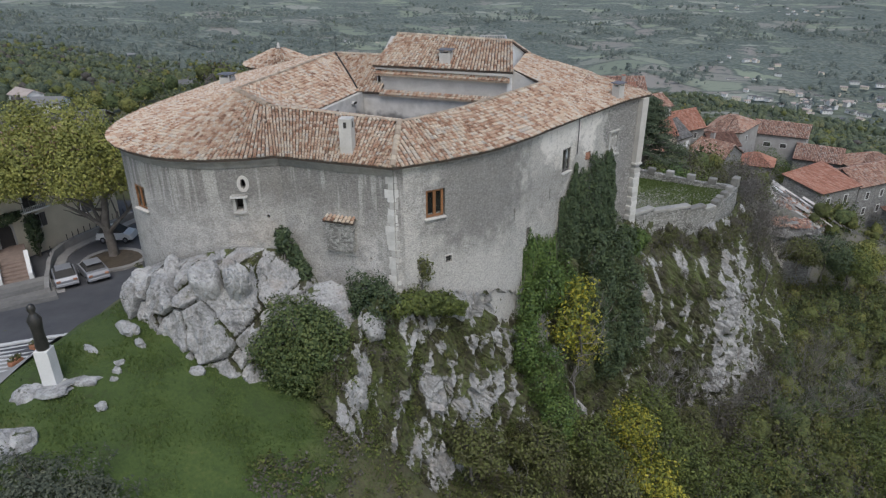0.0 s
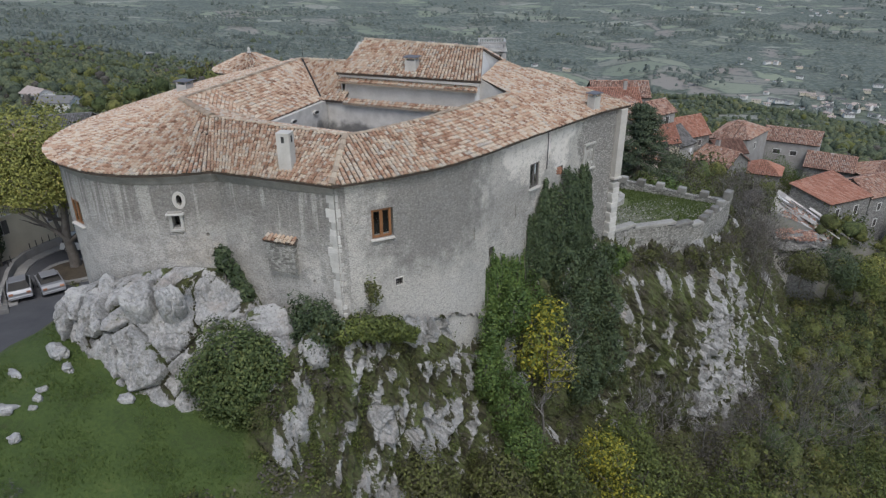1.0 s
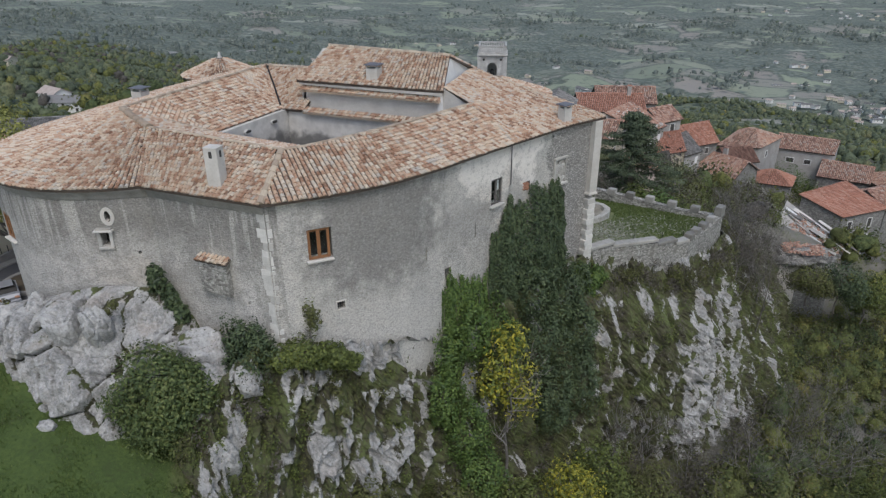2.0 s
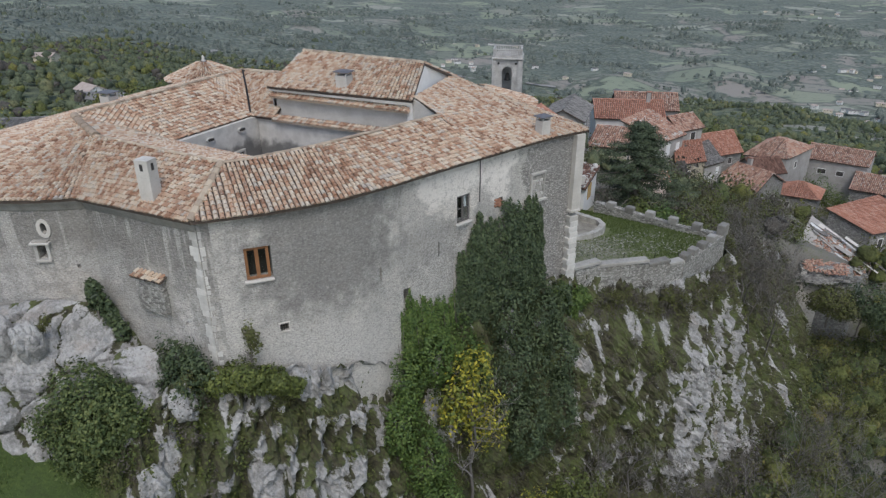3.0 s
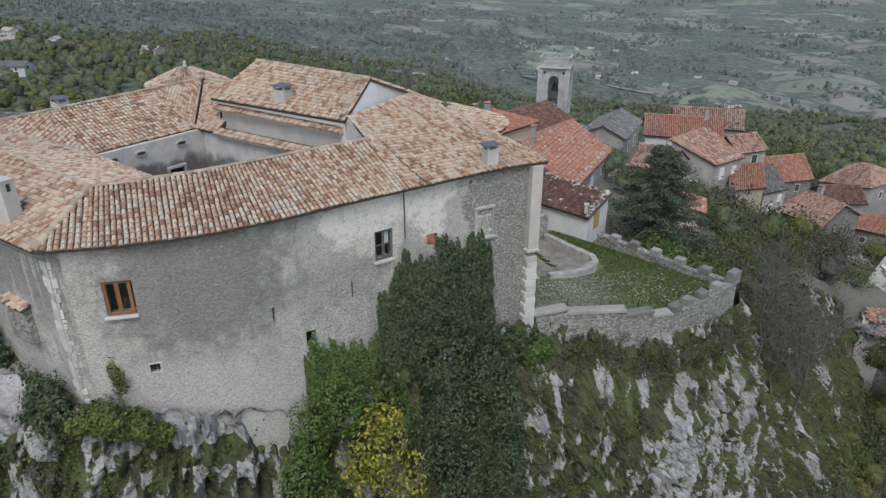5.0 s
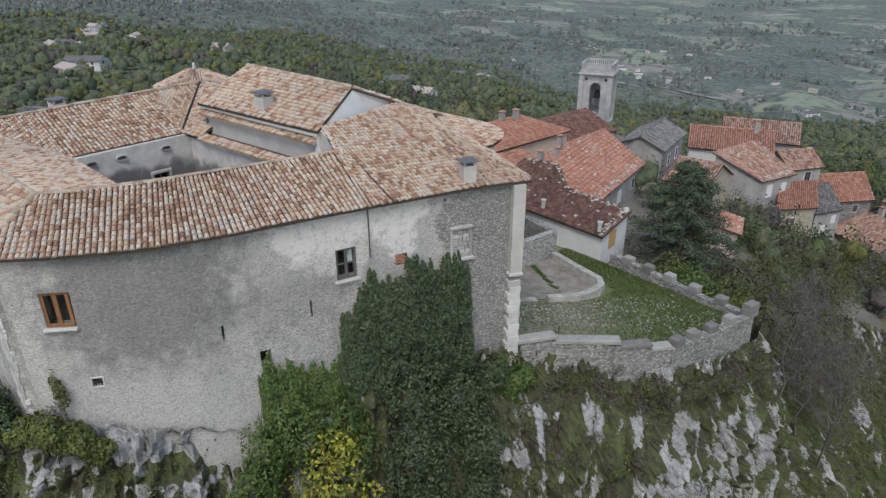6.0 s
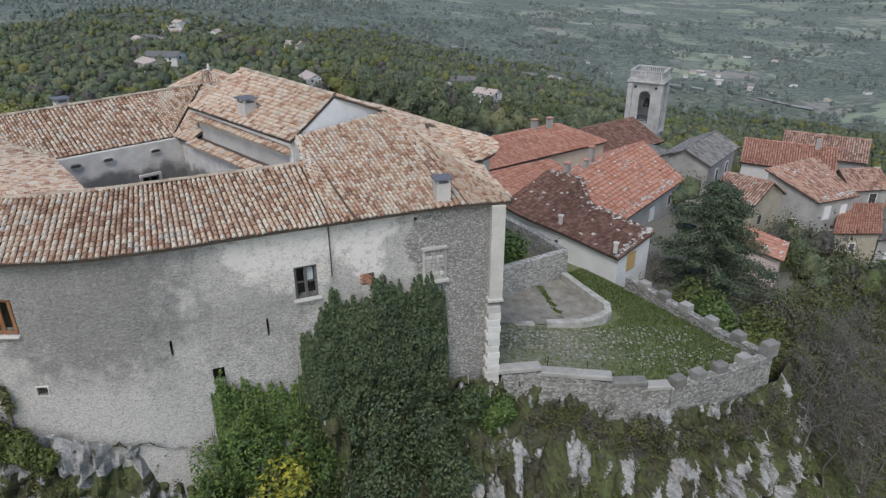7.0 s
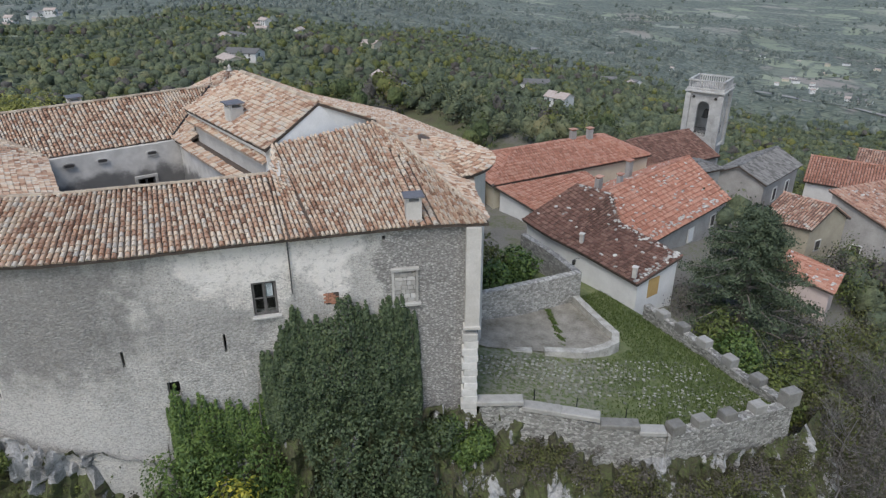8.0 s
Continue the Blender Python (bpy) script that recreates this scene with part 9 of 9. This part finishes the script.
def canopy(name, label, spots_xyz, sizes, mat, tris, leaf, seed, cuts=2):
    """Many tree crowns side by side, in seven shapes, each turned and stretched its own way."""
    rng = np.random.default_rng(seed)
    n = len(spots_xyz)
    pick = rng.integers(0, 7, n)
    turn, tall = rng.random(n) * 6.283, 0.8 + 0.5 * rng.random(n)
    VV, FF, base = [], [], 0
    for q in range(7):
        T, F = crown_shape(tris, leaf, cuts, seed + q)
        m = pick == q
        c, s = np.cos(turn[m])[:, None], np.sin(turn[m])[:, None]
        k = np.asarray(sizes)[m][:, None]
        P = spots_xyz[m]
        X = (T[None, :, 0] * c - T[None, :, 1] * s) * k + P[:, 0:1]
        Y = (T[None, :, 0] * s + T[None, :, 1] * c) * k + P[:, 1:2]
        Z = T[None, :, 2] * k * tall[m][:, None] + P[:, 2:3] - 0.10 * k
        VV.append(np.stack([X, Y, Z], -1).reshape(-1, 3))
        FF.append((F[None] + (base + len(T) * np.arange(int(m.sum())))[:, None, None]).reshape(-1, 3))
        base += len(T) * int(m.sum())
    ob = piece(name, solid(name, np.concatenate(VV).tolist(), np.concatenate(FF).tolist(), mat, cuts > 0))
    return tagged(ob, label, "woods", kind="stuff")


def patchy(x, y, k=1.0):
    """Where woods stand: high in the clumps and along the hedges."""
    return (np.sin(x * 0.021 * k + 1.7 * np.sin(y * 0.013 * k)) * np.sin(y * 0.019 * k + 1.3 * np.sin(x * 0.017 * k + 2)) + 0.6 * np.sin(x * 0.047 * k + y * 0.031 * k + 1) * np.sin(y * 0.053 * k - x * 0.029 * k))


CLEAR = [(-44, 36, 17), (-57, 46, 11), (-84, 71, 13), (-16, 50, 28), (-25, 88, 13), (-20, 108, 14), (-28, 120, 10), (-8, 125, 16), (0, 95, 5), (1, 118, 9), (6, 130, 8), (12, 130, 9), (16, 150, 11), (27, 161, 9), (19, 137, 6), (30, 129, 9), (38, 139, 11), (34, 155, 8), (45, 155, 9), (21, 116, 7), (22, 109, 5), (0, 66, 12), (-12, 76, 10), (-27, 25, 13), (-8, 105, 6), (-5, 118, 7)]


def scatter(count, r0, r1, a0, a1, seed, cut, noise_amount=0.35, k=1.0, power=0.5):
    rng = np.random.default_rng(seed)
    r = r0 + (r1 - r0) * rng.random(count) ** power
    a = np.radians(rng.uniform(a0, a1, count))
    x, y = -10 - r * np.sin(a), 65 + r * np.cos(a)
    hill = 0.95 * (1 - blend(np.minimum(np.hypot((x + 900) / 800, (y - 700) / 480), np.hypot((x + 150) / 420, (y - 200) / 380)), 0.6, 1.25))
    m = patchy(x, y, k) + hill + rng.normal(size=count) * noise_amount > cut + 0.35
    d = edge_distance(x, y)[0]
    for cx, cy, cr in CLEAR:
        m &= np.hypot(x - cx, y - cy) > cr
    m &= ~((np.abs(d) < 5) & (y < 100) & (y > 24)) & ~((y < 58) & (x > -40) & (d < 6) & (x < 12))
    m &= ~((d > 0) & (d < 17) & (y < 62)) & (np.hypot(x - 10, y - 18) > 26)
    x, y = x[m], y[m]
    return np.stack([x, y, ground_height(x, y)], 1), rng


for i, (mat, lab, cut, seed) in enumerate(((W_GREEN, "mixed green woods on the slopes below the town", -0.9, 1), (W_OLIVE, "olive and autumn trees among the woods", -0.1, 2), (W_BARE, "leafless brown thickets among the woods", 0.45, 3))):
    pts, rng = scatter(1150 if i == 0 else 500, 28, 190, -60, 105, seed, cut)
    canopy("woods", lab, pts, rng.uniform(3.6, 7.0, len(pts)), mat, 110, 0.06, 60 + i)
    pts, rng = scatter(12500 if i == 0 else 3200, 150, 800, -25, 94, seed + 10, cut + 0.32, 0.22, power=0.62)
    canopy("woods", lab, pts, rng.uniform(4.6, 9.5, len(pts)), W_MID if i == 0 else mat, 9, 0.10, 70 + i, 1)
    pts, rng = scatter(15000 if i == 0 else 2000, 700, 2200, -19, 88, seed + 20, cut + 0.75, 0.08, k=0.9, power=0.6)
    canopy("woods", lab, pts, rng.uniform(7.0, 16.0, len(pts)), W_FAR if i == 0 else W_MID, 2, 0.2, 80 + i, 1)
pts, rng = scatter(800, 45, 200, -28, 66, 44, -9.0)
canopy("woods", "green and yellowing trees on the hill behind the town", pts, rng.uniform(3.0, 5.5, len(pts)), W_MID, 170, 0.062, 66, 0)
rng = np.random.default_rng(650)
hx2, hy2 = rng.uniform(-66, 6, 1150), rng.uniform(94, 190, 1150)
m = np.hypot(hx2 + 29.3, hy2 - 122.6) > 6.5
for cx, cy, cr in CLEAR:
    m &= np.hypot(hx2 - cx, hy2 - cy) > cr * (0.8 if cx < -18 else 1.0)
hx2, hy2 = hx2[m], hy2[m]
canopy("woods", "green and yellowing trees crowding the hilltop behind the town", np.stack([hx2, hy2, ground_height(hx2, hy2)], 1), rng.uniform(2.6, 4.6, len(hx2)), W_MID, 150, 0.055, 67, 1)
# thick growth on the slope right below the cliff and town
for i, (mat, lab, count) in enumerate(((W_GREEN, "dark green trees crowding the slope below the cliff", 560), (W_OLIVE, "olive-green brush on the slope below the cliff", 460), (W_BARE, "leafless brown thickets on the slope below the cliff", 560))):
    rng = np.random.default_rng(500 + i)
    x, y = rng.uniform(2, 75, count * 4), rng.uniform(26, 132, count * 4)
    d = edge_distance(x, y)[0]
    m = (d > np.where(y > 76, 1.2, 6.5)) & (np.hypot(x - 10, y - 18) > 12) & (x < 20 + 0.45 * y) & (patchy(x * 3, y * 3) + rng.normal(size=count * 4) * 0.5 > (-0.9, -0.5, -0.2)[i])
    for cx, cy, cr in CLEAR:
        m &= np.hypot(x - cx, y - cy) > cr
    x, y = x[m][:count], y[m][:count]
    canopy("thicket", lab, np.stack([x, y, ground_height(x, y)], 1), rng.uniform(2.8, 6.0, len(x)), mat, 250 if i < 2 else 290, 0.041 if i < 2 else 0.026, 160 + i, 2 if i < 2 else 0)

rng = np.random.default_rng(640)
gx2, gy2 = rng.uniform(20, 62, 420), rng.uniform(88, 128, 420)
m = edge_distance(gx2, gy2)[0] > -6
for cx, cy, cr in CLEAR:
    m &= np.hypot(gx2 - cx, gy2 - cy) > cr * 0.9
gx2, gy2 = gx2[m], gy2[m]
canopy("thicket", "olive-green trees on the bank below the ruin", np.stack([gx2, gy2, ground_height(gx2, gy2)], 1), rng.uniform(2.6, 5.0, len(gx2)), W_OLIVE, 190, 0.044, 170)

# scrub on the bank between terrace and town
for i, (mat, lab, count) in enumerate(((L_BRUSH, "brownish scrub on the bank below the town", 60), (L_OLIVE, "green scrub on the bank below the town", 45), (L_GREYWOOD, "leafless scrub on the bank below the town", 50))):
    rng = np.random.default_rng(700 + i)
    x, y = rng.uniform(-4, 24, 900), rng.uniform(77, 126, 900)
    d = edge_distance(x, y)[0]
    m = (d < 1.2) & (x > -6 + 0.10 * (y - 77))
    for cx, cy, cr in CLEAR:
        m &= np.hypot(x - cx, y - cy) > cr * 0.8
    m &= np.hypot(x + 0.6, y - 82.6) > 4
    x, y = x[m][:count], y[m][:count]
    canopy("scrub", lab, np.stack([x, y, ground_height(x, y)], 1), rng.uniform(2.2, 4.2, len(x)), mat, 480, 0.036, 180 + i, 0)

rng = np.random.default_rng(720)
x, y = rng.uniform(1, 22, 2600), rng.uniform(44, 86, 2600)
d = edge_distance(x, y)[0]
m = (d > 4.6) & (d < 11)
x, y = x[m], y[m]
for i, (mat, lab) in enumerate(((L_GREYWOOD, "leafless grey scrub at the cliff's foot"), (L_BRUSH, "brown-green scrub at the cliff's foot"))):
    q = slice(i * 75, i * 75 + 75)
    canopy("scrub", lab, np.stack([x[q], y[q], ground_height(x[q], y[q])], 1), rng.uniform(2.2, 4.4, len(x[q])), mat, 420, 0.03, 190 + i, 0)

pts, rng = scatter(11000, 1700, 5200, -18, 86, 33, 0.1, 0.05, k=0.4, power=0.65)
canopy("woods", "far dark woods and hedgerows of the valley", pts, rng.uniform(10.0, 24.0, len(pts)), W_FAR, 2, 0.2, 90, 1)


def far_house(m, wall_mat, roof_mat, w, d, h, label, proto=None):
    ob = thing("farmhouse", label, "house", m, "houses of the valley")
    piece("wall", solid("wall", [(x, y, z) for z in (-3, h) for x, y in ((-w, -d), (w, -d), (w, d), (-w, d))] + [(-w, 0, h * 1.35), (w, 0, h * 1.35)], [(0, 1, 5, 4), (1, 2, 6, 9, 5), (2, 3, 7, 6), (3, 0, 4, 8, 7)], wall_mat), ob)
    e = 0.5
    piece("roof", solid("roof", [(-w - e, -d - e, h - 0.15), (w + e, -d - e, h - 0.15), (w + e, 0, h * 1.4), (-w - e, 0, h * 1.4), (-w - e, d + e, h - 0.15), (w + e, d + e, h - 0.15),
                                 (-w - e, -d - e, h - 0.4), (w + e, -d - e, h - 0.4), (w + e, 0, h * 1.4 - 0.25), (-w - e, 0, h * 1.4 - 0.25), (-w - e, d + e, h - 0.4), (w + e, d + e, h - 0.4)],
                        [(0, 1, 2, 3), (3, 2, 5, 4), (9, 8, 7, 6), (10, 11, 8, 9), (0, 6, 7, 1), (4, 5, 11, 10), (1, 7, 8, 2), (2, 8, 11, 5), (0, 3, 9, 6), (3, 4, 10, 9)], roof_mat), ob)
    for k in range(3):
        for zz in ((h * 0.3, h * 0.72) if h > 4 else (h * 0.5,)):
            piece("window", boxes_mesh("window", [((-w * 0.6 + w * 0.6 * k, -d - 0.02, zz), (1.0, 0.08, 1.3), 0)], M_DIM), ob)
    return ob


M_FARROOF = plain("faded_roof_tiles", (0.34, 0.27, 0.23), (0.50, 0.43, 0.38), 0.6, 6, 0.9, 0.3)
PROTO = [far_house(pose(0, 0, -900), M_WHITE, M_FARROOF, 6, 4, 5.5, "pale two-storey farmhouse with a tiled roof among fields"),
         far_house(pose(0, 0, -900), M_CREAM, M_FARROOF, 7.5, 4.5, 4.0, "low cream farmhouse with a tiled roof among fields"),
         far_house(pose(0, 0, -900), M_WHITE, M_TILE_GREY, 9, 5, 4.5, "pale long barn with a grey roof among fields")]
rh = random.Random(12)


def settle(cx, cy, spread, count):
    for _ in range(count):
        x, y = cx + rh.gauss(0, spread), cy + rh.gauss(0, spread)
        copy_thing(rh.choice(PROTO), pose(x, y, float(ground_height(np.array(x), np.array(y))) + 0.4, 0, 0, rh.uniform(-60, 60)) @ Matrix.Diagonal((rh.uniform(0.5, 0.8), rh.uniform(0.5, 0.75), rh.uniform(0.5, 0.7), 1)))


def seat(x, y):
    return pose(x, y, float(ground_height(np.array(x), np.array(y))) + 0.4, 0, 0, rh.uniform(-60, 60))


for ob, (x, y) in zip(PROTO, ((-558, 262), (-381, 292), (-236, 210))):
    ob.matrix_basis = seat(x, y)
for x, y in ((-248, 214), (-320, 170), (-330, 182), (-273, 342), (-203, 287), (-565, 275), (-548, 280), (-640, 330), (-660, 345), (-624, 364), (-443, 631), (-432, 662), (-420, 640), (-900, 152), (-910, 175), (-880, 190), (-860, 140), (-570, 1004), (-354, 1044), (-340, 1060), (-136, 926), (-150, 940)):
    copy_thing(rh.choice(PROTO), seat(x, y))
settle(-650, 340, 22, 5)
settle(-900, 165, 40, 8)
settle(-481, 1139, 30, 6)
settle(-558, 1385, 60, 8)
settle(165, 1359, 60, 12)
settle(100, 1225, 35, 7)
settle(141, 967, 50, 26)
settle(195, 900, 50, 24)
settle(60, 980, 40, 12)
settle(230, 1010, 40, 14)
settle(281, 1100, 50, 10)
settle(379, 2536, 120, 14)
settle(182, 2662, 90, 6)
settle(-254, 1132, 60, 5)
settle(-570, 1131, 60, 5)


def lane(name, pts, wide, label):
    """A pale road laid on the land."""
    C = soften([(x, y, 0) for x, y in pts], 14)
    V, F = [], []
    for i, p in enumerate(C):
        a, b = Vector(C[max(i - 1, 0)]), Vector(C[min(i + 1, len(C) - 1)])
        d = (b - a).normalized()
        for s in (-1, 1):
            x, y = p[0] - d.y * s * wide / 2, p[1] + d.x * s * wide / 2
            V.append((x, y, float(ground_height(np.array(x), np.array(y))) + 0.9))
        if i:
            F.append((2 * i - 2, 2 * i - 1, 2 * i + 1, 2 * i))
    tagged(piece(name, solid(name, V, F, M_PAVE)), label, "road", kind="structure")


lane("lane", [(-900, 430), (-760, 480), (-640, 560), (-690, 740), (-720, 860), (-690, 960)], 7, "pale country road over the hillside")
lane("lane", [(-535, 1068), (-460, 1000), (-400, 990), (-324, 962), (-250, 980)], 7, "pale road among the fields")
lane("lane", [(-130, 120), (-128, 150), (-138, 178), (-150, 200)], 5, "pale lane below the castle hill")


# ---- the nearest roof tiles, one by one ----
for (c, ac, al, no, w, l) in NEAR_TILES:
    m = Matrix(((ac.x * w / 0.21, al.x * l / 0.44, no.x, c.x), (ac.y * w / 0.21, al.y * l / 0.44, no.y, c.y), (ac.z * w / 0.21, al.z * l / 0.44, no.z, c.z), (0, 0, 0, 1)))
    piece("roof_tile", unit, castle, m)
